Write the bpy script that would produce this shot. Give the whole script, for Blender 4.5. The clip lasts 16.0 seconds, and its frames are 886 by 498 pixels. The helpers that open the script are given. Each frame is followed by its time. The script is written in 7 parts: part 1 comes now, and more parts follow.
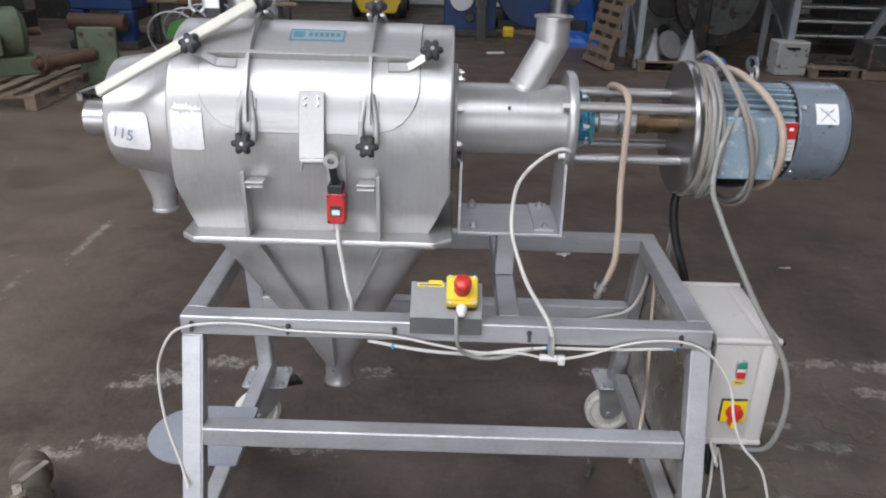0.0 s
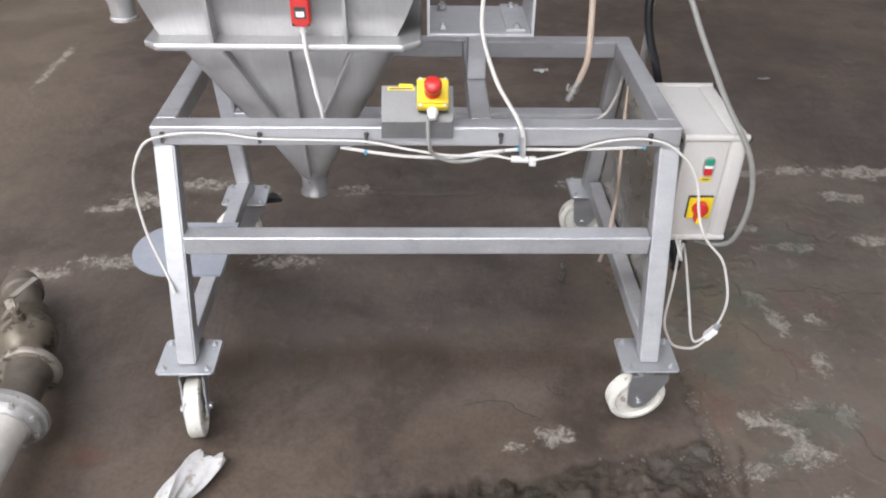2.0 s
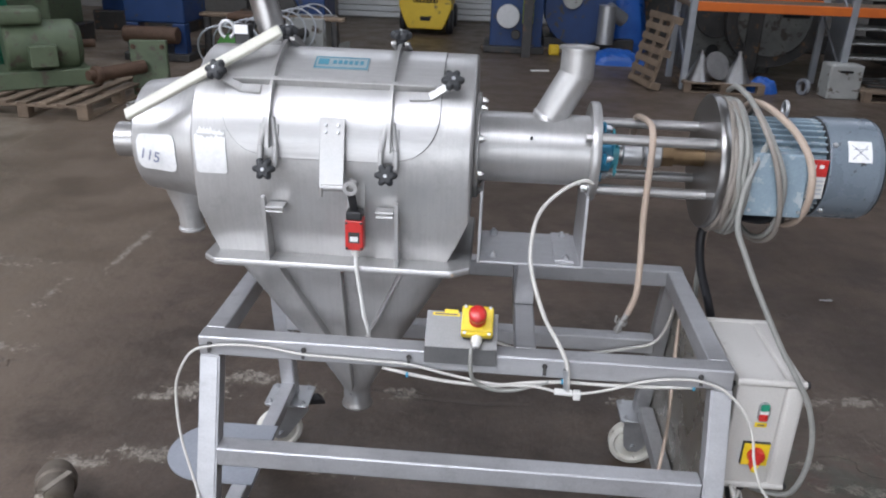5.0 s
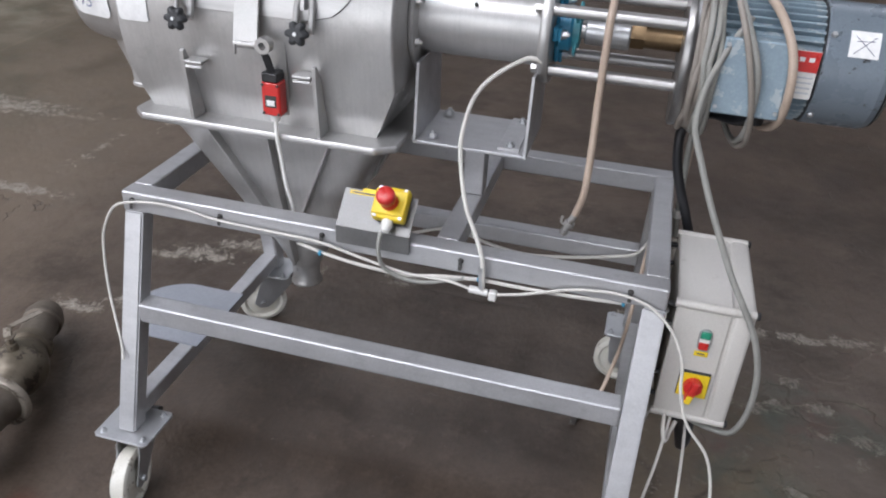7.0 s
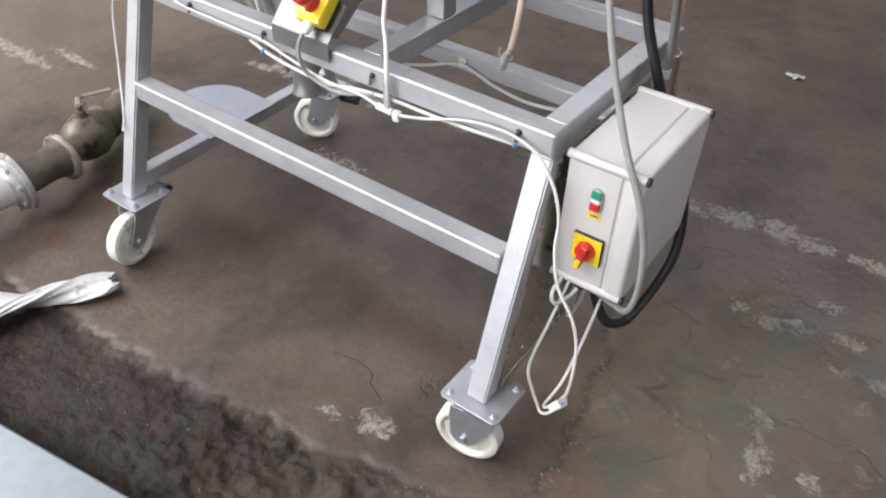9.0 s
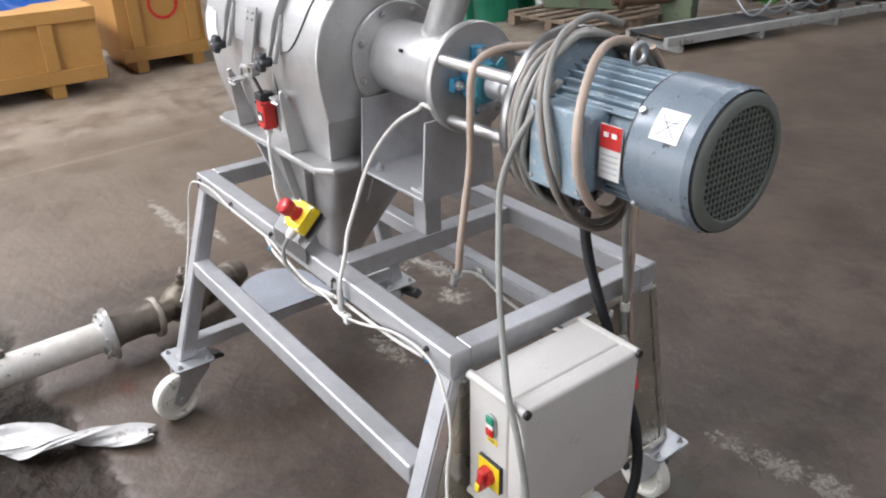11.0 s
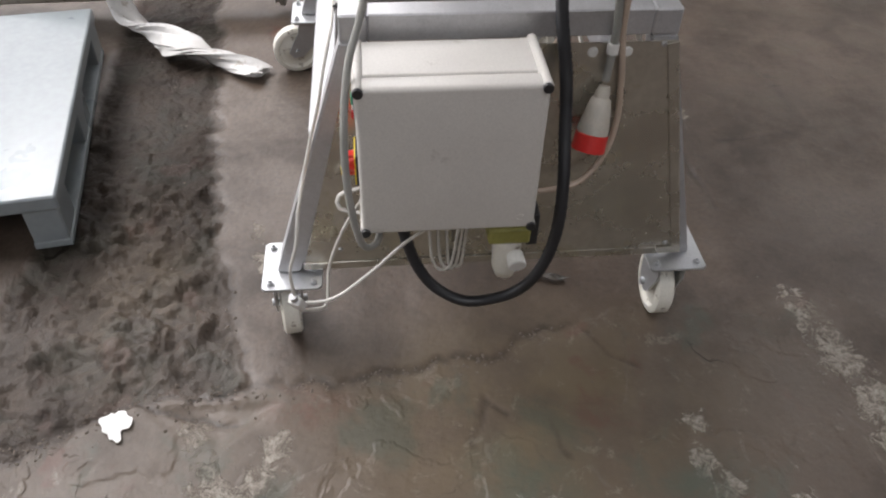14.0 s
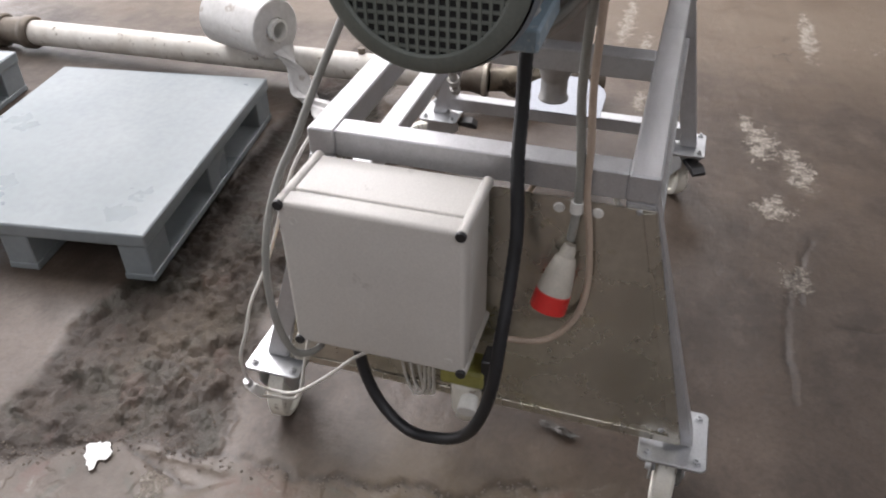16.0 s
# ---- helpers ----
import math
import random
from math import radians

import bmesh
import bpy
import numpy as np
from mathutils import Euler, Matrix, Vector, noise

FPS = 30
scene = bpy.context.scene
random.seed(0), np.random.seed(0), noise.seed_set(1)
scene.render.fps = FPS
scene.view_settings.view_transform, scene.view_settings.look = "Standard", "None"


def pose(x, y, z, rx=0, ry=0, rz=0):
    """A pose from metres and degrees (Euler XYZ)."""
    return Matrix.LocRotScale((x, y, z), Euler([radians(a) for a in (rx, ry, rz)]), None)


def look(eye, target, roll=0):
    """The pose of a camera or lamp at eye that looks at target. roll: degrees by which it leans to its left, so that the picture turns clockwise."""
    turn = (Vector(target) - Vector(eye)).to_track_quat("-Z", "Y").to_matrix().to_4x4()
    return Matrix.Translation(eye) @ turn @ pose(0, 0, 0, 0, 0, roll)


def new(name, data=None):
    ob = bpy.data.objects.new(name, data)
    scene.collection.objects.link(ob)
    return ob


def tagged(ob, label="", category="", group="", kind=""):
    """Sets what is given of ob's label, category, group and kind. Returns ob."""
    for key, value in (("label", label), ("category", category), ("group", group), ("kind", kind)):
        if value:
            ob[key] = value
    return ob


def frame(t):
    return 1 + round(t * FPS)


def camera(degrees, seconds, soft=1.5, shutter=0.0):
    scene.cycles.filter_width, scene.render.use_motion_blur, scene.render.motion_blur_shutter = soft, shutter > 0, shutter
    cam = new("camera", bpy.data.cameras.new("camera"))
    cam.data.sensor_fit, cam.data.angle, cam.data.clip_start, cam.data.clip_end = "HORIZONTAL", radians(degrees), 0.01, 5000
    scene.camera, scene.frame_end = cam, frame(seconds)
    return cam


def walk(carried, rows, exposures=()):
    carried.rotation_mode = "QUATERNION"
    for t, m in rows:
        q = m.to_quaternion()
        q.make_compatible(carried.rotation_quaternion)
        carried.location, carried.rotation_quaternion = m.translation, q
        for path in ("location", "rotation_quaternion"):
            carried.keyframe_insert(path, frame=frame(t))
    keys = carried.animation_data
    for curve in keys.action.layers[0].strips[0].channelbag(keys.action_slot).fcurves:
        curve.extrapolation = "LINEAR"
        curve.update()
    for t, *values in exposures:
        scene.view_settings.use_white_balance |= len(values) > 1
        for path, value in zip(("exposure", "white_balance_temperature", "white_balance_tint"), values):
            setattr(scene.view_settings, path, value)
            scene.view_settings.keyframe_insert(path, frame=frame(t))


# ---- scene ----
cam = camera(59.5, 16.0, soft=2.05)
PATH = [
    (0, (0.612, -1.588, 1.68), (0.611, 0.246, 0.882), 1.7),
    (0.5, (0.609, -1.594, 1.668), (0.608, 0.209, 0.803), 1.5),
    (1, (0.619, -1.61, 1.657), (0.649, 0.138, 0.685), 1.2),
    (1.5, (0.633, -1.628, 1.642), (0.686, 0.057, 0.567), 1.1),
    (2, (0.637, -1.635, 1.627), (0.687, -0.012, 0.459), 1.0),
    (2.5, (0.634, -1.621, 1.629), (0.691, 0.004, 0.464), 1.0),
    (3, (0.619, -1.609, 1.647), (0.671, 0.097, 0.605), 1.8),
    (3.5, (0.571, -1.585, 1.689), (0.566, 0.219, 0.825), 1.9),
    (3.7, (0.537, -1.582, 1.706), (0.493, 0.254, 0.914), 2.1),
    (5.8, (0.889, -1.559, 1.714), (0.684, 0.277, 0.948), 1.3),
    (6, (0.954, -1.561, 1.71), (0.637, 0.255, 0.935), 1.2),
    (6.5, (1.035, -1.516, 1.693), (0.671, 0.272, 0.873), 0.9),
    (7, (1.115, -1.369, 1.642), (0.705, 0.299, 0.618), 3.2),
    (7.5, (1.233, -1.269, 1.62), (0.803, 0.32, 0.484), 2.5),
    (8, (1.486, -1.244, 1.603), (0.83, 0.219, 0.408), 2.0),
    (8.5, (1.695, -1.229, 1.581), (0.92, 0.093, 0.295), 0.6),
    (9, (1.777, -1.102, 1.547), (0.906, 0.15, 0.254), 1.9),
    (9.5, (1.845, -0.937, 1.59), (0.793, 0.285, 0.405), 1.3),
    (9.7, (1.874, -0.898, 1.601), (0.757, 0.303, 0.457), 0.4),
    (11.8, (2.32, -0.605, 1.653), (0.816, 0.381, 0.777), 1.0),
    (12, (2.312, -0.557, 1.628), (0.824, 0.367, 0.663), 0.9),
    (12.5, (2.281, -0.404, 1.567), (0.903, 0.362, 0.336), 2.3),
    (13, (2.284, -0.291, 1.526), (0.927, 0.337, 0.197), 1.9),
    (13.5, (2.374, -0.121, 1.443), (0.921, 0.285, 0.13), 3.1),
    (14, (2.468, 0.057, 1.409), (1.022, 0.214, 0.036), 1.6),
    (14.5, (2.478, 0.15, 1.391), (1.05, 0.224, -0.007), 0.2),
    (15, (2.414, 0.281, 1.382), (0.925, 0.201, 0.049), 1.5),
    (15.5, (2.346, 0.403, 1.42), (0.826, 0.16, 0.144), 0.1),
    (16, (2.313, 0.585, 1.44), (0.799, 0.1, 0.227), -0.8),
]
walk(cam, [(t, look(eye, target, roll)) for t, eye, target, roll in PATH], exposures=[(0.0, -0.16, 6150, 13), (1.5, 0.22, 6300, 13), (2.5, 0.37, 6300, 13), (3.0, 0.47, 6300, 13), (3.5, 0.5, 6250, 13), (6.0, -0.45, 5950, 12), (7.0, -0.18, 6150, 13), (8.5, 0.32, 6270, 12), (9.0, 0.5, 6300, 13), (12.0, 0.45, 6250, 12), (13.0, 0.24, 6350, 12), (14.5, 0.52, 6650, 13), (15.5, 0.6, 6570, 14), (16.0, 0.46, 6570, 14)])

# ---- world, daylight and unseen hall lights ----
world = bpy.data.worlds.new("world")
scene.world = world
world.use_nodes = True
_sky = world.node_tree.nodes.new("ShaderNodeTexSky")
_sky.sky_type, _sky.sun_disc = "NISHITA", False
_sky.sun_elevation, _sky.sun_rotation = radians(48), radians(200)
_bg = world.node_tree.nodes["Background"]
_bg.inputs["Strength"].default_value = 0.12
world.node_tree.links.new(_sky.outputs["Color"], _bg.inputs["Color"])

HALL = (-9.0, 13.0, -8.0, 14.0, 6.5)  # x0, x1, y0, y1, height
ROOFLIGHTS = [(-8.6, 1.2, -5.9, -3.5, 1040.0), (-8.8, -4.6, -1.8, 0.4, 300.0), (4.0, 12.5, -1.8, 0.4, 200.0), (-8.0, 12.0, 5.8, 7.4, 420.0)]  # x0, x1, y0, y1 and daylight of the long, unseen rooflights; middle two added as fill
for _a, _b, _c, _d, _w in ROOFLIGHTS:
    _l = bpy.data.lights.new("rooflight_daylight", "AREA")
    _l.shape, _l.size, _l.size_y, _l.energy, _l.color = "RECTANGLE", _b - _a, _d - _c, _w, (0.985, 0.985, 1.0)
    new("rooflight_daylight", _l).matrix_basis = pose((_a + _b) / 2, (_c + _d) / 2, HALL[4] + 0.1)
ADDED_GATE = (-7.0, 3.0, 3.1)  # x0, x1, height of an unseen gate added in the wall at y0
# lamp in the added opening, to brighten the front of the machine
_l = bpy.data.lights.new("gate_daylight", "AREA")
_l.shape, _l.size, _l.size_y, _l.energy, _l.color = "RECTANGLE", ADDED_GATE[1] - ADDED_GATE[0], ADDED_GATE[2], 290.0, (0.985, 0.985, 1.0)
new("gate_daylight", _l).matrix_basis = pose((ADDED_GATE[0] + ADDED_GATE[1]) / 2, HALL[2] - 0.05, ADDED_GATE[2] / 2, 90, 0, 0)


# ---- materials ----
def mat(name, a, b=None, rough=(0.4, 0.6), metal=0.0, scale=8.0, fine=140.0, bump=0.05, chips=None, stretch=(1, 1, 1), spec=0.5, island=0.0, coat=0.0, brush=None):
    """A surface with colour and gloss varied at two scales; chips=(colour, amount 0..1, scale) wears through in spots; brush=(x, y, z) scales of a polishing grain with smudges."""
    m = bpy.data.materials.new(name)
    m.use_nodes = True
    N, L = m.node_tree.nodes, m.node_tree.links
    p = N["Principled BSDF"]
    b = b or tuple(min(1.0, c * 1.25 + 0.01) for c in a)
    tc, mp = N.new("ShaderNodeTexCoord"), N.new("ShaderNodeMapping")
    mp.inputs["Scale"].default_value = stretch
    L.new(tc.outputs["Object"], mp.inputs["Vector"])

    def nz(s, d, r=0.6):
        n = N.new("ShaderNodeTexNoise")
        n.inputs["Scale"].default_value, n.inputs["Detail"].default_value, n.inputs["Roughness"].default_value = s, d, r
        L.new(mp.outputs["Vector"], n.inputs["Vector"])
        return n.outputs["Fac"]

    def mixc(f, c1, c2):
        x = N.new("ShaderNodeMix")
        x.data_type = "RGBA"
        for sock, v in ((x.inputs[0], f), (x.inputs[6], c1), (x.inputs[7], c2)):
            if isinstance(v, bpy.types.NodeSocket):
                L.new(v, sock)
            elif isinstance(v, tuple):
                sock.default_value = (*v, 1)
            else:
                sock.default_value = v
        return x.outputs[2]

    def ramp(v, lo, hi, o0=0.0, o1=1.0):
        r = N.new("ShaderNodeMapRange")
        r.inputs["From Min"].default_value, r.inputs["From Max"].default_value = lo, hi
        r.inputs["To Min"].default_value, r.inputs["To Max"].default_value = o0, o1
        L.new(v, r.inputs["Value"])
        return r.outputs["Result"]

    big, small = nz(scale, 5), nz(fine, 3)
    col = mixc(ramp(big, 0.3, 0.7), a, b)
    col = mixc(ramp(small, 0.35, 0.7, 0.0, 0.25), col, tuple(c * 0.6 for c in a))
    rsrc = ramp(big, 0.3, 0.7, *rough)
    if island:
        oi, hv = N.new("ShaderNodeObjectInfo"), N.new("ShaderNodeHueSaturation")
        L.new(ramp(oi.outputs["Random"], 0, 1, 1 - island, 1 + island), hv.inputs["Value"])
        L.new(col, hv.inputs["Color"])
        col = hv.outputs["Color"]
    if chips:
        c, amount, s = chips
        f = ramp(nz(s, 8, 0.7), 0.62 - 0.25 * amount, 0.66 - 0.25 * amount)
        col = mixc(f, col, c)
    if brush:
        bm_ = N.new("ShaderNodeMapping")
        bm_.inputs["Scale"].default_value = brush
        L.new(tc.outputs["Object"], bm_.inputs["Vector"])
        gn = N.new("ShaderNodeTexNoise")
        gn.inputs["Scale"].default_value, gn.inputs["Detail"].default_value = 1.0, 4
        L.new(bm_.outputs["Vector"], gn.inputs["Vector"])
        col = mixc(ramp(gn.outputs["Fac"], 0.35, 0.7, 0.0, 0.17), col, tuple(c * 0.62 for c in a))
        smudge = nz(scale * 2.6, 9, 0.72)
        col = mixc(ramp(smudge, 0.54, 0.70, 0.0, 0.30), col, tuple(c * 0.55 for c in a))
        ad = N.new("ShaderNodeMath")
        L.new(rsrc, ad.inputs[0])
        L.new(ramp(smudge, 0.4, 0.7, -0.03, 0.10), ad.inputs[1])
        rsrc = ad.outputs[0]
    L.new(col, p.inputs["Base Color"])
    L.new(rsrc, p.inputs["Roughness"])
    p.inputs["Metallic"].default_value = metal
    p.inputs["Specular IOR Level"].default_value = spec
    p.inputs["Coat Weight"].default_value = coat
    if bump:
        bp = N.new("ShaderNodeBump")
        bp.inputs["Strength"].default_value, bp.inputs["Distance"].default_value = bump, 0.004
        L.new(small, bp.inputs["Height"])
        L.new(bp.outputs["Normal"], p.inputs["Normal"])
    return m


STEEL = mat("bead_blasted_stainless", (0.47, 0.465, 0.455), (0.58, 0.575, 0.565), (0.30, 0.46), 0.60, 5.0, 400, 0.012, brush=(160, 9, 9))
FRAME = mat("brushed_stainless_tube", (0.48, 0.48, 0.49), (0.58, 0.58, 0.59), (0.36, 0.50), 0.6, 7.0, 260, 0.012, brush=(12, 60, 60))
BRIGHT = mat("polished_stainless", (0.47, 0.465, 0.455), (0.55, 0.54, 0.53), (0.30, 0.42), 0.8, 12.0, 300, 0.02)
DISCSTEEL = mat("turned_stainless_disc", (0.30, 0.295, 0.29), (0.38, 0.375, 0.37), (0.28, 0.4), 0.95, 9, 260, 0.03)
PLATESTEEL = mat("polished_mounting_plate", (0.20, 0.198, 0.195), (0.26, 0.257, 0.253), (0.42, 0.52), 0.8, 9, 260, 0.02)
ZINC = mat("zinc_plated_steel", (0.48, 0.49, 0.50), (0.58, 0.59, 0.60), (0.32, 0.5), 0.8, 18.0, 200, 0.04)
SHEET = mat("dirty_stainless_sheet", (0.44, 0.415, 0.36), (0.60, 0.57, 0.50), (0.16, 0.38), 0.82, 7.0, 60, 0.02, ((0.50, 0.47, 0.38), 0.25, 9))
TRAYGREY = mat("blue_grey_sheet_metal", (0.34, 0.36, 0.40), (0.41, 0.43, 0.47), (0.4, 0.55), 0.4, 6, 120, 0.03)
BLACKP = mat("black_plastic", (0.016, 0.016, 0.017), (0.028, 0.028, 0.03), (0.35, 0.5), 0, 20, 300, 0.05)
KNOBBLACK = mat("matt_black_bakelite", (0.028, 0.030, 0.033), (0.045, 0.047, 0.05), (0.45, 0.6), 0, 20, 300, 0.05)
RUBBER = mat("black_rubber", (0.012, 0.012, 0.014), (0.02, 0.021, 0.024), (0.35, 0.5), 0, 20, 300, 0.03)
NYLON = mat("white_nylon_wheel", (0.78, 0.76, 0.69), (0.70, 0.67, 0.58), (0.4, 0.55), 0, 16, 200, 0.05, ((0.35, 0.31, 0.25), 0.15, 30))
BOXGREY = mat("light_grey_polycarbonate", (0.545, 0.522, 0.485), (0.60, 0.578, 0.54), (0.35, 0.5), 0, 5, 300, 0.008, ((0.44, 0.415, 0.38), 0.03, 7))
YELLOW = mat("yellow_plastic", (0.83, 0.60, 0.015), (0.88, 0.66, 0.03), (0.3, 0.42), 0, 14, 200, 0.02)
RED = mat("red_plastic", (0.56, 0.030, 0.026), (0.64, 0.040, 0.034), (0.25, 0.38), 0, 14, 200, 0.02)
GREEN = mat("green_button", (0.02, 0.24, 0.14), None, (0.3, 0.4), 0, 14, 200, 0.02)
WHITE = mat("white_plastic", (0.74, 0.73, 0.69), (0.80, 0.79, 0.76), (0.35, 0.5), 0, 12, 200, 0.02)
PAPER = mat("white_paper", (0.84, 0.84, 0.83), (0.88, 0.88, 0.87), (0.6, 0.75), 0, 9, 90, 0.1)
CABLE = mat("white_pvc_cable", (0.57, 0.55, 0.505), (0.67, 0.65, 0.605), (0.4, 0.55), 0, 20, 200, 0.02)
GREYCABLE = mat("grey_pvc_cable", (0.245, 0.245, 0.225), (0.33, 0.325, 0.30), (0.35, 0.5), 0, 20, 200, 0.02)
TAN = mat("tan_pvc_hose", (0.43, 0.335, 0.262), (0.51, 0.41, 0.33), (0.35, 0.5), 0, 16, 200, 0.02)
BROWNHOSE = mat("soiled_grey_brown_hose", (0.22, 0.195, 0.17), (0.33, 0.295, 0.26), (0.4, 0.55), 0, 16, 200, 0.02)
CREAM = mat("cream_plastic_bar", (0.66, 0.645, 0.55), (0.74, 0.725, 0.64), (0.45, 0.6), 0, 10, 200, 0.03)
MOTORBLUE = mat("chipped_blue_grey_paint", (0.215, 0.29, 0.345), (0.30, 0.385, 0.44), (0.38, 0.55), 0, 9, 160, 0.06, ((0.38, 0.43, 0.455), 0.24, 38))
COVER = mat("dark_grey_blue_enamel", (0.150, 0.184, 0.22), (0.19, 0.225, 0.26), (0.22, 0.36), 0, 6, 200, 0.02, ((0.03, 0.03, 0.03), 0.02, 40))
GRILLE = mat("dark_green_grey_grille", (0.12, 0.135, 0.118), (0.17, 0.185, 0.165), (0.45, 0.6), 0, 12, 200, 0.05)
# for slots, holes and grilles, their inner shade put into the colour
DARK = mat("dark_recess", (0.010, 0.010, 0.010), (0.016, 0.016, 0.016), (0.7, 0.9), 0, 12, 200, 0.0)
BLUE = mat("bright_blue_paint", (0.03, 0.22, 0.38), (0.05, 0.30, 0.48), (0.3, 0.5), 0, 14, 200, 0.05)
FILTERYELLOW = mat("yellow_green_filter_paint", (0.22, 0.21, 0.05), (0.33, 0.31, 0.09), (0.35, 0.5), 0, 30, 200, 0.05)
BRASS = mat("dull_brass", (0.24, 0.17, 0.095), (0.17, 0.115, 0.065), (0.3, 0.5), 0.9, 30, 200, 0.05)
RUST = mat("rusty_steel", (0.085, 0.048, 0.030), (0.14, 0.088, 0.058), (0.6, 0.8), 0.3, 14, 120, 0.2)
PLATEBLUE = mat("blue_grey_plate", (0.32, 0.37, 0.39), (0.38, 0.43, 0.45), (0.3, 0.45), 0.3, 20, 200, 0.02)
SEALTEAL = mat("teal_seal_paint", (0.05, 0.25, 0.31), (0.08, 0.32, 0.38), (0.35, 0.5), 0, 14, 200, 0.05)
TEAL = mat("teal_name_plate", (0.05, 0.20, 0.28), (0.08, 0.26, 0.34), (0.3, 0.45), 0, 20, 200, 0.02)
PALLETGREY = mat("grey_blue_plastic_pallet", (0.235, 0.268, 0.282), (0.285, 0.312, 0.322), (0.24, 0.34), 0, 2.2, 40, 0.02)
WOOD = mat("weathered_pallet_wood", (0.15, 0.108, 0.074), (0.24, 0.18, 0.125), (0.65, 0.85), 0, 6, 60, 0.3, stretch=(1, 1, 1), island=0.25)
CRATE = mat("varnished_crate_plywood", (0.40, 0.205, 0.05), (0.50, 0.27, 0.08), (0.45, 0.65), 0, 3, 60, 0.15, island=0.1)
MACHGREEN = mat("old_machine_green_paint", (0.080, 0.108, 0.062), (0.125, 0.158, 0.092), (0.45, 0.65), 0, 5, 80, 0.1, ((0.085, 0.075, 0.055), 0.22, 9))
MACHBLUE = mat("machine_blue_paint", (0.010, 0.034, 0.115), (0.017, 0.052, 0.165), (0.35, 0.55), 0, 4, 80, 0.1, ((0.05, 0.045, 0.04), 0.15, 6))
TARPBLUE = mat("blue_tarpaulin", (0.015, 0.085, 0.36), (0.03, 0.13, 0.48), (0.25, 0.4), 0, 4, 60, 0.15)
TARPGREEN = mat("green_tarpaulin", (0.01, 0.13, 0.07), (0.02, 0.19, 0.10), (0.25, 0.4), 0, 4, 60, 0.15)
FORKYELLOW = mat("forklift_yellow", (0.75, 0.52, 0.02), (0.65, 0.44, 0.02), (0.35, 0.5), 0, 4, 80, 0.05, ((0.06, 0.05, 0.04), 0.15, 6))
ORANGE = mat("orange_rack_beam", (0.72, 0.17, 0.02), (0.62, 0.14, 0.02), (0.4, 0.55), 0, 4, 80, 0.05)
RACKGREY = mat("galvanised_rack_post", (0.42, 0.45, 0.48), (0.50, 0.52, 0.55), (0.35, 0.5), 0.6, 8, 120, 0.05)
DARKIRON = mat("dark_oily_machine_iron", (0.045, 0.045, 0.045), (0.09, 0.085, 0.08), (0.4, 0.65), 0.4, 5, 80, 0.15, ((0.16, 0.10, 0.06), 0.2, 6))
GREYPAINT = mat("pale_grey_machine_paint", (0.33, 0.34, 0.32), (0.42, 0.42, 0.40), (0.4, 0.6), 0, 5, 80, 0.08, ((0.09, 0.07, 0.05), 0.2, 6))
# pale grey paint with the far hall's dimness put into the colour
DIMGREY = mat("darkened_grey_paint", (0.095, 0.098, 0.092), (0.155, 0.155, 0.142), (0.4, 0.6), 0, 5, 80, 0.08, ((0.05, 0.042, 0.035), 0.35, 6))
PIPEWHITE = mat("dirty_white_pipe", (0.74, 0.72, 0.67), (0.54, 0.50, 0.44), (0.45, 0.65), 0, 9, 60, 0.1, ((0.24, 0.20, 0.16), 0.12, 22))
PIPEDARK = mat("soiled_brown_pipe", (0.11, 0.09, 0.072), (0.22, 0.19, 0.155), (0.45, 0.65), 0.5, 9, 80, 0.2)
PIPEZINC = mat("scuffed_zinc_flange", (0.34, 0.33, 0.31), (0.50, 0.49, 0.47), (0.35, 0.55), 0.6, 14, 120, 0.08, ((0.16, 0.13, 0.10), 0.18, 18))
PIPERIM = mat("soiled_pale_rim", (0.24, 0.21, 0.17), (0.36, 0.32, 0.27), (0.4, 0.6), 0.4, 14, 120, 0.1, ((0.10, 0.08, 0.06), 0.35, 16))
PIPEBRONZE = mat("soiled_bronze_valve", (0.135, 0.112, 0.082), (0.215, 0.185, 0.14), (0.35, 0.55), 0.5, 11, 100, 0.15, ((0.06, 0.048, 0.038), 0.25, 14))
FILM = mat("white_plastic_film", (0.56, 0.545, 0.52), (0.68, 0.67, 0.655), (0.28, 0.45), 0, 14, 60, 0.25, ((0.40, 0.36, 0.32), 0.14, 14))
WALLM = mat("painted_block_wall", (0.25, 0.24, 0.225), (0.33, 0.32, 0.30), (0.7, 0.9), 0, 1.2, 20, 0.1, ((0.24, 0.22, 0.19), 0.2, 2))
CEILM = mat("grey_roof_cladding", (0.20, 0.20, 0.195), (0.26, 0.26, 0.25), (0.6, 0.8), 0, 1.2, 20, 0.05)
SHUTTER = mat("white_steel_shutter", (0.66, 0.68, 0.68), (0.72, 0.74, 0.74), (0.4, 0.55), 0, 2, 60, 0.05)
PENGREY = mat("faded_pen", (0.16, 0.18, 0.27), None, (0.6, 0.7), 0, 20, 100, 0)
INK = mat("dark_blue_ink", (0.03, 0.035, 0.10), None, (0.6, 0.7), 0, 20, 100, 0)
PAPERBLUE = mat("pale_grey_print", (0.45, 0.47, 0.50), None, (0.6, 0.7), 0, 20, 100, 0)


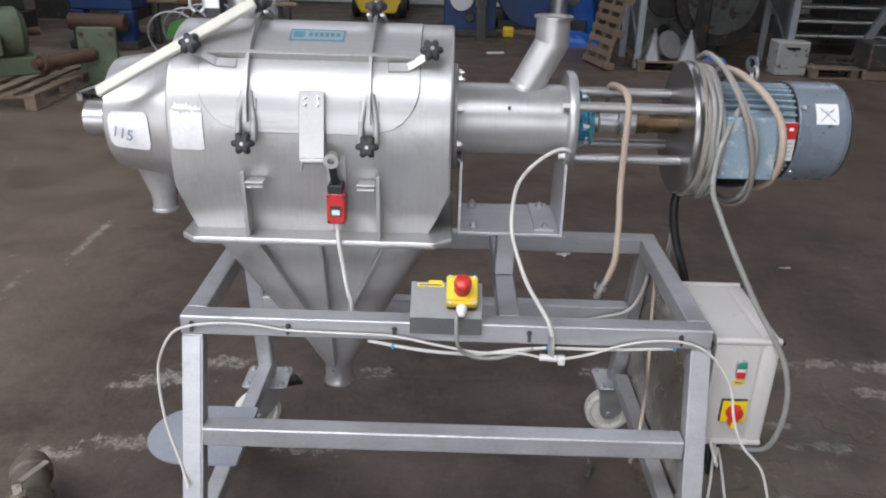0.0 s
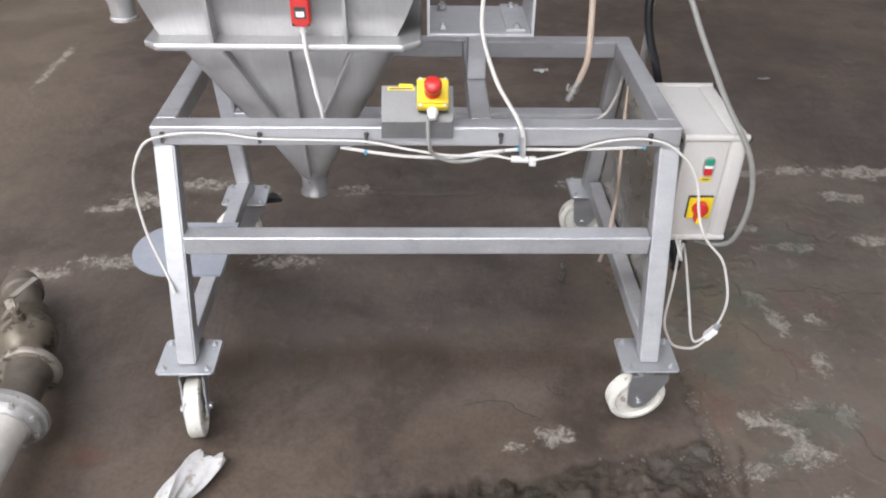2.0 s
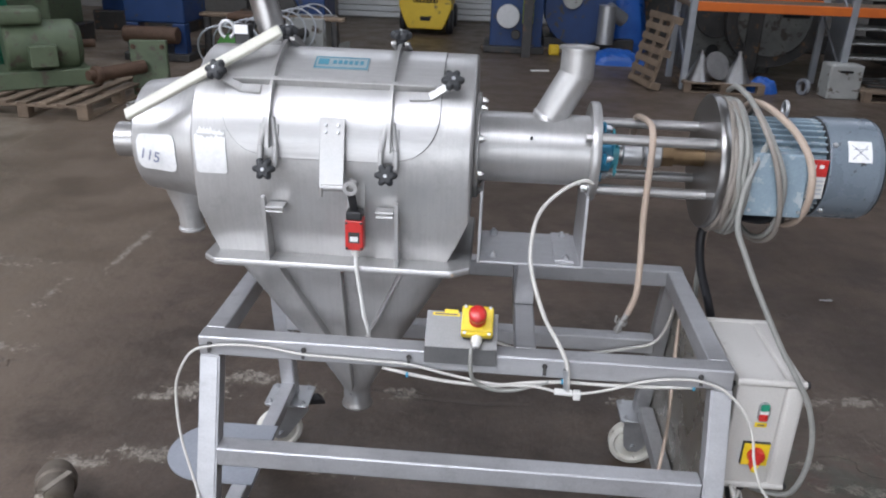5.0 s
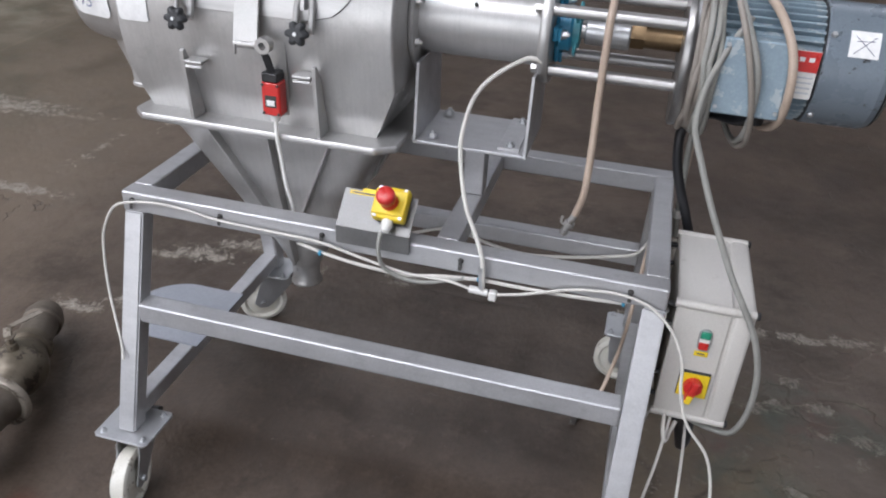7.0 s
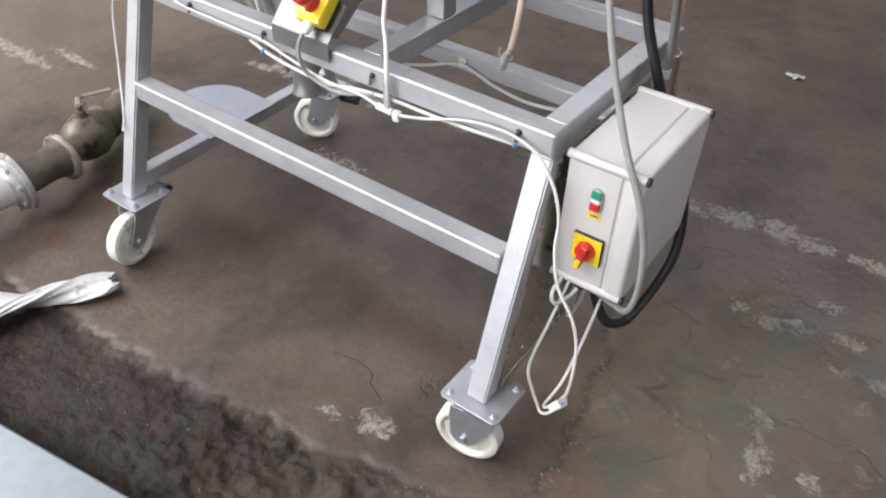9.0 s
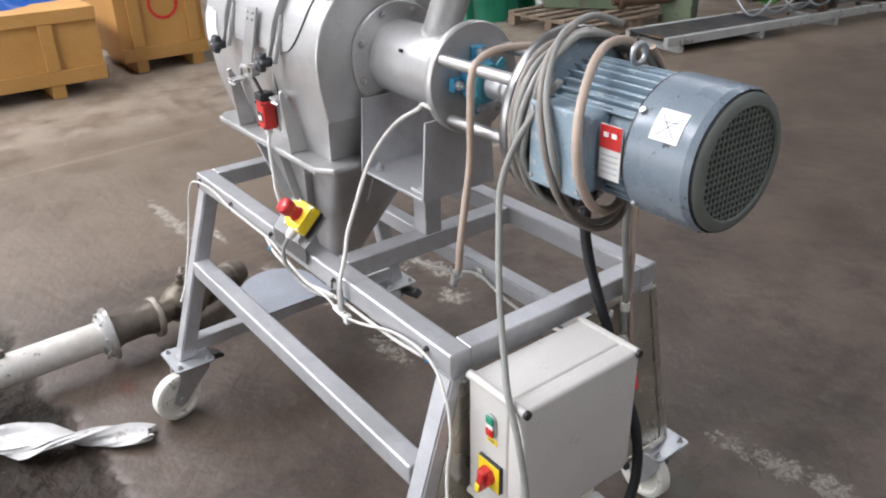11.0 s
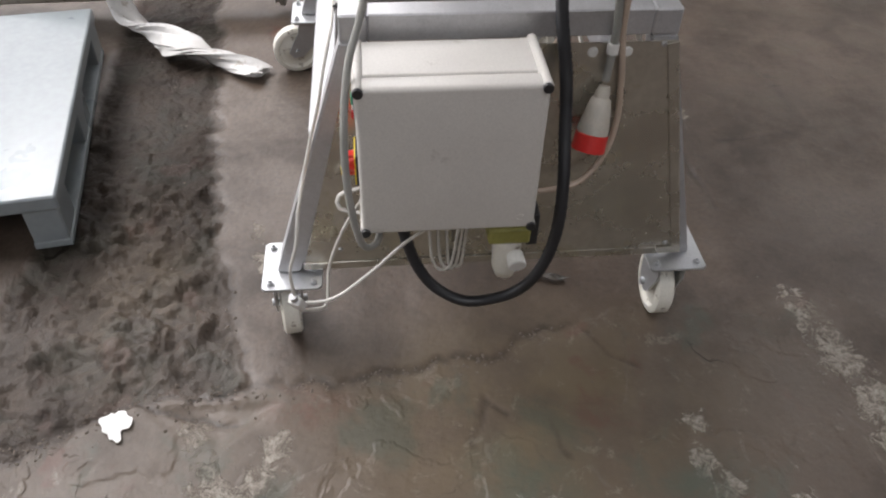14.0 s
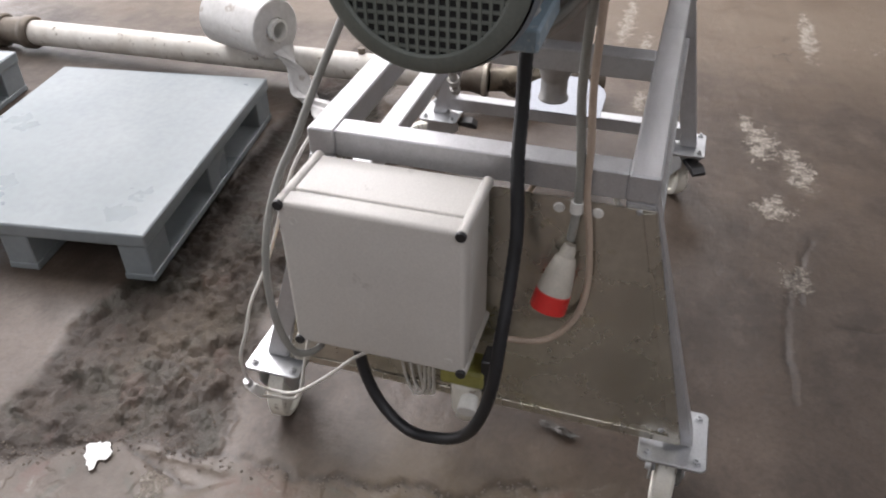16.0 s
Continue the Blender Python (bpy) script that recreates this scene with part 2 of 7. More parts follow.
def floor_material():
    """Old concrete: brown-grey, oily, with two faded white lines, speckled wear and a broken-up lane."""
    m = bpy.data.materials.new("worn_oily_concrete")
    m.use_nodes = True
    N, L = m.node_tree.nodes, m.node_tree.links
    p = N["Principled BSDF"]
    geo, sep = N.new("ShaderNodeNewGeometry"), N.new("ShaderNodeSeparateXYZ")
    L.new(geo.outputs["Position"], sep.inputs[0])
    X, Y = sep.outputs["X"], sep.outputs["Y"]

    def put(sock, v):
        if isinstance(v, bpy.types.NodeSocket):
            L.new(v, sock)
        else:
            sock.default_value = v

    def M(op, a, b=0.0, c=0.0):
        n = N.new("ShaderNodeMath")
        n.operation = op
        for i, v in enumerate((a, b, c)):
            put(n.inputs[i], v)
        return n.outputs[0]

    def R(v, lo, hi, o0=0.0, o1=1.0):
        n = N.new("ShaderNodeMapRange")
        n.interpolation_type = "SMOOTHSTEP"
        for i, w in enumerate((v, lo, hi, o0, o1)):
            put(n.inputs[i], w)
        return n.outputs[0]

    def nz(s, d=6, r=0.62, dist=0.0):
        n = N.new("ShaderNodeTexNoise")
        n.inputs["Scale"].default_value, n.inputs["Detail"].default_value = s, d
        n.inputs["Roughness"].default_value, n.inputs["Distortion"].default_value = r, dist
        L.new(geo.outputs["Position"], n.inputs["Vector"])
        return n.outputs["Fac"]

    def mix(f, c1, c2):
        x = N.new("ShaderNodeMix")
        x.data_type = "RGBA"
        put(x.inputs[0], f)
        put(x.inputs[6], (*c1, 1) if isinstance(c1, tuple) else c1)
        put(x.inputs[7], (*c2, 1) if isinstance(c2, tuple) else c2)
        return x.outputs[2]

    def attr(name):
        n = N.new("ShaderNodeAttribute")
        n.attribute_name = name
        return n.outputs["Fac"]

    lane, worn, green, red, olive_lift, seam, slab = (attr(k) for k in ("lane", "worn", "green", "red", "olive_lift", "seam", "slab"))
    n1, n2, n3, n4 = nz(0.55, 4), nz(2.6, 7, 0.68), nz(11, 9, 0.7), nz(70, 4)
    col = mix(R(M("ADD", M("MULTIPLY", n1, 0.6), M("MULTIPLY", nz(1.7, 6, 0.65, 0.4), 0.4)), 0.38, 0.60), (0.092, 0.071, 0.057), (0.192, 0.152, 0.124))
    col = mix(R(n2, 0.45, 0.66, 0, 0.7), col, (0.060, 0.046, 0.037))
    col = mix(R(n3, 0.50, 0.70, 0, 0.5), col, (0.20, 0.160, 0.132))
    col = mix(R(n4, 0.4, 0.75, 0, 0.4), col, (0.06, 0.050, 0.043))
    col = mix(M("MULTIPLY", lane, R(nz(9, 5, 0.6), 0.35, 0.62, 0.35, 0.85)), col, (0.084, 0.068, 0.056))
    # the broken lane: grey-green and reddish aggregate, dark brown blotches
    col = mix(M("MULTIPLY", lane, R(nz(4.2, 5, 0.6, 0.5), 0.50, 0.62, 0.0, 0.6)), col, (0.112, 0.110, 0.092))
    col = mix(M("MULTIPLY", lane, R(nz(6.7, 4, 0.6), 0.58, 0.66, 0.0, 0.5)), col, (0.165, 0.110, 0.096))
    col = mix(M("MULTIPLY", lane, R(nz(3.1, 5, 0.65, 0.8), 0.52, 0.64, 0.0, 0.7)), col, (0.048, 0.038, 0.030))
    col = mix(M("MULTIPLY", slab, R(n2, 0.35, 0.65, 0.5, 0.25)), col, (0.24, 0.198, 0.160))
    # dry paler floor towards the far hall
    far = M("MAXIMUM", R(M("ADD", X, M("MULTIPLY", M("SUBTRACT", n2, 0.5), 1.2)), -0.6, -1.5), R(Y, 2.2, 5.0, 0, 0.35))
    col = mix(M("MULTIPLY", far, R(n2, 0.3, 0.6, 0.4, 0.85)), col, (0.285, 0.232, 0.184))
    col = mix(M("MULTIPLY", M("MULTIPLY", R(X, -2.9, -3.4), R(nz(2.2, 7, 0.7), 0.40, 0.58)), 0.85), col, (0.40, 0.345, 0.285))
    jl = M("ADD", X, M("ADD", M("MULTIPLY", Y, 0.09), M("MULTIPLY", M("SUBTRACT", n3, 0.5), 0.03)))
    col = mix(M("MULTIPLY", R(M("ABSOLUTE", M("ADD", jl, 2.745)), 0.022, 0.008), R(n2, 0.35, 0.5, 0.2, 0.7)), col, (0.36, 0.30, 0.24))
    # olive stain with added brightness in its colour, beside the control box
    col = mix(M("MULTIPLY", olive_lift, R(nz(5.0, 5), 0.35, 0.6, 0.3, 0.85)), col, (0.255, 0.205, 0.145))
    # pale worn paint, flaked off to the grain
    patch = R(M("ADD", nz(19.0, 9, 0.76, 0.6), M("MULTIPLY", worn, 0.30)), 0.67, 0.74)
    specks = R(M("ADD", nz(30.0, 6, 0.75), M("MULTIPLY", worn, 0.10)), 0.66, 0.74)
    grain = M("MULTIPLY", R(nz(85, 6, 0.8), 0.40, 0.58, 0.40, 1.0), R(nz(24, 9, 0.85, 0.8), 0.44, 0.52, 0.10, 1.0))
    wm = M("MULTIPLY", M("MAXIMUM", patch, M("MULTIPLY", specks, 0.35)), grain)
    col = mix(M("MULTIPLY", M("MULTIPLY", worn, R(n3, 0.4, 0.6)), 0.45), col, (0.28, 0.24, 0.20))
    col = mix(wm, col, (0.74, 0.68, 0.60))
    # flaking slab: small pale chips, green and red rests of paint
    chip = M("MULTIPLY", slab, R(nz(9.0, 8, 0.74, 0.9), 0.575, 0.63))
    col = mix(M("MULTIPLY", M("MULTIPLY", chip, grain), 0.55), col, (0.42, 0.375, 0.32))
    col = mix(M("MULTIPLY", slab, R(nz(3.6, 5, 0.62, 0.5), 0.55, 0.66, 0.0, 0.5)), col, (0.112, 0.132, 0.105))
    col = mix(M("MULTIPLY", slab, R(nz(4.7, 5, 0.62, 0.3), 0.58, 0.68, 0.0, 0.5)), col, (0.205, 0.118, 0.098))
    scab = M("MULTIPLY", slab, R(nz(5.0, 4, 0.5, 0.3), 0.52, 0.56))
    # faint green and red paint rests, dark seams, shade of the lane's crevices
    col = mix(M("MULTIPLY", green, R(n3, 0.38, 0.6, 0.1, 0.55)), col, (0.10, 0.135, 0.105))
    col = mix(M("MULTIPLY", red, R(n3, 0.42, 0.6, 0.0, 0.45)), col, (0.22, 0.095, 0.075))
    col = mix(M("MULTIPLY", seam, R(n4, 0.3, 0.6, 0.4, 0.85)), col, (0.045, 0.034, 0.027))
    # cracks
    vor = N.new("ShaderNodeTexVoronoi")
    vor.feature = "DISTANCE_TO_EDGE"
    vor.inputs["Scale"].default_value = 1.1
    warp = N.new("ShaderNodeVectorMath")
    warp.operation = "ADD"
    nv = N.new("ShaderNodeTexNoise")
    nv.inputs["Scale"].default_value, nv.inputs["Detail"].default_value = 2.2, 6
    L.new(geo.outputs["Position"], nv.inputs["Vector"])
    L.new(geo.outputs["Position"], warp.inputs[0])
    L.new(nv.outputs["Color"], warp.inputs[1])
    L.new(warp.outputs[0], vor.inputs["Vector"])
    crack = M("MULTIPLY", R(vor.outputs["Distance"], 0.006, 0.001), R(nz(1.7, 3), 0.60, 0.68))
    col = mix(M("MULTIPLY", crack, 0.5), col, (0.025, 0.022, 0.02))
    hue = N.new("ShaderNodeHueSaturation")
    # lane darkened towards low x: pallet shade put into the colour over dark soil
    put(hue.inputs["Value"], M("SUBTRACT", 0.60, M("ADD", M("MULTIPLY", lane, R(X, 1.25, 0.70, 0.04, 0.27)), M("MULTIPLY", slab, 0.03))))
    hue.inputs["Saturation"].default_value = 1.24
    L.new(col, hue.inputs["Color"])
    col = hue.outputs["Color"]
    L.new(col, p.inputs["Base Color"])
    rough = M("ADD", R(n2, 0.3, 0.7, 0.34, 0.58), M("MULTIPLY", lane, 0.08))
    L.new(M("ADD", rough, M("MULTIPLY", wm, 0.2)), p.inputs["Roughness"])
    L.new(M("SUBTRACT", 0.44, M("MULTIPLY", lane, R(X, 1.25, 0.70, 0.08, 0.30))), p.inputs["Specular IOR Level"])
    lumps = M("MULTIPLY", lane, M("ADD", M("MULTIPLY", nz(13, 4, 0.6), 1.3), M("MULTIPLY", nz(46, 4, 0.6), 1.3)))
    lumps = M("ADD", lumps, M("MULTIPLY", scab, 0.34))
    lumps = M("ADD", lumps, M("ADD", M("MULTIPLY", n2, 1.3), M("MULTIPLY", nz(6.0, 4, 0.6), 0.5)))
    h = M("ADD", M("ADD", M("MULTIPLY", n3, 0.45), lumps), M("ADD", M("MULTIPLY", n4, 0.14), M("SUBTRACT", M("MULTIPLY", wm, 0.25), M("MULTIPLY", crack, 0.8))))
    bp = N.new("ShaderNodeBump")
    bp.inputs["Strength"].default_value, bp.inputs["Distance"].default_value = 0.8, 0.008
    L.new(h, bp.inputs["Height"])
    L.new(bp.outputs["Normal"], p.inputs["Normal"])
    return m


FLOOR = floor_material()


# ---- mesh helpers ----
def W(ob):
    return (W(ob.parent) if ob.parent else Matrix()) @ ob.matrix_parent_inverse @ ob.matrix_basis


def finish(bm, name, material, angle=35):
    bmesh.ops.recalc_face_normals(bm, faces=bm.faces)
    for f in bm.faces:
        f.smooth = True
    for e in bm.edges:
        if len(e.link_faces) == 2:
            a = e.calc_face_angle(0.0)
            u, v = (f.calc_area() for f in e.link_faces)
            e.smooth = not (a > radians(52) or (a > radians(14) and max(u, v) > 5 * min(u, v)))
    me = bpy.data.meshes.new(name)
    bm.to_mesh(me)
    bm.free()
    me.materials.append(material)
    return me


def thing(name, base, label, category, group="", kind=""):
    e = new(name)
    e.empty_display_size = 0.05
    e.matrix_basis = Matrix.Translation(base)
    return tagged(e, label, category, group, kind)


def part(name, bm, material, parent, label=""):
    """Links a bmesh, drawn in world coordinates, as one mesh under a thing or a part."""
    me = bm if isinstance(bm, bpy.types.Mesh) else finish(bm, name, material)
    ob = new(name, me)
    ob.parent = parent
    ob.matrix_parent_inverse = W(parent).inverted()
    return tagged(ob, label)


def solo(name, bm, material, label, category, group="", kind=""):
    return tagged(new(name, finish(bm, name, material)), label, category, group, kind)


def join(*bms):
    out = bmesh.new()
    for b in bms:
        me = bpy.data.meshes.new("t")
        b.to_mesh(me)
        b.free()
        out.from_mesh(me)
        bpy.data.meshes.remove(me)
    return out


def moved(bm, m):
    bmesh.ops.transform(bm, matrix=m, verts=bm.verts)
    return bm


def box(x0, x1, y0, y1, z0, z1, bevel=0.003, seg=2):
    bm = bmesh.new()
    bmesh.ops.create_cube(bm, size=1)
    bmesh.ops.transform(bm, matrix=Matrix.Translation(((x0 + x1) / 2, (y0 + y1) / 2, (z0 + z1) / 2)) @ Matrix.Diagonal((x1 - x0, y1 - y0, z1 - z0, 1)), verts=bm.verts)
    if bevel:
        bmesh.ops.bevel(bm, geom=bm.edges[:], offset=bevel, segments=seg, profile=0.5, affect="EDGES")
    return bm


def frame_axes(d, up=(0, 0, 1)):
    d = Vector(d).normalized()
    u = Vector(up)
    if abs(d.dot(u)) > 0.98:
        u = Vector((0, 1, 0))
    s = d.cross(u).normalized()
    return d, s, s.cross(d)


def bar(p0, p1, w, h, up=(0, 0, 1), bevel=0.003, seg=2):
    """A straight bar of section w (sideways) by h (up) from p0 to p1."""
    p0, p1 = Vector(p0), Vector(p1)
    d, s, u = frame_axes(p1 - p0, up)
    bm = box(-w / 2, w / 2, 0, (p1 - p0).length, -h / 2, h / 2, bevel, seg)
    m = Matrix((s, d, u)).transposed().to_4x4()
    return moved(bm, Matrix.Translation(p0) @ m)


def lathe(profile, n=48, m=None, closed=True):
    """Turns (along, radius) pairs about +x; m places it."""
    bm = bmesh.new()
    rings = []
    for a, r in profile:
        rings.append([bm.verts.new((a, r * math.cos(2 * math.pi * i / n), r * math.sin(2 * math.pi * i / n))) for i in range(n)])
    for q, w in zip(rings, rings[1:]):
        for i in range(n):
            bm.faces.new((q[i], q[(i + 1) % n], w[(i + 1) % n], w[i]))
    if closed:
        bm.faces.new(rings[0])
        bm.faces.new(rings[-1])
    if m is not None:
        moved(bm, m)
    return bm


def along(p0, p1):
    """The pose that lays +x from p0 towards p1."""
    d, s, u = frame_axes(Vector(p1) - Vector(p0))
    return Matrix.Translation(p0) @ Matrix((d, s, u)).transposed().to_4x4()


def cyl(p0, p1, r0, r1=None, n=24, edge=0.0):
    r1 = r0 if r1 is None else r1
    ln = (Vector(p1) - Vector(p0)).length
    e = edge
    prof = [(0, r0 - e), (e, r0), (ln - e, r1), (ln, r1 - e)] if e else [(0, r0), (ln, r1)]
    return lathe(prof, n, along(p0, p1))


def ring_tube(p0, p1, ro, ri, n=40):
    ln = (Vector(p1) - Vector(p0)).length
    bm = lathe([(0, ri), (0, ro), (ln, ro), (ln, ri), (0, ri)], n, along(p0, p1), closed=False)
    bmesh.ops.remove_doubles(bm, verts=bm.verts, dist=1e-6)
    return bm


def smooth_path(pts, step=0.012):
    P = [Vector(q) for q in pts]
    P = [P[0] * 2 - P[1], *P, P[-1] * 2 - P[-2]]
    out = []
    for a, b, c, d in zip(P, P[1:], P[2:], P[3:]):
        k = max(2, int((c - b).length / step))
        for i in range(k):
            t = i / k
            out.append(0.5 * (2 * b + (c - a) * t + (2 * a - 5 * b + 4 * c - d) * t * t + (3 * b - a - 3 * c + d) * t ** 3))
    out.append(P[-2])
    return out


def hose(pts, r, n=10, step=0.012, ribs=0.0):
    """A round hose or cable along a smooth line through the points."""
    path = smooth_path(pts, step)
    bm = bmesh.new()
    up = None
    prev = None
    for i, q in enumerate(path):
        d = (path[min(i + 1, len(path) - 1)] - path[max(i - 1, 0)]).normalized()
        if up is None:
            up = frame_axes(d)[2]
        s = d.cross(up).normalized()
        up = s.cross(d).normalized()
        rr = r * (1 + ribs * (1 if i % 2 else -1))
        vs = [bm.verts.new(q + rr * (math.cos(2 * math.pi * k / n) * s + math.sin(2 * math.pi * k / n) * up)) for k in range(n)]
        if prev:
            for k in range(n):
                bm.faces.new((prev[k], prev[(k + 1) % n], vs[(k + 1) % n], vs[k]))
        else:
            bm.faces.new(vs)
        prev = vs
    bm.faces.new(prev)
    return bm


def prism(poly, axis, lo, hi, bevel=0.0):
    """A flat shape pushed along an axis: poly holds the other two coordinates in order."""
    bm = bmesh.new()

    def v(a, b, c):
        return {"x": (c, a, b), "y": (a, c, b), "z": (a, b, c)}[axis]
    q = [bm.verts.new(v(a, b, lo)) for a, b in poly]
    w = [bm.verts.new(v(a, b, hi)) for a, b in poly]
    bm.faces.new(q)
    bm.faces.new(w)
    for i in range(len(q)):
        j = (i + 1) % len(q)
        bm.faces.new((q[i], q[j], w[j], w[i]))
    bmesh.ops.recalc_face_normals(bm, faces=bm.faces)
    if bevel:
        bmesh.ops.bevel(bm, geom=bm.edges[:], offset=bevel, segments=1, affect="EDGES")
    return bm


def hexnut(p, axis, r=0.008, h=0.007):
    d = Vector({"x": (1, 0, 0), "y": (0, 1, 0), "z": (0, 0, 1), "-x": (-1, 0, 0), "-y": (0, -1, 0), "-z": (0, 0, -1)}[axis])
    p = Vector(p)
    return join(cyl(p, p + d * 0.0015, r * 1.3, n=16), cyl(p + d * 0.0015, p + d * h, r, n=6), cyl(p + d * h, p + d * (h + 0.006), r * 0.5, n=8))


def lettering(text, m, size, material, parent, name="lettering"):
    c = bpy.data.curves.new(name, "FONT")
    c.body, c.size, c.extrude, c.align_x, c.align_y = text, size, 0.0003, "CENTER", "CENTER"
    tmp = new("tmp", c)
    bpy.context.view_layer.update()
    me = bpy.data.meshes.new_from_object(tmp)
    bpy.data.objects.remove(tmp)
    me.materials.clear()
    me.materials.append(material)
    me.transform(m)
    return part(name, me, material, parent)


# ---- the hall ----
# pale worn patches of old floor paint: centre x, y and half widths
PALE = [(-0.43, 0.95, 0.13, 0.06), (-0.58, 0.895, 0.07, 0.03), (-0.24, 1.08, 0.12, 0.05), (-0.37, 1.05, 0.05, 0.03), (0.0, 0.98, 0.07, 0.06), (0.37, 1.03, 0.07, 0.04),
        (1.26, 1.08, 0.07, 0.045), (1.40, 1.11, 0.09, 0.055), (1.54, 1.14, 0.10, 0.055), (1.66, 1.13, 0.06, 0.05), (1.82, 1.14, 0.10, 0.03), (2.0, 1.17, 0.10, 0.035), (2.19, 1.20, 0.10, 0.04), (2.5, 1.18, 0.22, 0.05),
        (2.32, 0.98, 0.10, 0.04), (2.29, 0.68, 0.08, 0.04), (1.99, 0.64, 0.09, 0.035), (1.86, 0.64, 0.05, 0.03), (1.85, 0.76, 0.06, 0.03), (1.65, 0.70, 0.05, 0.025), (1.72, 0.74, 0.05, 0.04), (1.56, 0.72, 0.03, 0.025), (1.78, 0.87, 0.04, 0.03),
        (1.74, 0.35, 0.04, 0.05), (1.775, 0.23, 0.035, 0.07), (1.90, 0.24, 0.03, 0.03), (1.83, 0.04, 0.03, 0.05), (1.56, -0.18, 0.045, 0.03), (1.635, -0.21, 0.06, 0.05), (1.82, -0.17, 0.04, 0.05), (1.66, -0.30, 0.08, 0.05), (1.72, -0.13, 0.04, 0.03), (1.51, -0.35, 0.05, 0.03), (1.70, -0.46, 0.04, 0.04),
        (0.885, -0.272, 0.042, 0.02), (0.985, -0.238, 0.05, 0.035), (0.15, 0.55, 0.12, 0.045), (-0.42, 0.55, 0.16, 0.04), (-0.66, 0.49, 0.10, 0.035),
        (-1.24, 0.45, 0.14, 0.03), (-1.55, 1.17, 0.30, 0.04), (-1.46, 1.62, 0.03, 0.30), (-1.5, 0.34, 0.30, 0.04), (-2.6, 2.0, 0.8, 0.12)]
PALE += [(-1.30, 2.3, 0.03, 0.30), (-1.9, 3.2, 0.04, 0.6)]
# cracks and joints in the concrete
CRACKS = [((0.16, 1.08), (0.32, 1.04), (0.47, 1.04)), ((0.02, 1.39), (0.24, 1.44), (0.5, 1.44), (0.53, 1.30), (0.54, 1.13)), ((1.51, 0.31), (1.46, 0.26), (1.51, 0.26), (1.58, 0.23)), ((1.53, 0.40), (1.62, 0.42)),
          ((1.29, 0.54), (1.37, 0.57), (1.40, 0.63)), ((1.56, 0.03), (1.59, 0.05)), ((1.52, -0.73), (1.47, -0.65), (1.46, -0.57), (1.42, -0.50), (1.47, -0.36), (1.49, -0.27)), ((0.34, 1.02), (0.62, 0.99), (0.86, 1.01))]


def crack_near(x, y):
    """Distance to the nearest crack."""
    best = 1.0
    for line in CRACKS:
        for (ax, ay), (bx, by) in zip(line, line[1:]):
            dx, dy = bx - ax, by - ay
            t = max(0.0, min(1.0, ((x - ax) * dx + (y - ay) * dy) / (dx * dx + dy * dy)))
            best = min(best, math.hypot(x - ax - t * dx, y - ay - t * dy))
    return best


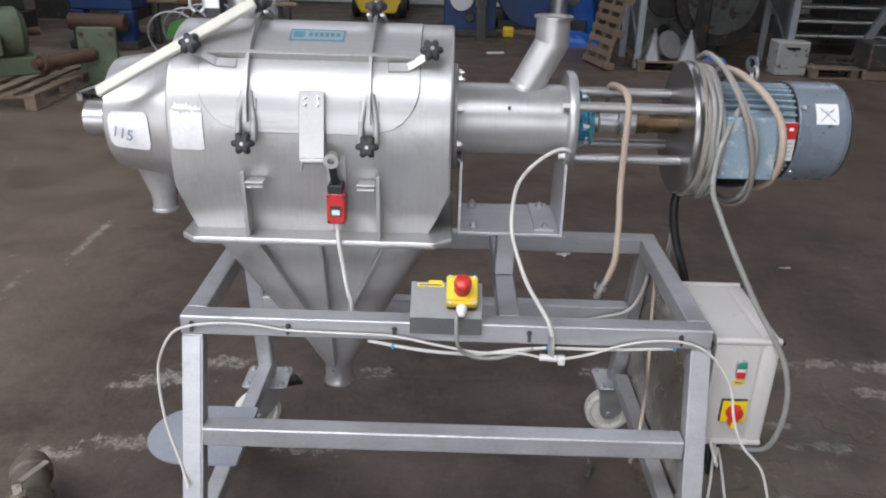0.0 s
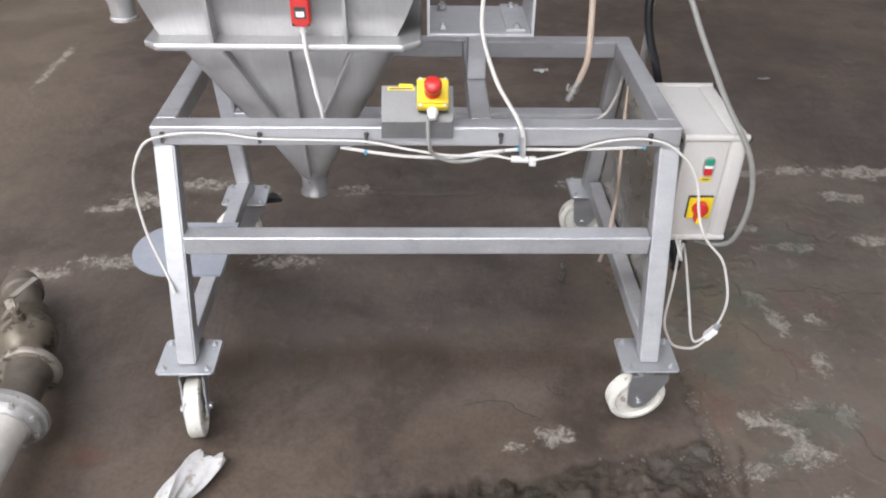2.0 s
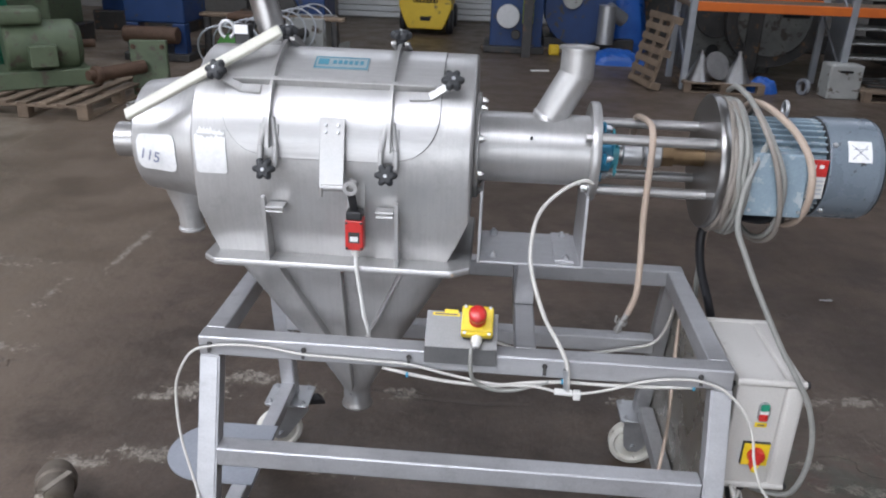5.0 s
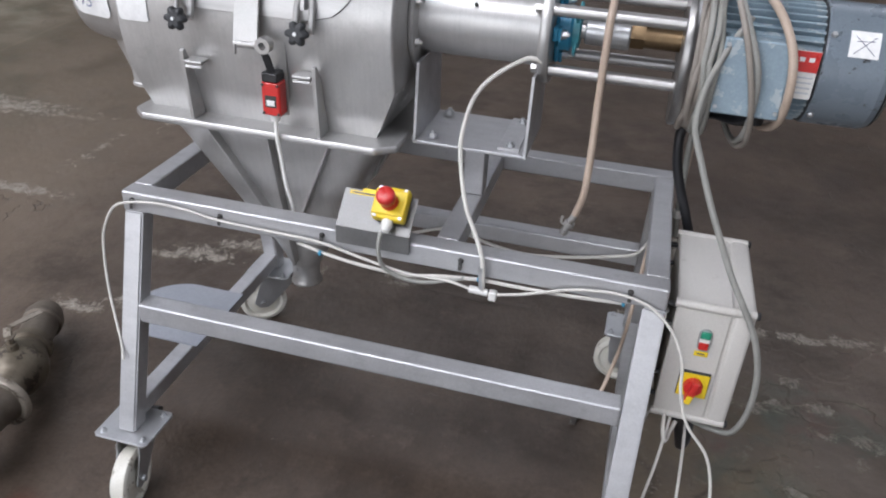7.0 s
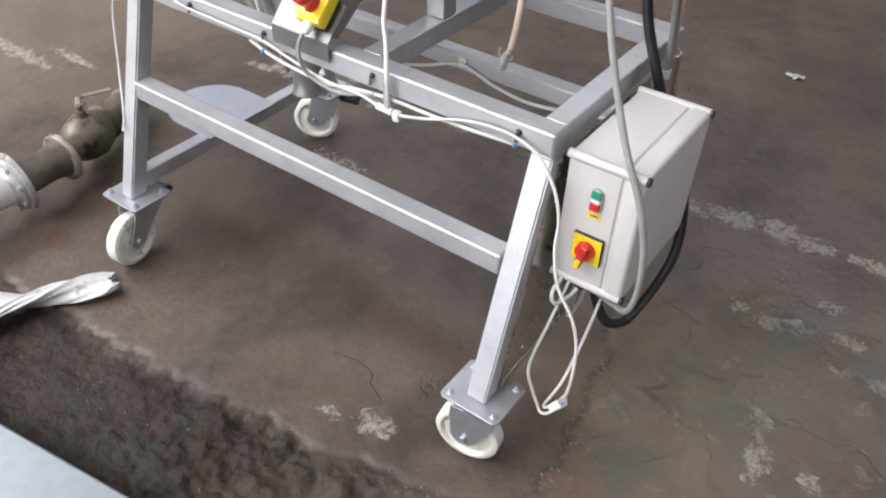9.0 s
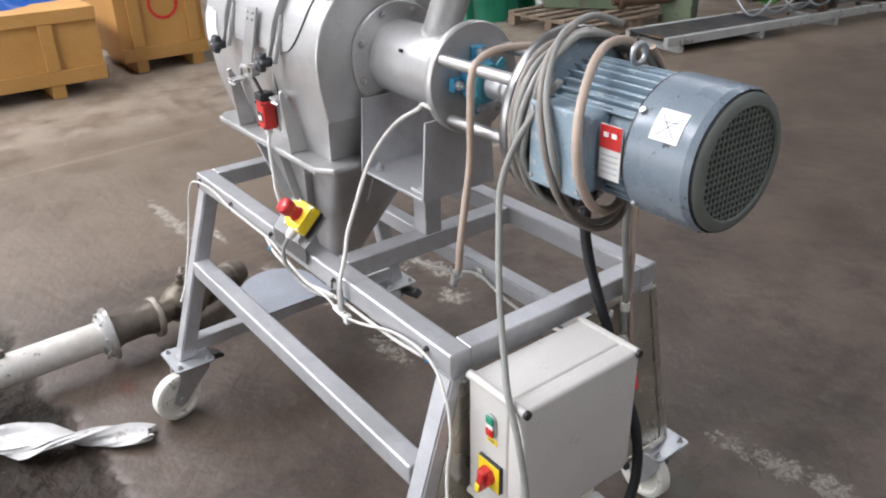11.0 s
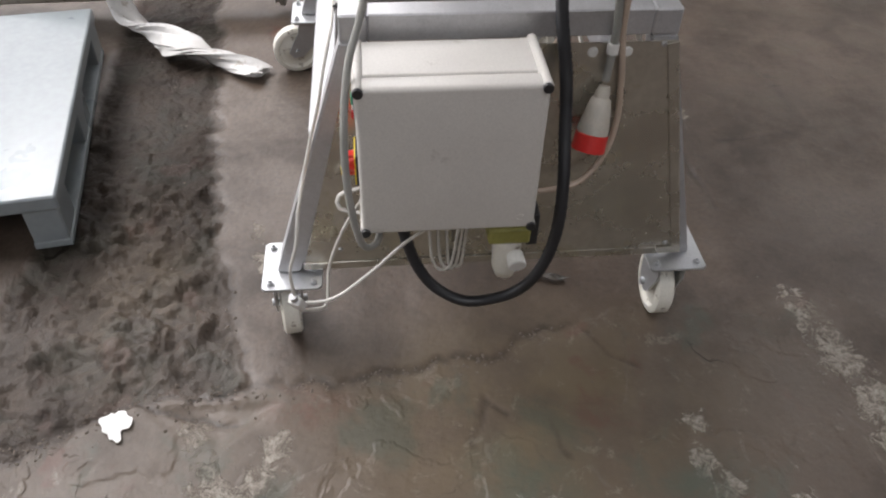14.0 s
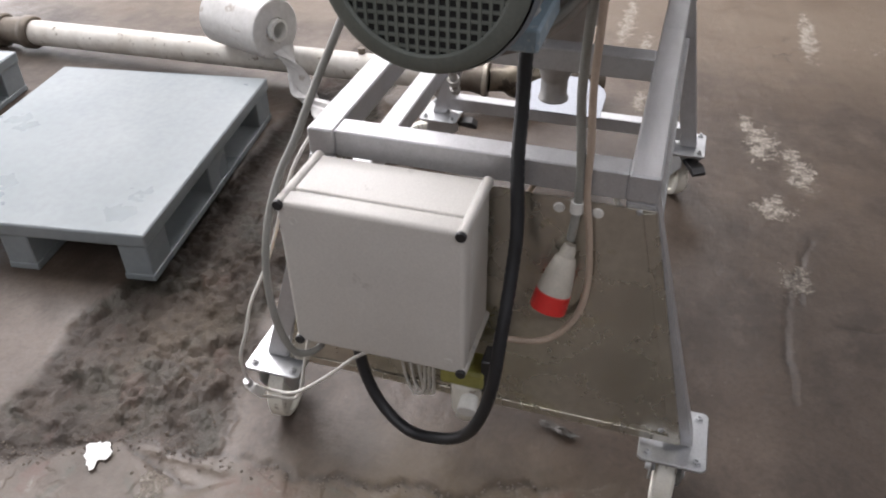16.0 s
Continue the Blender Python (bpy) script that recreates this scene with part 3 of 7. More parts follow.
def build_floor():
    def lines(a, b, fa, fb, fine, coarse):
        out, v = [], a
        while v < b:
            out.append(v)
            v += fine if fa <= v < fb else min(coarse, max(fine, 0.12 * min(abs(v - fa), abs(v - fb)) + fine))
        return out + [b]
    xs = lines(-30.0, 34.0, -0.9, 2.15, 0.0085, 2.5)
    ys = lines(-30.0, 38.0, -0.95, 1.25, 0.0085, 2.5)
    nx, ny = len(xs), len(ys)
    verts = []
    keys = ("lane", "worn", "green", "red", "olive_lift", "seam", "slab")
    wear = {k: [] for k in keys}
    soft = lambda v: max(0.0, min(1.0, v))
    for y in ys:
        # right-hand end of the broken lane and the joint between the slabs
        ex = float(np.interp(y, (-0.85, -0.66, -0.5, -0.23, -0.1, 0.33, 0.55), (1.58, 1.53, 1.43, 1.41, 1.39, 1.34, 1.21))) + 0.03 * noise.noise((y * 9, 7.7, 0)) + 0.016 * noise.noise((y * 31, 1.7, 0)) + 0.008 * noise.noise((y * 70, 4.7, 0))
        for x in xs:
            z, w = 0.0, dict.fromkeys(keys, 0.0)
            for px, py, rx, ry in PALE:
                d2 = ((x - px) / rx) ** 2 + ((y - py) / ry) ** 2
                if d2 < 4:
                    w["worn"] = max(w["worn"], soft(1.25 - 0.7 * math.sqrt(d2)))
            if -1.2 < x < 2.6 and -1.2 < y < 1.8:
                edge = float(np.interp(x, (-0.6, 0.1, 0.7, 0.87, 1.05, 1.22, 1.42), (-0.52, -0.46, -0.40, -0.36, -0.335, -0.30, -0.25))) + 0.04 * noise.noise((x * 6, 3.1, 0)) + 0.022 * noise.noise((x * 23, 9.1, 0)) + 0.010 * noise.noise((x * 60, 2.1, 0)) - 0.03 * max(0.0, noise.noise((x * 11, 6.6, 0)))
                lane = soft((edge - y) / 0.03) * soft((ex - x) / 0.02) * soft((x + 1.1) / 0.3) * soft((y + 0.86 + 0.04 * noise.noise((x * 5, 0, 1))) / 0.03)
                z = -0.0012 - 0.0016 * abs(noise.fractal((x * 6, y * 6, 2.0), 0.9, 2.1, 4))
                if lane > 0:
                    ds, ps = noise.voronoi((x * 19 + 0.5 * noise.noise((x * 30, y * 30, 1)), y * 23 + 0.5 * noise.noise((x * 30, y * 30, 9)), 0.2))
                    lump = soft((ds[1] - ds[0]) * 2.2)
                    cell = noise.noise(ps[0] * 3.7)
                    f = noise.fractal((x * 9, y * 9, 0.3), 0.7, 2.1, 4)
                    g = noise.fractal((x * 60, y * 60, 4.3), 0.8, 2.1, 2)
                    coarse = 0.25 + 0.75 * soft((x - 0.30) / 0.45)
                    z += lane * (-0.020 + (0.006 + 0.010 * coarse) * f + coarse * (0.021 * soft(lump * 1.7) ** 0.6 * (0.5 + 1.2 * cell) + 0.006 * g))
                    # dirt and shade between lumps put into the colour, so the relief shows
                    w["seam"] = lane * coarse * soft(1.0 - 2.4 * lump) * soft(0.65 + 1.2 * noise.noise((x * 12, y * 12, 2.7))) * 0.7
                off = abs(x - ex)
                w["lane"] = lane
                w["slab"] = soft((x - ex) / 0.03) * soft((1.7 - y) / 0.9) * soft((2.6 - x) / 0.5)
                if y < 0.55:
                    cut_ = soft(1 - off / 0.013) * soft((y + 0.9) / 0.1) * soft((0.56 - y) / 0.08) * soft(0.75 + 1.2 * noise.noise((y * 11, 2.2, 0)))
                    z -= 0.007 * cut_
                    w["seam"] = max(w["seam"], 0.85 * soft(1.1 - off / 0.016) * soft((0.56 - y) / 0.08) * soft(0.8 + 0.9 * noise.noise((y * 13, x * 13, 1.2))))
                off = abs(y - edge)
                if -0.5 < x < 1.43:
                    rim = soft(1 - off / 0.016) * soft(0.6 + 1.3 * noise.noise((x * 9, 5.2, 0)))
                    z -= 0.010 * rim
                    w["seam"] = max(w["seam"], rim * 0.8)
                if x > ex and y < 1.0:
                    z -= 0.004 * soft((1.0 - y) / 0.8) * soft((x - ex) / 0.02) * (0.6 + 0.8 * abs(noise.noise((x * 3, y * 3, 5))))
                # three-cornered pit at the end of the lane
                pit = min(soft((x - 1.43) / 0.02), soft((1.56 - x - 0.9 * abs(y + 0.30)) / 0.03))
                z -= 0.008 * pit
                w["green"] = soft(1.2 - math.hypot((x - 1.68) / 0.14, (y - 0.33) / 0.14)) + soft(1.2 - math.hypot((x - 1.72) / 0.09, (y - 0.72) / 0.12))
                w["red"] = soft(1.2 - math.hypot((x - 1.46) / 0.06, (y + 0.12) / 0.10)) + soft(1.1 - math.hypot((x + 0.25) / 0.10, (y + 0.30) / 0.05)) + soft(1.1 - math.hypot((x - 1.68) / 0.05, (y + 0.5) / 0.08))
                if -0.05 < x < 1.7 and -0.8 < y < 1.5:
                    near = crack_near(x + 0.012 * noise.noise((x * 22, y * 22, 4.0)), y + 0.012 * noise.noise((x * 22, y * 22, 8.0)))
                    gap = soft(1.0 - near / 0.011) * soft(0.75 + noise.noise((x * 8, y * 8, 6.0)))
                    z -= 0.006 * gap
                    w["seam"] = max(w["seam"], gap)
                # ellipses of olive stain whose colour also brightens the floor
                w["olive_lift"] = max(soft(1.3 - math.hypot((x - 1.50) / 0.30, (y - 0.36) / 0.46)), 0.35 * soft(1.3 - math.hypot((x - 1.05) / 0.35, (y + 0.55) / 0.16)))
            verts.append((x, y, z))
            for k in keys:
                wear[k].append(min(1.0, w[k]))
    faces = [(j * nx + i, j * nx + i + 1, (j + 1) * nx + i + 1, (j + 1) * nx + i) for j in range(ny - 1) for i in range(nx - 1)]
    me = bpy.data.meshes.new("floor")
    me.from_pydata(verts, [], faces)
    for k in keys:
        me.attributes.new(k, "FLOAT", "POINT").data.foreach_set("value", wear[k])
    me.materials.append(FLOOR)
    me.polygons.foreach_set("use_smooth", [True] * len(me.polygons))
    tagged(new("floor", me), "worn brown-grey oily concrete floor with faded white lines", "floor", kind="structure")


build_floor()
X0, X1, Y0, Y1, HT = HALL
T = 0.3
solo("wall_north", box(X0 - T, X1 + T, Y1, Y1 + T, 0, HT, 0), WALLM, "painted block wall at the far end of the hall", "wall", kind="structure")
solo("wall_west", box(X0 - T, X0, Y0, Y1, 0, HT, 0), WALLM, "painted block side wall of the hall", "wall", kind="structure")
solo("wall_east", box(X1, X1 + T, Y0, Y1, 0, HT, 0), WALLM, "painted block side wall of the hall", "wall", kind="structure")
# out of view; its opening only lets the fill lamp in
solo("wall_south", join(box(X0 - T, ADDED_GATE[0], Y0 - T, Y0, 0, HT, 0), box(ADDED_GATE[1], X1 + T, Y0 - T, Y0, 0, HT, 0), box(ADDED_GATE[0], ADDED_GATE[1], Y0 - T, Y0, ADDED_GATE[2], HT, 0)), WALLM, "unseen block wall with a gate opening added for light", "wall", kind="structure")
_rows = sorted({r[2:4] for r in ROOFLIGHTS})
_ys = [Y0] + [v for r in _rows for v in r] + [Y1]
_roof = [box(X0 - T, X1 + T, a, b, HT, HT + 0.2, 0) for a, b in zip(_ys[0::2], _ys[1::2])]
for c, d in _rows:
    _xs = [X0 - T] + sorted(v for r in ROOFLIGHTS if r[2:4] == (c, d) for v in r[:2]) + [X1 + T]
    _roof += [box(a, b, c, d, HT, HT + 0.2, 0) for a, b in zip(_xs[0::2], _xs[1::2])]
solo("ceiling", join(*_roof),
     CEILM, "grey clad roof with openings for unseen rooflights", "ceiling", kind="structure")

# ---- the wheeled stand ----
L, D, H, TB = 1.25, 0.60, 0.80, 0.05
SPLAY, ZP = 0.125, 0.205
stand = thing("machine_stand", (L / 2, D / 2, 0), "brushed stainless tube stand on four white castors", "stand")
part("top_rail", box(0, L, 0, TB, H - TB, H, 0.004), FRAME, stand)
part("top_rail", box(0, L, D - TB, D, H - TB, H, 0.004), FRAME, stand)
part("end_rail", box(0.002, TB, TB, D - TB, H - TB, H - 0.0005, 0.003), FRAME, stand)
part("end_rail", box(L - TB, L - 0.002, TB, D - TB, H - TB, H - 0.0005, 0.003), FRAME, stand)
CX = 0.775
part("cross_rail", box(CX - 0.025, CX + 0.025, TB, D - TB, H - TB, H - 0.001, 0.003), FRAME, stand)
part("support_post", box(CX - 0.025, CX + 0.025, 0.275, 0.325, H, 0.945, 0.003), FRAME, stand)


def leg(x, y_top, y_bot):
    """A splayed leg of square tube, cut level at both ends."""
    bm = bmesh.new()
    rows = []
    for y, z in ((y_top, H - TB), (y_bot, ZP)):
        rows.append([bm.verts.new((x + a, y + b, z)) for a, b in ((-TB / 2 + 0.001, -TB / 2), (TB / 2 - 0.001, -TB / 2), (TB / 2 - 0.001, TB / 2), (-TB / 2 + 0.001, TB / 2))])
    for i in range(4):
        bm.faces.new((rows[0][i], rows[0][(i + 1) % 4], rows[1][(i + 1) % 4], rows[1][i]))
    bm.faces.new(rows[0])
    bm.faces.new(rows[1])
    bmesh.ops.recalc_face_normals(bm, faces=bm.faces)
    bmesh.ops.bevel(bm, geom=bm.edges[:], offset=0.004, segments=2, affect="EDGES")
    return bm


LEGS = [(0.025, 0.025, -0.147), (L - 0.022, 0.025, -0.147), (0.025, D - 0.025, D + 0.075), (L - 0.025, D - 0.025, D + SPLAY)]
for x, a, b in LEGS:
    part("leg", leg(x, a, b), FRAME, stand)


def leg_y(a, b, z):
    return a + (b - a) * (H - TB - z) / (H - TB - ZP)


ZL = 0.512
yf, yb = leg_y(LEGS[0][1], LEGS[0][2], ZL), leg_y(LEGS[2][1], LEGS[2][2], ZL)
part("lower_rail", box(TB - 0.001, L - TB + 0.001, yf - 0.025, yf + 0.025, ZL - 0.025, ZL + 0.025, 0.004), FRAME, stand)
part("lower_rail", box(TB - 0.001, L - TB + 0.001, yb - 0.050, yb, ZL - 0.002, ZL + 0.048, 0.004), FRAME, stand)
ZS = 0.245
ya, yc = leg_y(LEGS[0][1], LEGS[0][2], ZS), leg_y(LEGS[2][1], LEGS[2][2], ZS)
for x in (0.025, L - 0.025):
    part("side_rail", box(x - 0.022, x + 0.022, ya + 0.02, yc - 0.02, ZS - 0.022, ZS + 0.022, 0.003), FRAME, stand)
# round-ended tray on the side rail
_t = [(-0.088 + 0.135 * math.cos(a), 0.255 + 0.135 * math.sin(a)) for a in np.linspace(math.pi / 2, 3 * math.pi / 2, 25)]
part("tray", prism(_t + [(0.06, 0.12), (0.06, 0.39)], "z", ZS + 0.022, ZS + 0.027), TRAYGREY, stand, "grey round-ended sheet metal tray")
# sheet panel on the end of the stand
_p = [(leg_y(LEGS[1][1], LEGS[1][2], z) + o, z) for z, o in ((0.215, 0.03), (0.74, 0.0))]
_q = [(leg_y(LEGS[3][1], LEGS[3][2], z) + o, z) for z, o in ((0.74, 0.024), (0.215, 0.004))]
panel = part("end_panel", prism(_p + _q, "x", L + 0.0005, L + 0.0045), SHEET, stand, "stained stainless sheet closing the end")
for y, z in ((0.575, 0.735), (0.685, 0.245), (0.03, 0.735), (-0.03, 0.27), (0.25, 0.72)):
    part("screw", cyl((L + 0.0045, y, z), (L + 0.008, y, z), 0.006, 0.004, 12), ZINC, panel)
part("folded_edge", bar((L + 0.0065, _q[0][0] - 0.012, 0.738), (L + 0.0065, _q[1][0] - 0.012, 0.217), 0.020, 0.003, (1, 0, 0), 0.001, 1), SHEET, panel)
part("folded_edge", bar((L + 0.0068, _p[0][0] + 0.004, 0.226), (L + 0.0068, _q[1][0] - 0.004, 0.226), 0.020, 0.003, (1, 0, 0), 0.001, 1), SHEET, panel)
for y in (0.447, 0.510):
    part("plug_cap", cyl((L + 0.0045, y, 0.722), (L + 0.008, y, 0.722), 0.010, 0.008, 20), WHITE, panel)


def castor(x, y, turn, brake, off):
    """A swivel castor under a leg: plates, fork, white wheel."""
    m = Matrix.Translation((x, y, 0)) @ pose(0, 0, 0, 0, 0, turn)
    r = 0.079
    fork = []
    for s in (-1, 1):
        sh = prism([(-0.052, 0.175), (0.052, 0.175), (0.054, 0.150), (off + 0.030, 0.078), (off + 0.014, 0.060), (off - 0.016, 0.060), (off - 0.034, 0.078), (-0.054, 0.150)], "y", s * 0.029 - 0.002, s * 0.029 + 0.002)
        fork.append(sh)
    fork.append(box(-0.045, 0.04, -0.031, 0.031, 0.172, 0.177, 0.001, 1))
    fork.append(cyl((0, 0, 0.176), (0, 0, 0.190), 0.036, 0.038, 24))
    fork.append(cyl((off, -0.040, r), (off, 0.040, r), 0.009, n=12))
    c = part("castor", moved(join(*fork), m), ZINC, stand, "zinc swivel castor with white nylon wheel")
    prof = [(-0.019, 0.012), (-0.019, 0.028), (-0.012, 0.034), (-0.012, 0.058), (-0.021, 0.064), (-0.021, 0.072), (-0.016, r), (0.016, r), (0.021, 0.072), (0.021, 0.064), (0.012, 0.058), (0.012, 0.034), (0.019, 0.028), (0.019, 0.012)]
    part("wheel", moved(lathe(prof, 48), m @ Matrix.Translation((off, 0, r)) @ pose(0, 0, 0, 0, 0, 90)), NYLON, c, "white nylon wheel")
    if brake:
        part("brake_pedal", moved(prism([(-0.04, 0.165), (-0.115, 0.150), (-0.118, 0.160), (-0.10, 0.175), (-0.04, 0.176)], "y", -0.022, 0.022, 0.002), m), BLACKP, c, "black brake pedal")
    return c


for (x, a, b), turn, brake, dy in zip(LEGS, (-80, 8, -150, 178), (True, False, True, False), (0.062, -0.015, 0.045, 0.015)):
    y = b + (0.008 if b < 0 else -0.012)
    pl = part("foot_plate", prism([(x - 0.075, y - 0.057), (x - 0.067, y - 0.065), (x + 0.067, y - 0.065), (x + 0.075, y - 0.057), (x + 0.075, y + 0.057), (x + 0.067, y + 0.065), (x - 0.067, y + 0.065), (x - 0.075, y + 0.057)], "z", ZP - 0.007, ZP, 0.0015), ZINC, stand)
    part("castor_plate", box(x - 0.066, x + 0.066, y - 0.056, y + 0.056, 0.190, 0.1975, 0.002), ZINC, stand)
    for sx in (-1, 1):
        for sy in (-1, 1):
            part("bolt", hexnut((x + sx * 0.056, y + sy * 0.046, ZP), "z", 0.008, 0.007), ZINC, pl)
    castor(x, y - (0.020 if turn == 8 else 0.0), turn, brake, dy)
# cable clips along the front rail
for x in (0.028, 0.254, 0.503, 0.819, 1.175):
    part("cable_clip", join(hexnut((x, 0, 0.781), "-y", 0.005, 0.004), bar((x, -0.004, 0.786), (x, -0.010, 0.762), 0.008, 0.002, (0, 1, 0), 0.0005, 1)), DARKIRON, stand)

# ---- the sifter ----
AY, AZ, R = 0.330, 1.208, 0.221
DX0, DX1 = -0.020, 0.624
sifter = thing("centrifugal_sifter", (0.31, AY, 0.945), "satin stainless centrifugal sifter with hopper on its stand", "machine")


def drum_rows():
    rows = [(0.152, 0.962, 1.0), (0.141, 1.005, 0.6), (0.126, 1.075, 0.0), (0.112, 1.165, 0.0)]
    for a in np.linspace(0, math.pi, 41):
        rows.append((AY - R * math.cos(a), AZ + R * math.sin(a), 0.0))
    rows += [(2 * AY - y, z, k) for y, z, k in rows[3::-1]]
    return rows


def build_drum():
    bm = bmesh.new()
    rows = drum_rows()
    lft = [bm.verts.new((DX0 + 0.036 * k, y, z)) for y, z, k in rows]
    rgt = [bm.verts.new((DX1 - 0.05 * k, y, z)) for y, z, k in rows]
    for i in range(len(rows) - 1):
        bm.faces.new((lft[i], lft[i + 1], rgt[i + 1], rgt[i]))
    n = len(rows)
    for side in (lft, rgt):
        bm.faces.new(side[2:n - 2])
        for i in (0, 1):
            bm.faces.new((side[i], side[i + 1], side[n - 2 - i], side[n - 1 - i]))
    bm.faces.new((lft[0], rgt[0], rgt[-1], lft[-1]))
    bmesh.ops.recalc_face_normals(bm, faces=bm.faces)
    rim = [e for e in bm.edges if all(abs(v.co.x - DX0) < 1e-4 for v in e.verts) or all(abs(v.co.x - DX1) < 1e-4 for v in e.verts)]
    bmesh.ops.bevel(bm, geom=rim, offset=0.006, segments=3, profile=0.5, affect="EDGES")
    return bm


drum = part("drum", build_drum(), STEEL, sifter, "satin stainless drum housing")
_fl = [(-0.012, 0.12), (0.02, 0.092), (0.59, 0.092), (0.632, 0.125), (0.632, 0.475), (0.59, 0.508), (0.02, 0.508), (-0.012, 0.48)]
part("flange", prism(_fl, "z", 0.945, 0.962, 0.003), STEEL, sifter)


def build_hopper():
    bm = bmesh.new()
    rings, n = [], 56
    for f in np.linspace(0, 1, 12):
        hx, hy, e = 0.278 * (1 - f) + 0.036 * f, 0.165 * (1 - f) + 0.036 * f, 9 * (1 - f) ** 1.5 + 2
        cx, cz = 0.313 + 0.015 * f, 0.946 - f * 0.436
        ring = []
        for i in range(n):
            a = 2 * math.pi * i / n
            c, s = math.cos(a), math.sin(a)
            ring.append(bm.verts.new((cx + hx * math.copysign(abs(c) ** (2 / e), c), 0.31 - 0.03 * f + hy * math.copysign(abs(s) ** (2 / e), s), cz)))
        rings.append(ring)
    for a, b in zip(rings, rings[1:]):
        for i in range(n):
            bm.faces.new((a[i], a[(i + 1) % n], b[(i + 1) % n], b[i]))
    bm.faces.new(rings[0])
    return bm


hopper = part("hopper", build_hopper(), STEEL, sifter, "tapered stainless discharge hopper")
part("outlet", moved(lathe([(0, 0.030), (-0.004, 0.037), (0.042, 0.037), (0.050, 0.041), (0.056, 0.0425), (0.058, 0.041), (0.058, 0.036), (0.0, 0.032)], 40, None, False), Matrix.Translation((0.328, 0.28, 0.512)) @ pose(0, 0, 0, 0, 90, 0)), STEEL, hopper)


def face_at(x, f):
    return Vector((x, 0.31 - 0.03 * f - (0.165 * (1 - f) + 0.044 * f), 0.946 - 0.436 * f))


def rib(p0, p1, depth=0.026, t=0.007):
    a, b = Vector(p0), Vector(p1)
    d = (b - a).normalized()
    nrm = Vector((0, -1, -0.28)).normalized()
    return bar(a + nrm * depth * 0.35, b + nrm * depth * 0.2, t, depth, nrm, 0.0015, 1)


part("rib", rib(face_at(0.316, 0.0), face_at(0.325, 0.93)), STEEL, hopper)
part("rib", rib(face_at(0.160, 0.0), face_at(0.292, 0.62)), STEEL, hopper)
part("rib", rib(face_at(0.470, 0.0), face_at(0.352, 0.62)), STEEL, hopper)
part("rib", bar((0.588, 0.30, 0.94), (0.52, 0.30, 0.80), 0.04, 0.008, (1, 0, 0), 0.001, 1), STEEL, hopper)


def on_drum(x, deg, lift=0.0):
    """A point on the drum; deg counts up from the front horizontal to the crown."""
    a = radians(deg)
    return Vector((x, AY - (R + lift) * math.cos(a), AZ + (R + lift) * math.sin(a)))


def curved_patch(x0, x1, d0, d1, lift, corner=0.0, nu=24, nv=24, thick=0.002, torn=0.0):
    """A thin plate that lies on the drum, with rounded lower corners."""
    bm = bmesh.new()
    g = []
    for j in range(nv + 1):
        v = j / nv
        deg = d0 + (d1 - d0) * v
        h = (R * radians(abs(deg - d0)))
        inset = corner - math.sqrt(max(0.0, corner ** 2 - (corner - h) ** 2)) if h < corner else 0.0
        row = []
        for i in range(nu + 1):
            x = x0 + inset + (x1 - x0 - 2 * inset) * i / nu + torn * 0.0006 * noise.noise((v * 9, i * 0.2, d0)) * (1 if i in (0, nu) else 0)
            d = deg + torn * v * noise.noise((i * 0.55, d0, 3.3))
            row.append((bm.verts.new(on_drum(x, d, lift)), bm.verts.new(on_drum(x, d, lift - thick))))
        g.append(row)
    for j in range(nv):
        for i in range(nu):
            for k in (0, 1):
                bm.faces.new((g[j][i][k], g[j][i + 1][k], g[j + 1][i + 1][k], g[j + 1][i][k]))
    rim = [g[0][i] for i in range(nu + 1)] + [g[j][nu] for j in range(1, nv + 1)] + [g[nv][i] for i in range(nu - 1, -1, -1)] + [g[j][0] for j in range(nv - 1, 0, -1)]
    for a, b in zip(rim, rim[1:] + rim[:1]):
        bm.faces.new((a[0], b[0], b[1], a[1]))
    return bm


DOORSTEEL = mat("brushed_stainless_door", (0.51, 0.505, 0.498), (0.58, 0.575, 0.567), (0.31, 0.40), 0.5, 6.0, 300, 0.015, stretch=(0.2, 3, 3), brush=(8, 120, 120))
part("door_seam", curved_patch(0.0535, 0.5495, 1.6, 88.4, 0.0012, 0.111), DARKIRON, sifter)
door = part("inspection_door", curved_patch(0.055, 0.548, 2, 88, 0.0045, 0.11), DOORSTEEL, sifter, "lighter polished inspection door with rounded corners")


def strap(x, d0, d1, wide, tall, n=26):
    bm = bmesh.new()
    prev = None
    for d in np.linspace(d0, d1, n):
        ring = [bm.verts.new(on_drum(x + sx * wide / 2, d, 0.003 + h)) for sx, h in ((-1, 0), (1, 0), (1, tall), (-1, tall))]
        if prev:
            for k in range(4):
                bm.faces.new((prev[k], prev[(k + 1) % 4], ring[(k + 1) % 4], ring[k]))
        else:
            bm.faces.new(ring)
        prev = ring
    bm.faces.new(prev)
    return bm


KN = (0.165, 0.438)
for x in KN:
    part("curved_stiffener", strap(x, 8, 150, 0.008, 0.022), STEEL, door)
part("cross_stiffener", bar(on_drum(0.075, 46, 0.014), on_drum(0.535, 46, 0.014), 0.010, 0.024, (0, -0.69, 0.72), 0.001, 1), STEEL, door)


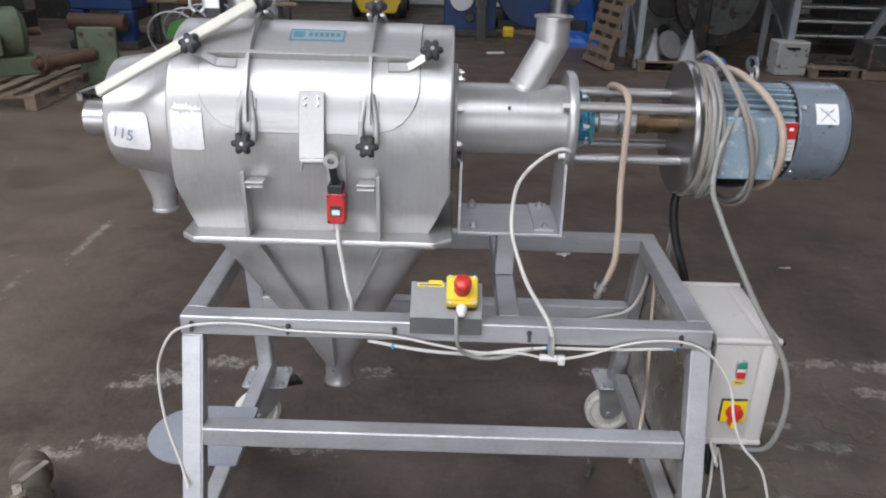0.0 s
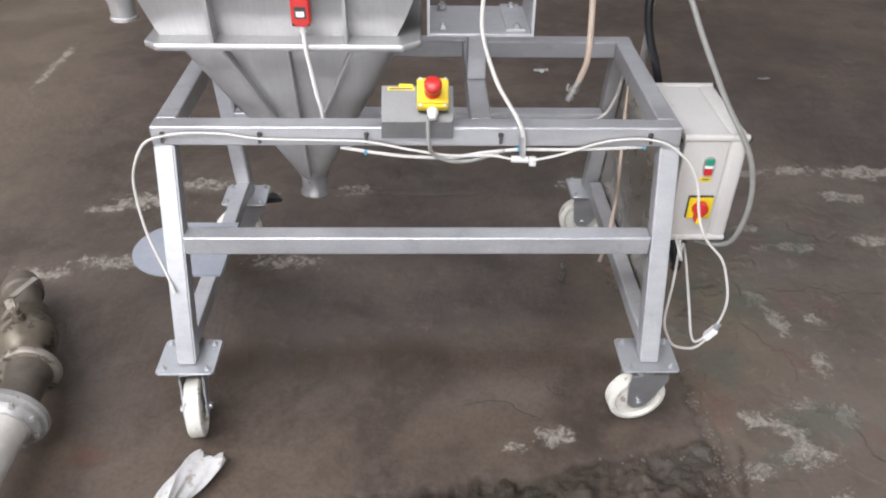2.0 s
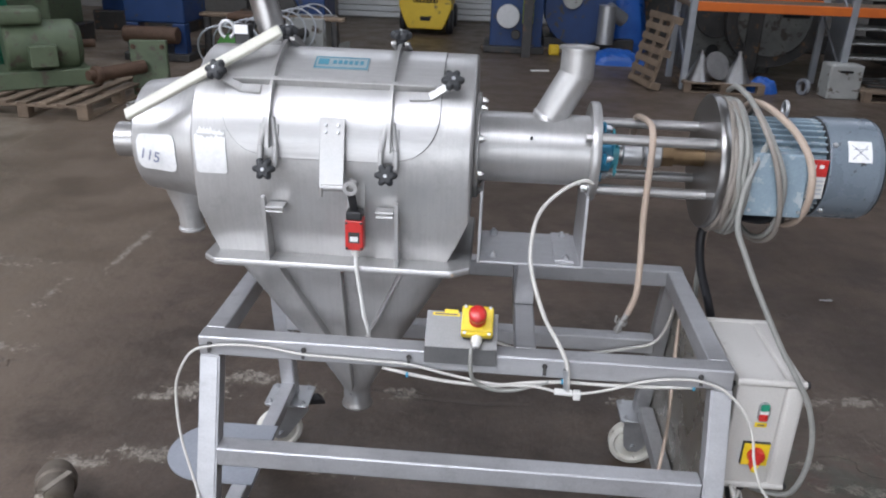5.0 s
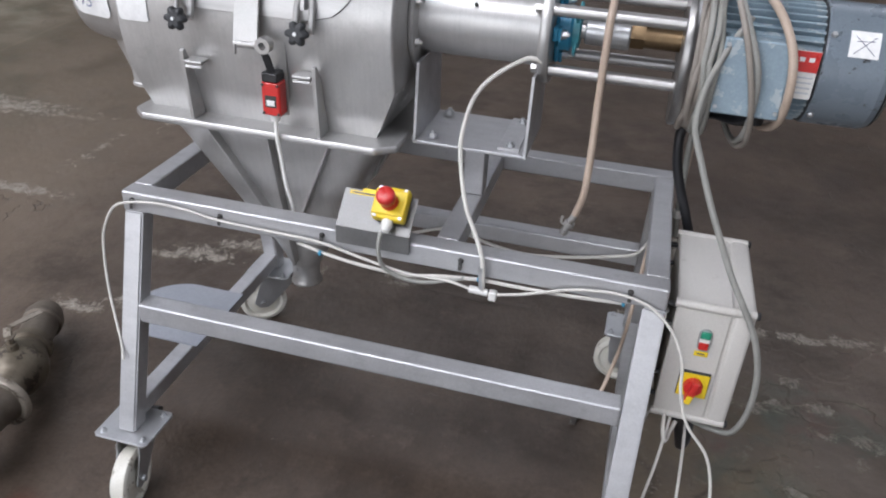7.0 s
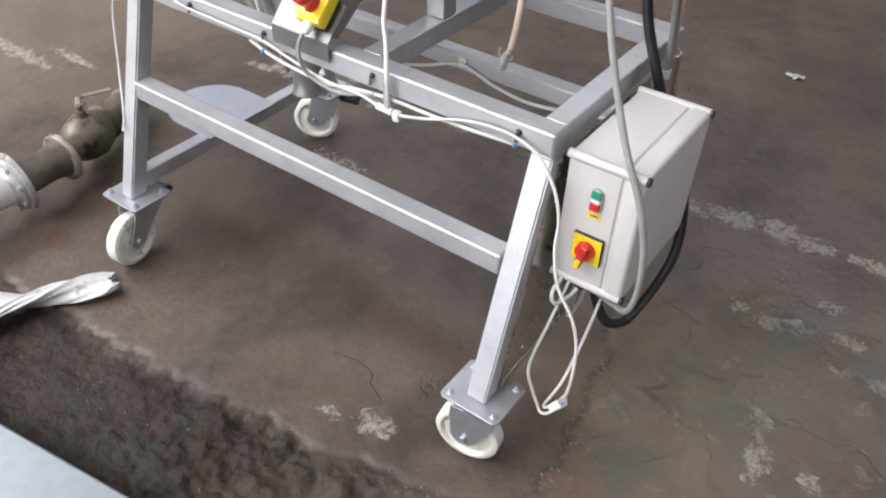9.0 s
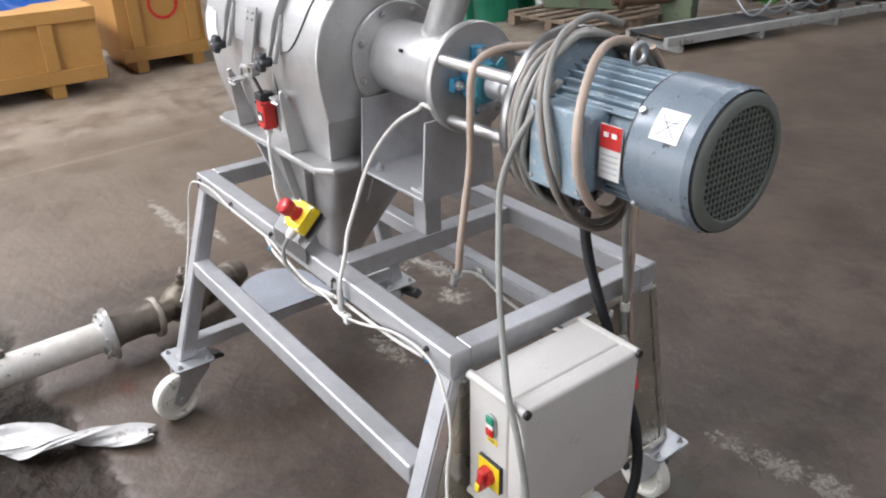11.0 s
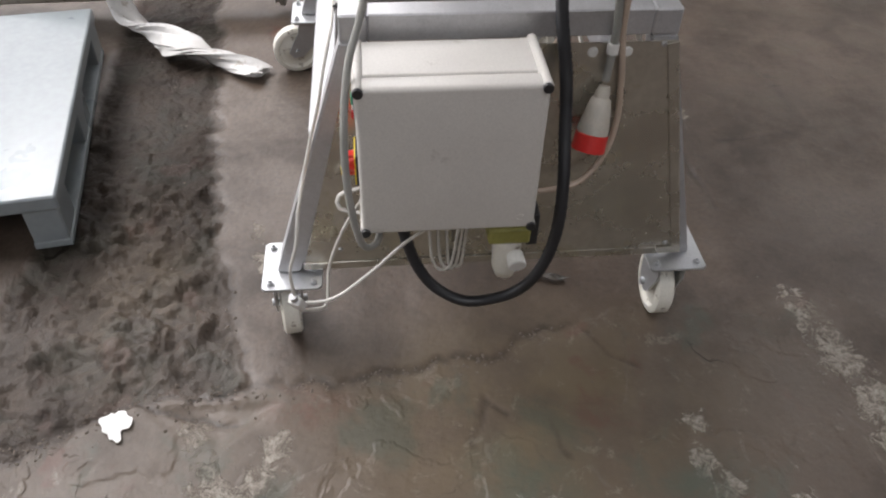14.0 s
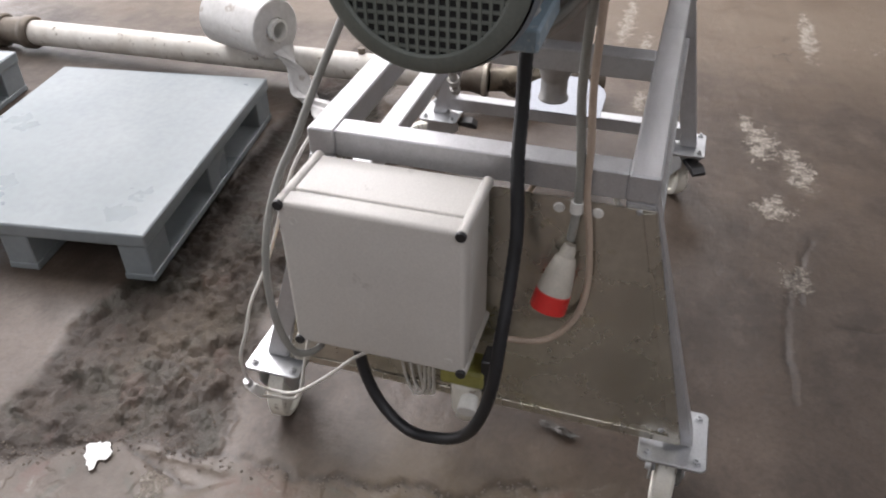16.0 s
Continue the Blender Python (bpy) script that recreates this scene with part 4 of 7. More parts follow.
def star_knob(p, d, parent):
    p, d = Vector(p), Vector(d).normalized()
    bm = bmesh.new()
    _, s, u = frame_axes(d)
    rings = []
    for h, k in ((0, 0.70), (0.003, 0.95), (0.009, 1.0), (0.014, 0.97), (0.018, 0.84), (0.020, 0.60)):
        rings.append([bm.verts.new(p + d * h + k * (0.0228 + 0.0042 * math.cos(6 * a) - 0.0008 * math.cos(12 * a)) * (math.cos(a) * s + math.sin(a) * u)) for a in np.linspace(0, 2 * math.pi, 56, endpoint=False)])
    for a, b in zip(rings, rings[1:]):
        for i in range(56):
            bm.faces.new((a[i], a[(i + 1) % 56], b[(i + 1) % 56], b[i]))
    bm.faces.new(rings[0])
    bm.faces.new(rings[-1])
    k = part("star_knob", join(bm, cyl(p - d * 0.016, p, 0.011, 0.014, 16)), KNOBBLACK, parent, "black six-lobed star knob")
    part("stud", cyl(p + d * 0.0195, p + d * 0.023, 0.0045, 0.004, 10), ZINC, k)


for x in KN:
    for s in (-1, 1):
        part("fork_lug", bar(on_drum(x + s * 0.006, 25, 0.008), on_drum(x + s * 0.017, 9, 0.012), 0.012, 0.012, (0, -1, 0.2), 0.002, 1), STEEL, sifter)
        part("fork_lug", bar(on_drum(x + s * 0.017, 9.5, 0.012), on_drum(x + s * 0.0175, -3, 0.024), 0.012, 0.012, (0, -1, 0.1), 0.002, 1), STEEL, sifter)
    part("clamp_base", bar(on_drum(x, 21, 0.006), on_drum(x, 14, 0.006), 0.044, 0.006, (0, -1, 0.2), 0.001, 1), STEEL, sifter)
    star_knob((x, AY - 0.262, AZ - 0.008), (0, -1, 0.18), sifter)
    for s in (-1, 1):
        part("fork_lug", bar(on_drum(x + s * 0.016, 98, 0.004), on_drum(x + s * 0.016, 80, 0.030), 0.012, 0.008, (0, 0, 1), 0.0015, 1), STEEL, sifter)
    star_knob(on_drum(x, 85, 0.034), (0, -0.05, 1), sifter)
for x, s in ((0.043, 1), (0.572, -1)):
    part("clamp_lug", join(bar(on_drum(x + s * 0.095, 41, 0.006), on_drum(x + s * 0.048, 41.5, 0.006), 0.022, 0.006, (0, -0.75, 0.66), 0.001, 1), bar(on_drum(x + s * 0.050, 41.3, 0.006), on_drum(x + s * 0.012, 45.5, 0.024), 0.020, 0.006, (0, -0.75, 0.66), 0.001, 1), bar(on_drum(x + s * 0.014, 45.3, 0.024), on_drum(x - s * 0.012, 46.5, 0.024), 0.020, 0.006, (0, -0.75, 0.66), 0.001, 1)), STEEL, sifter)
    star_knob(on_drum(x, 46.5, 0.036), (-0.15 * s, -0.8, 0.6), sifter)
# name plate with drawn bars in place of its mark
np_ = part("name_plate", curved_patch(0.246, 0.374, 58.5, 70.5, 0.0065), PLATEBLUE, sifter, "blue-grey name plate with a teal border")
for x0, x1, d0, d1 in ((0.248, 0.372, 59.0, 59.8), (0.248, 0.372, 69.2, 70.0), (0.248, 0.2505, 59.8, 69.2), (0.3695, 0.372, 59.8, 69.2)):
    part("border", curved_patch(x0, x1, d0, d1, 0.0075, nu=10, nv=6), TEAL, np_)
part("print_bar", curved_patch(0.256, 0.280, 62, 67.5, 0.0075, nu=10, nv=8), TEAL, np_)
for k in range(6):
    part("print_bar", curved_patch(0.290 + 0.0125 * k, 0.2985 + 0.0125 * k, 63, 66.4, 0.0075, nu=4, nv=6), TEAL, np_)

# interlock strap, pin and red safety switch
part("hinge_strap", bar((0.312, 0.110, 1.312), (0.312, 0.074, 1.160), 0.056, 0.005, (0, -1, 0.3), 0.001, 1), BRIGHT, sifter, "polished flat interlock strap")
for dx in (-0.014, 0.014):
    for k in (0.10, 0.2):
        q = Vector((0.312 + dx, 0.107, 1.312)).lerp(Vector((0.312 + dx, 0.071, 1.160)), k)
        part("rivet", cyl(q, q + Vector((0, -0.004, 0.002)), 0.004, 0.003, 10), ZINC, sifter)
part("hinge_pin", join(bar((0.286, 0.071, 1.161), (0.350, 0.071, 1.163), 0.010, 0.014, (0, 0, 1), 0.002, 1), ring_tube((0.357, 0.082, 1.166), (0.357, 0.060, 1.166), 0.017, 0.008, 28), cyl((0.292, 0.066, 1.162), (0.290, 0.066, 1.142), 0.004, n=10)), BRIGHT, sifter)
part("switch_plate", box(0.338, 0.384, 0.112, 0.118, 1.000, 1.180, 0.002), STEEL, sifter)
SWITCH_AT = Matrix.Translation((0.005, -0.004, 0.006))
switch = part("safety_switch", moved(box(0.337, 0.379, 0.076, 0.112, 1.005, 1.080, 0.004), SWITCH_AT), RED, sifter, "red safety interlock switch with black head")
part("switch_head", moved(join(box(0.340, 0.376, 0.074, 0.111, 1.080, 1.101, 0.003), bar((0.358, 0.090, 1.095), (0.354, 0.072, 1.142), 0.018, 0.004, (0, -1, 0), 0.001, 1)), SWITCH_AT), BLACKP, switch)
for dx in (0.341, 0.375):
    for z in (1.011, 1.074):
        part("screw", moved(cyl((dx, 0.0762, z), (dx, 0.0735, z), 0.0032, n=10), SWITCH_AT), DARKIRON, switch)
part("label", moved(box(0.345, 0.371, 0.0745, 0.0765, 1.025, 1.051, 0), SWITCH_AT), DARKIRON, switch)
part("print_bar", moved(box(0.349, 0.367, 0.0738, 0.0746, 1.029, 1.041, 0), SWITCH_AT), PAPER, switch)
part("gland", moved(cyl((0.358, 0.094, 0.989), (0.358, 0.094, 1.006), 0.010, 0.012, 12), SWITCH_AT), WHITE, switch)
# upright brackets on the drum front
for x, s in ((0.150, 1), (0.458, -1)):
    part("bracket", join(prism([(0.150, 0.963), (0.100, 0.963), (0.086, 1.10), (0.086, 1.124), (0.094, 1.128), (0.116, 1.09)], "x", x - 0.004, x + 0.004), box(min(x + s * 0.006, x + s * 0.048), max(x + s * 0.006, x + s * 0.048), 0.080, 0.118, 1.100, 1.106, 0.001, 1),
                         bar((x + s * 0.027, 0.095, 1.104), (x + s * 0.027, 0.081, 1.090), 0.040, 0.004, (0, -1, -0.5), 0.0008, 1)), STEEL, sifter)

# paper stickers
st1 = part("paper_sticker", curved_patch(-0.008, 0.064, -10, 12, 0.0032, 0.006, torn=2.5), PAPER, sifter, "torn white paper sticker")
part("torn_rest", curved_patch(-0.003, 0.036, 13.6, 16.0, 0.0026, 0.001, nu=20, nv=6, torn=2.5), PAPER, st1)
part("torn_rest", curved_patch(0.034, 0.060, 13.2, 15.0, 0.0026, 0.001, nu=16, nv=6, torn=2.0), PAPER, st1)

# feed end: cone, stub pipe, oversize outlet
CZ = 1.195
part("end_cone", lathe([(0.18, 0.157), (0.175, 0.162), (0.168, 0.162), (0.004, 0.136), (0, 0.132)], 56, Matrix.Translation((DX0 - 0.18, AY, CZ))), STEEL, sifter, "stainless end cone")
part("stub_pipe", join(ring_tube((-0.29, AY, CZ - 0.018), (-0.20, AY, CZ - 0.018), 0.045, 0.041), cyl((-0.23, AY, CZ - 0.018), (-0.229, AY, CZ - 0.018), 0.042)), BRIGHT, sifter)
part("gasket", ring_tube((-0.214, AY, CZ - 0.018), (-0.202, AY, CZ - 0.018), 0.057, 0.046), MACHBLUE, sifter, "dark blue gasket ring")
part("oversize_outlet", moved(lathe([(0, 0.062), (0.09, 0.032), (0.122, 0.030), (0.125, 0.034), (0.132, 0.034), (0.132, 0.028)], 36, None, False), Matrix.Translation((-0.125, AY, CZ - 0.125)) @ pose(0, 0, 0, 0, 90, 0)), STEEL, sifter, "conical outlet spigot")
def cone_tag(x0, x1, d0, d1, corner, n=18):
    """A round-cornered paper tag lying on the end cone."""
    bm = bmesh.new()
    rows = []
    for i in range(n + 1):
        x = x0 + (x1 - x0) * i / n
        e = min(x - x0, x1 - x)
        cut = corner - math.sqrt(max(0.0, corner ** 2 - (corner - e) ** 2)) if e < corner else 0.0
        r = 0.1375 + 0.146 * (x + 0.2)
        a0, a1 = d0 + math.degrees(cut / r), d1 - math.degrees(cut / r)
        rows.append([[bm.verts.new((x, AY - q * math.cos(radians(a)), CZ + q * math.sin(radians(a)))) for a in np.linspace(a0, a1, 12)] for q in (r + 0.0032, r + 0.0016)])
    for p, q in zip(rows, rows[1:]):
        for k in (0, 1):
            for i in range(11):
                bm.faces.new((p[k][i], p[k][i + 1], q[k][i + 1], q[k][i]))
        for i in (0, 11):
            bm.faces.new((p[0][i], q[0][i], q[1][i], p[1][i]))
    for p in (rows[0], rows[-1]):
        for i in range(11):
            bm.faces.new((p[0][i], p[0][i + 1], p[1][i + 1], p[1][i]))
    return bm


tag = part("paper_tag", cone_tag(-0.184, -0.084, -20, 15, 0.018), PAPER, sifter, "white paper tag with handwritten lot number")
lettering("115", Matrix.Translation((-0.146, AY - 0.1575, CZ - 0.012)) @ pose(0, 0, 0, 86, 12, -8), 0.036, PENGREY, tag)
# inlet pipe, lifting eye and tag behind the crown
part("inlet_pipe", join(cyl((0.115, 0.40, 1.40), (0.075, 0.40, 1.56), 0.034, n=28), cyl((0.0755, 0.40, 1.558), (0.073, 0.40, 1.570), 0.075, n=40, edge=0.002), cyl((0.073, 0.40, 1.571), (0.073, 0.40, 1.60), 0.065, n=40)), BRIGHT, sifter)
part("lifting_eye", moved(hose([(0.018 * math.cos(a), 0, 0.030 + 0.020 * math.sin(a)) for a in np.linspace(-1.2, math.pi + 1.2, 14)], 0.005, 8), Matrix.Translation((0.0, 0.36, 1.430))), ZINC, sifter)
part("limit_block", join(box(0.02, 0.06, 0.35, 0.38, 1.425, 1.475, 0.003)), BLACKP, sifter)
part("tag", box(0.022, 0.055, 0.347, 0.3495, 1.452, 1.474, 0), PAPER, sifter)

# drive tube, bearing flanges and couplings
flange_big = part("ring_flange", lathe([(0, 0.100), (0, 0.128), (0.004, 0.131), (0.010, 0.131), (0.012, 0.128), (0.012, 0.080)], 64, Matrix.Translation((DX1 + 0.0005, AY, AZ)), False), STEEL, sifter)
for i in range(8):
    a = radians(22.5 + 45 * i)
    part("bolt", hexnut((DX1 + 0.012, AY + 0.112 * math.cos(a), AZ + 0.112 * math.sin(a)), "x", 0.009, 0.010), BRIGHT, flange_big)
part("drive_tube", lathe([(DX1 + 0.01, 0.087), (0.907, 0.087)], 64, Matrix.Translation((0, AY, AZ))), STEEL, sifter, "satin stainless drive tube")
part("drain_plug", cyl((0.76, AY - 0.075, AZ + 0.043), (0.76, AY - 0.083, AZ + 0.047), 0.004), DARK, sifter)
part("vent_elbow", join(cyl((0.790, AY, 1.262), (0.862, AY, 1.402), 0.0405, n=44), cyl((0.859, AY, 1.388), (0.859, AY, 1.458), 0.0405, n=44), lathe([(0.0, 0.044), (0.006, 0.0415)], 44, along((0.802, AY, 1.2853), (0.862, AY, 1.402)))), STEEL, sifter, "mitred stainless vent pipe")
part("vent_lip", ring_tube((0.859, AY, 1.454), (0.859, AY, 1.460), 0.047, 0.034), BRIGHT, sifter)
disc1 = part("bearing_flange", lathe([(0.902, 0.085), (0.902, 0.119), (0.905, 0.122), (0.921, 0.122), (0.924, 0.119), (0.924, 0.03)], 64, Matrix.Translation((0, AY, AZ))), STEEL, sifter)
RODS = [(AY - 0.088, AZ + 0.055), (AY + 0.088, AZ + 0.055), (AY - 0.070, AZ - 0.075), (AY + 0.070, AZ - 0.075)]
for y, z in RODS:
    part("spacer_rod", join(cyl((0.9245, y, z), (1.190, y, z), 0.0125, n=24), cyl((0.887, y, z), (0.902, y, z), 0.011, n=6)), BRIGHT, sifter)
part("bearing_housing", join(lathe([(0.9245, 0.034), (0.934, 0.048), (0.957, 0.048), (0.964, 0.036), (0.972, 0.030)], 32, Matrix.Translation((0, AY, AZ))),
                             *[moved(join(box(0.9245, 0.936, -0.074, 0.074, -0.015, 0.015, 0.004), box(0.936, 0.943, -0.074, -0.052, -0.015, 0.015, 0.003), box(0.936, 0.943, 0.052, 0.074, -0.015, 0.015, 0.003)), Matrix.Translation((0, AY, AZ)) @ pose(0, 0, 0, a, 0, 0)) for a in (0, 90)]), BLUE, sifter, "bright blue flanged bearing housing")
part("seal_carrier", join(*[moved(box(0.966, 0.973, -0.062, 0.062, -0.011, 0.011, 0.003), Matrix.Translation((0, AY, AZ)) @ pose(0, 0, 0, a, 0, 0)) for a in (45, 135)], lathe([(0.962, 0.02), (0.962, 0.040), (0.976, 0.040), (0.978, 0.03)], 32, Matrix.Translation((0, AY, AZ)))), SEALTEAL, sifter, "teal painted seal carrier")
for y, z in ((AY - 0.06, AZ), (AY + 0.06, AZ), (AY, AZ - 0.06), (AY, AZ + 0.06)):
    part("bolt", hexnut((0.943, y, z), "x", 0.009, 0.011), ZINC, disc1)
part("shaft", cyl((0.962, AY, AZ), (1.19, AY, AZ), 0.019), BRIGHT, sifter)
part("coupling", join(cyl((0.987, AY, AZ), (1.037, AY, AZ), 0.030, n=32, edge=0.003), cyl((1.042, AY, AZ), (1.082, AY, AZ), 0.033, n=32, edge=0.003)), ZINC, sifter)
part("brass_coupling", join(cyl((1.082, AY, AZ), (1.112, AY, AZ), 0.028, n=6), cyl((1.112, AY, AZ), (1.187, AY, AZ), 0.024, n=28)), BRASS, sifter, "dull brass coupling nut")
# saddle bracket under the tube
br = part("saddle_base", box(0.652, 0.902, 0.195, 0.405, 0.945, 0.953, 0.0015), FRAME, sifter)
for x in (0.646, 0.899):
    part("saddle_plate", prism([(0.195, 0.946), (0.405, 0.946), (0.392, 1.128), (0.208, 1.128)], "x", x, x + 0.006), FRAME, sifter)
for x in (0.685, 0.865):
    for y in (0.225, 0.375):
        part("bolt", hexnut((x, y, 0.955), "z", 0.010, 0.011), ZINC, br)
part("clamp_strip", box(0.838, 0.886, 0.21, 0.40, 0.953, 0.960, 0.001), FRAME, br)

# ---- the motor ----
motor = thing("electric_motor", (1.4, AY, 1.07), "chipped blue-grey electric motor with dark fan cover", "motor")
MX = 1.178
part("adapter_plate", lathe([(MX, 0.05), (MX, 0.161), (MX + 0.003, 0.164), (MX + 0.019, 0.164), (MX + 0.022, 0.161), (MX + 0.022, 0.02)], 64, Matrix.Translation((0, AY, AZ))), DISCSTEEL, motor, "round stainless adapter plate")
part("motor_flange", lathe([(MX + 0.0225, 0.02), (MX + 0.0225, 0.146), (MX + 0.036, 0.146), (MX + 0.042, 0.12), (MX + 0.07, 0.11), (MX + 0.07, 0.02)], 64, Matrix.Translation((0, AY, AZ))), MOTORBLUE, motor)
part("body", lathe([(MX + 0.06, 0.101), (1.475, 0.101)], 64, Matrix.Translation((0, AY, AZ))), MOTORBLUE, motor)
_fin = finish(box(MX + 0.062, 1.470, -0.0022, 0.0022, 0.097, 0.116, 0.001, 1), "fin", MOTORBLUE)
for i in range(38):
    a = 360 / 38 * i
    if 62 < a < 118:
        continue
    f = new("fin", _fin)
    f.parent = motor
    f.matrix_parent_inverse = W(motor).inverted()
    f.matrix_basis = Matrix.Translation((0, AY, AZ)) @ pose(0, 0, 0, a, 0, 0)
cover = part("fan_cover", lathe([(1.436, 0.115), (1.436, 0.1205), (1.439, 0.122), (1.548, 0.122), (1.560, 0.1175)], 72, Matrix.Translation((0, AY, AZ)), False), COVER, motor, "dark grey-blue enamelled fan cover")
part("cover_rim", lathe([(1.558, 0.106), (1.565, 0.115), (1.571, 0.108), (1.572, 0.095), (1.569, 0.0925), (1.565, 0.0935)], 72, Matrix.Translation((0, AY, AZ)), False), GRILLE, cover, "dark rim of the fan guard")
_g = []
for k in np.arange(-0.086, 0.0865, 0.0113):
    h = math.sqrt(max(0, 0.094 ** 2 - k ** 2))
    _g.append(box(1.563, 1.568, AY + k - 0.0018, AY + k + 0.0018, AZ - h, AZ + h, 0))
    _g.append(box(1.5625, 1.5673, AY - h, AY + h, AZ + k - 0.0018, AZ + k + 0.0018, 0))
part("grille", join(*_g), GRILLE, cover, "square mesh fan guard")
# added black disc stands in for the shade behind the guard
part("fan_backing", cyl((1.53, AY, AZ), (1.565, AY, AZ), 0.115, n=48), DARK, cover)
for a in (-40, 40, 140, 220):
    q = Vector((1.446, AY - 0.123 * math.cos(radians(a)), AZ + 0.123 * math.sin(radians(a))))
    part("screw", cyl(q, q + Vector((0, -0.005 * math.cos(radians(a)), 0.005 * math.sin(radians(a)))), 0.007, 0.005, 10), ZINC, cover)
tb = part("terminal_box", box(1.254, 1.376, 0.187, 0.26, 1.130, 1.270, 0.008, 3), MOTORBLUE, motor, "chipped pale blue terminal box")
part("lid", box(1.251, 1.379, 0.176, 0.1865, 1.125, 1.275, 0.004), MOTORBLUE, tb)
for x in (1.259, 1.371):
    for z in (1.14, 1.262):
        part("screw", cyl((x, 0.176, z), (x, 0.173, z), 0.004, n=10), ZINC, tb)
part("cable_gland", cyl((1.345, 0.22, 1.100), (1.345, 0.22, 1.132), 0.016, 0.018, 12), BLACKP, tb)
npl = part("rating_plate", box(1.384, 1.430, AY - 0.121, AY - 0.118, 1.165, 1.258, 0.0005, 1), WHITE, motor, "red and white rating plate")
part("red_field", box(1.3845, 1.4295, AY - 0.1222, AY - 0.1208, 1.218, 1.2575, 0), RED, npl)
for z in (1.207, 1.197, 1.187, 1.177):
    part("print_bar", box(1.389, 1.425, AY - 0.1220, AY - 0.1208, z - 0.0015, z + 0.0015, 0), PAPERBLUE, npl)
for x in (1.393, 1.410):
    part("print_bar", box(x, x + 0.010, AY - 0.1234, AY - 0.1220, 1.238, 1.246, 0), PAPER, npl)


def on_cover(x, deg, lift):
    a = radians(deg)
    return Vector((x, AY - (0.122 + lift) * math.cos(a), AZ + (0.122 + lift) * math.sin(a)))


def cover_patch(x0, x1, d0, d1, lift):
    bm = bmesh.new()
    vs = [[bm.verts.new(on_cover(x, d, lift)) for d in np.linspace(d0, d1, 8)] for x in (x0, x1)]
    lo = [[bm.verts.new(on_cover(x, d, lift - 0.001)) for d in np.linspace(d0, d1, 8)] for x in (x0, x1)]
    for g in (vs, lo):
        for i in range(7):
            bm.faces.new((g[0][i], g[0][i + 1], g[1][i + 1], g[1][i]))
    for k in (0, 1):
        for i in range(7):
            bm.faces.new((vs[k][i], vs[k][i + 1], lo[k][i + 1], lo[k][i]))
    return bm


lab = part("paper_label", cover_patch(1.475, 1.528, 22, 46, 0.0015), PAPER, motor, "white paper label with a pen cross")
for d0, d1 in ((25, 41), (41, 25)):
    part("pen_stroke", hose([on_cover(1.484, d0, 0.0016), on_cover(1.502, (d0 + d1) / 2, 0.0018), on_cover(1.52, d1, 0.0016)], 0.0007, 5), INK, lab)
part("pen_stroke", hose([on_cover(1.486, 36, 0.0016), on_cover(1.518, 37, 0.0016)], 0.0007, 5), INK, lab)
part("eye_bolt", moved(hose([(0, 0.017 * math.cos(a), 0.026 + 0.017 * math.sin(a)) for a in np.linspace(-math.pi / 2, 1.5 * math.pi, 22)], 0.005, 8, 0.004), Matrix.Translation((1.352, AY, AZ + 0.112))), ZINC, motor)
part("shroud_edge", ring_tube((1.433, AY, AZ), (1.4355, AY, AZ), 0.1205, 0.106), BLACKP, motor)
part("foot", box(1.30, 1.44, AY + 0.02, AY + 0.10, AZ - 0.135, AZ - 0.105, 0.004), MOTORBLUE, motor)

motor.matrix_basis = Matrix.Translation((0.008, 0.0, -0.010)) @ motor.matrix_basis

# ---- control box ----
BX0, BX1, BY0, BY1, BZ0, BZ1 = 1.272, 1.428, 0.022, 0.338, 0.462, 0.768
cb = thing("control_box", (1.35, 0.18, BZ0), "light grey plastic control box bolted to the stand", "control box")
part("body", box(BX0, BX1 - 0.0452, BY0 + 0.004, BY1 - 0.004, BZ0 + 0.004, BZ1 - 0.004, 0.004, 3), BOXGREY, cb)
lid = part("lid", box(BX1 - 0.041, BX1, BY0 + 0.002, BY1 - 0.002, BZ0 + 0.002, BZ1 - 0.002, 0.009, 4), BOXGREY, cb, "grey screw-down lid")
part("seam", box(BX1 - 0.0460, BX1 - 0.030, BY0 + 0.0075, BY1 - 0.0075, BZ0 + 0.0075, BZ1 - 0.0075, 0), BOXGREY, cb)
for y in (BY0 + 0.008, BY1 - 0.008):
    for z in (BZ0 + 0.008, BZ1 - 0.008):
        part("corner_tube", cyl((BX0 - 0.004, y, z), (BX1 - 0.002, y, z), 0.0095, n=20, edge=0.001), BOXGREY, cb)
        part("lid_screw", cyl((BX1 - 0.003, y, z), (BX1 + 0.005, y, z), 0.0088, n=16, edge=0.001), BLACKP, cb, "black lid screw")
for y, z in ((BY0 + 0.03, BZ1 - 0.035), (BY1 - 0.03, BZ0 + 0.03)):
    part("moulded_dot", ring_tube((BX1 - 0.0005, y, z), (BX1 + 0.001, y, z), 0.0075, 0.006, 24), BOXGREY, lid)
for z in (0.50, 0.56, 0.69, 0.74):
    part("standoff", cyl((L + 0.004, BY0 + 0.03, z), (BX0 + 0.004, BY0 + 0.03, z), 0.006, n=12), BLACKP, cb)
    part("standoff", cyl((L + 0.004, BY1 - 0.03, z), (BX0 + 0.004, BY1 - 0.03, z), 0.006, n=12), BLACKP, cb)
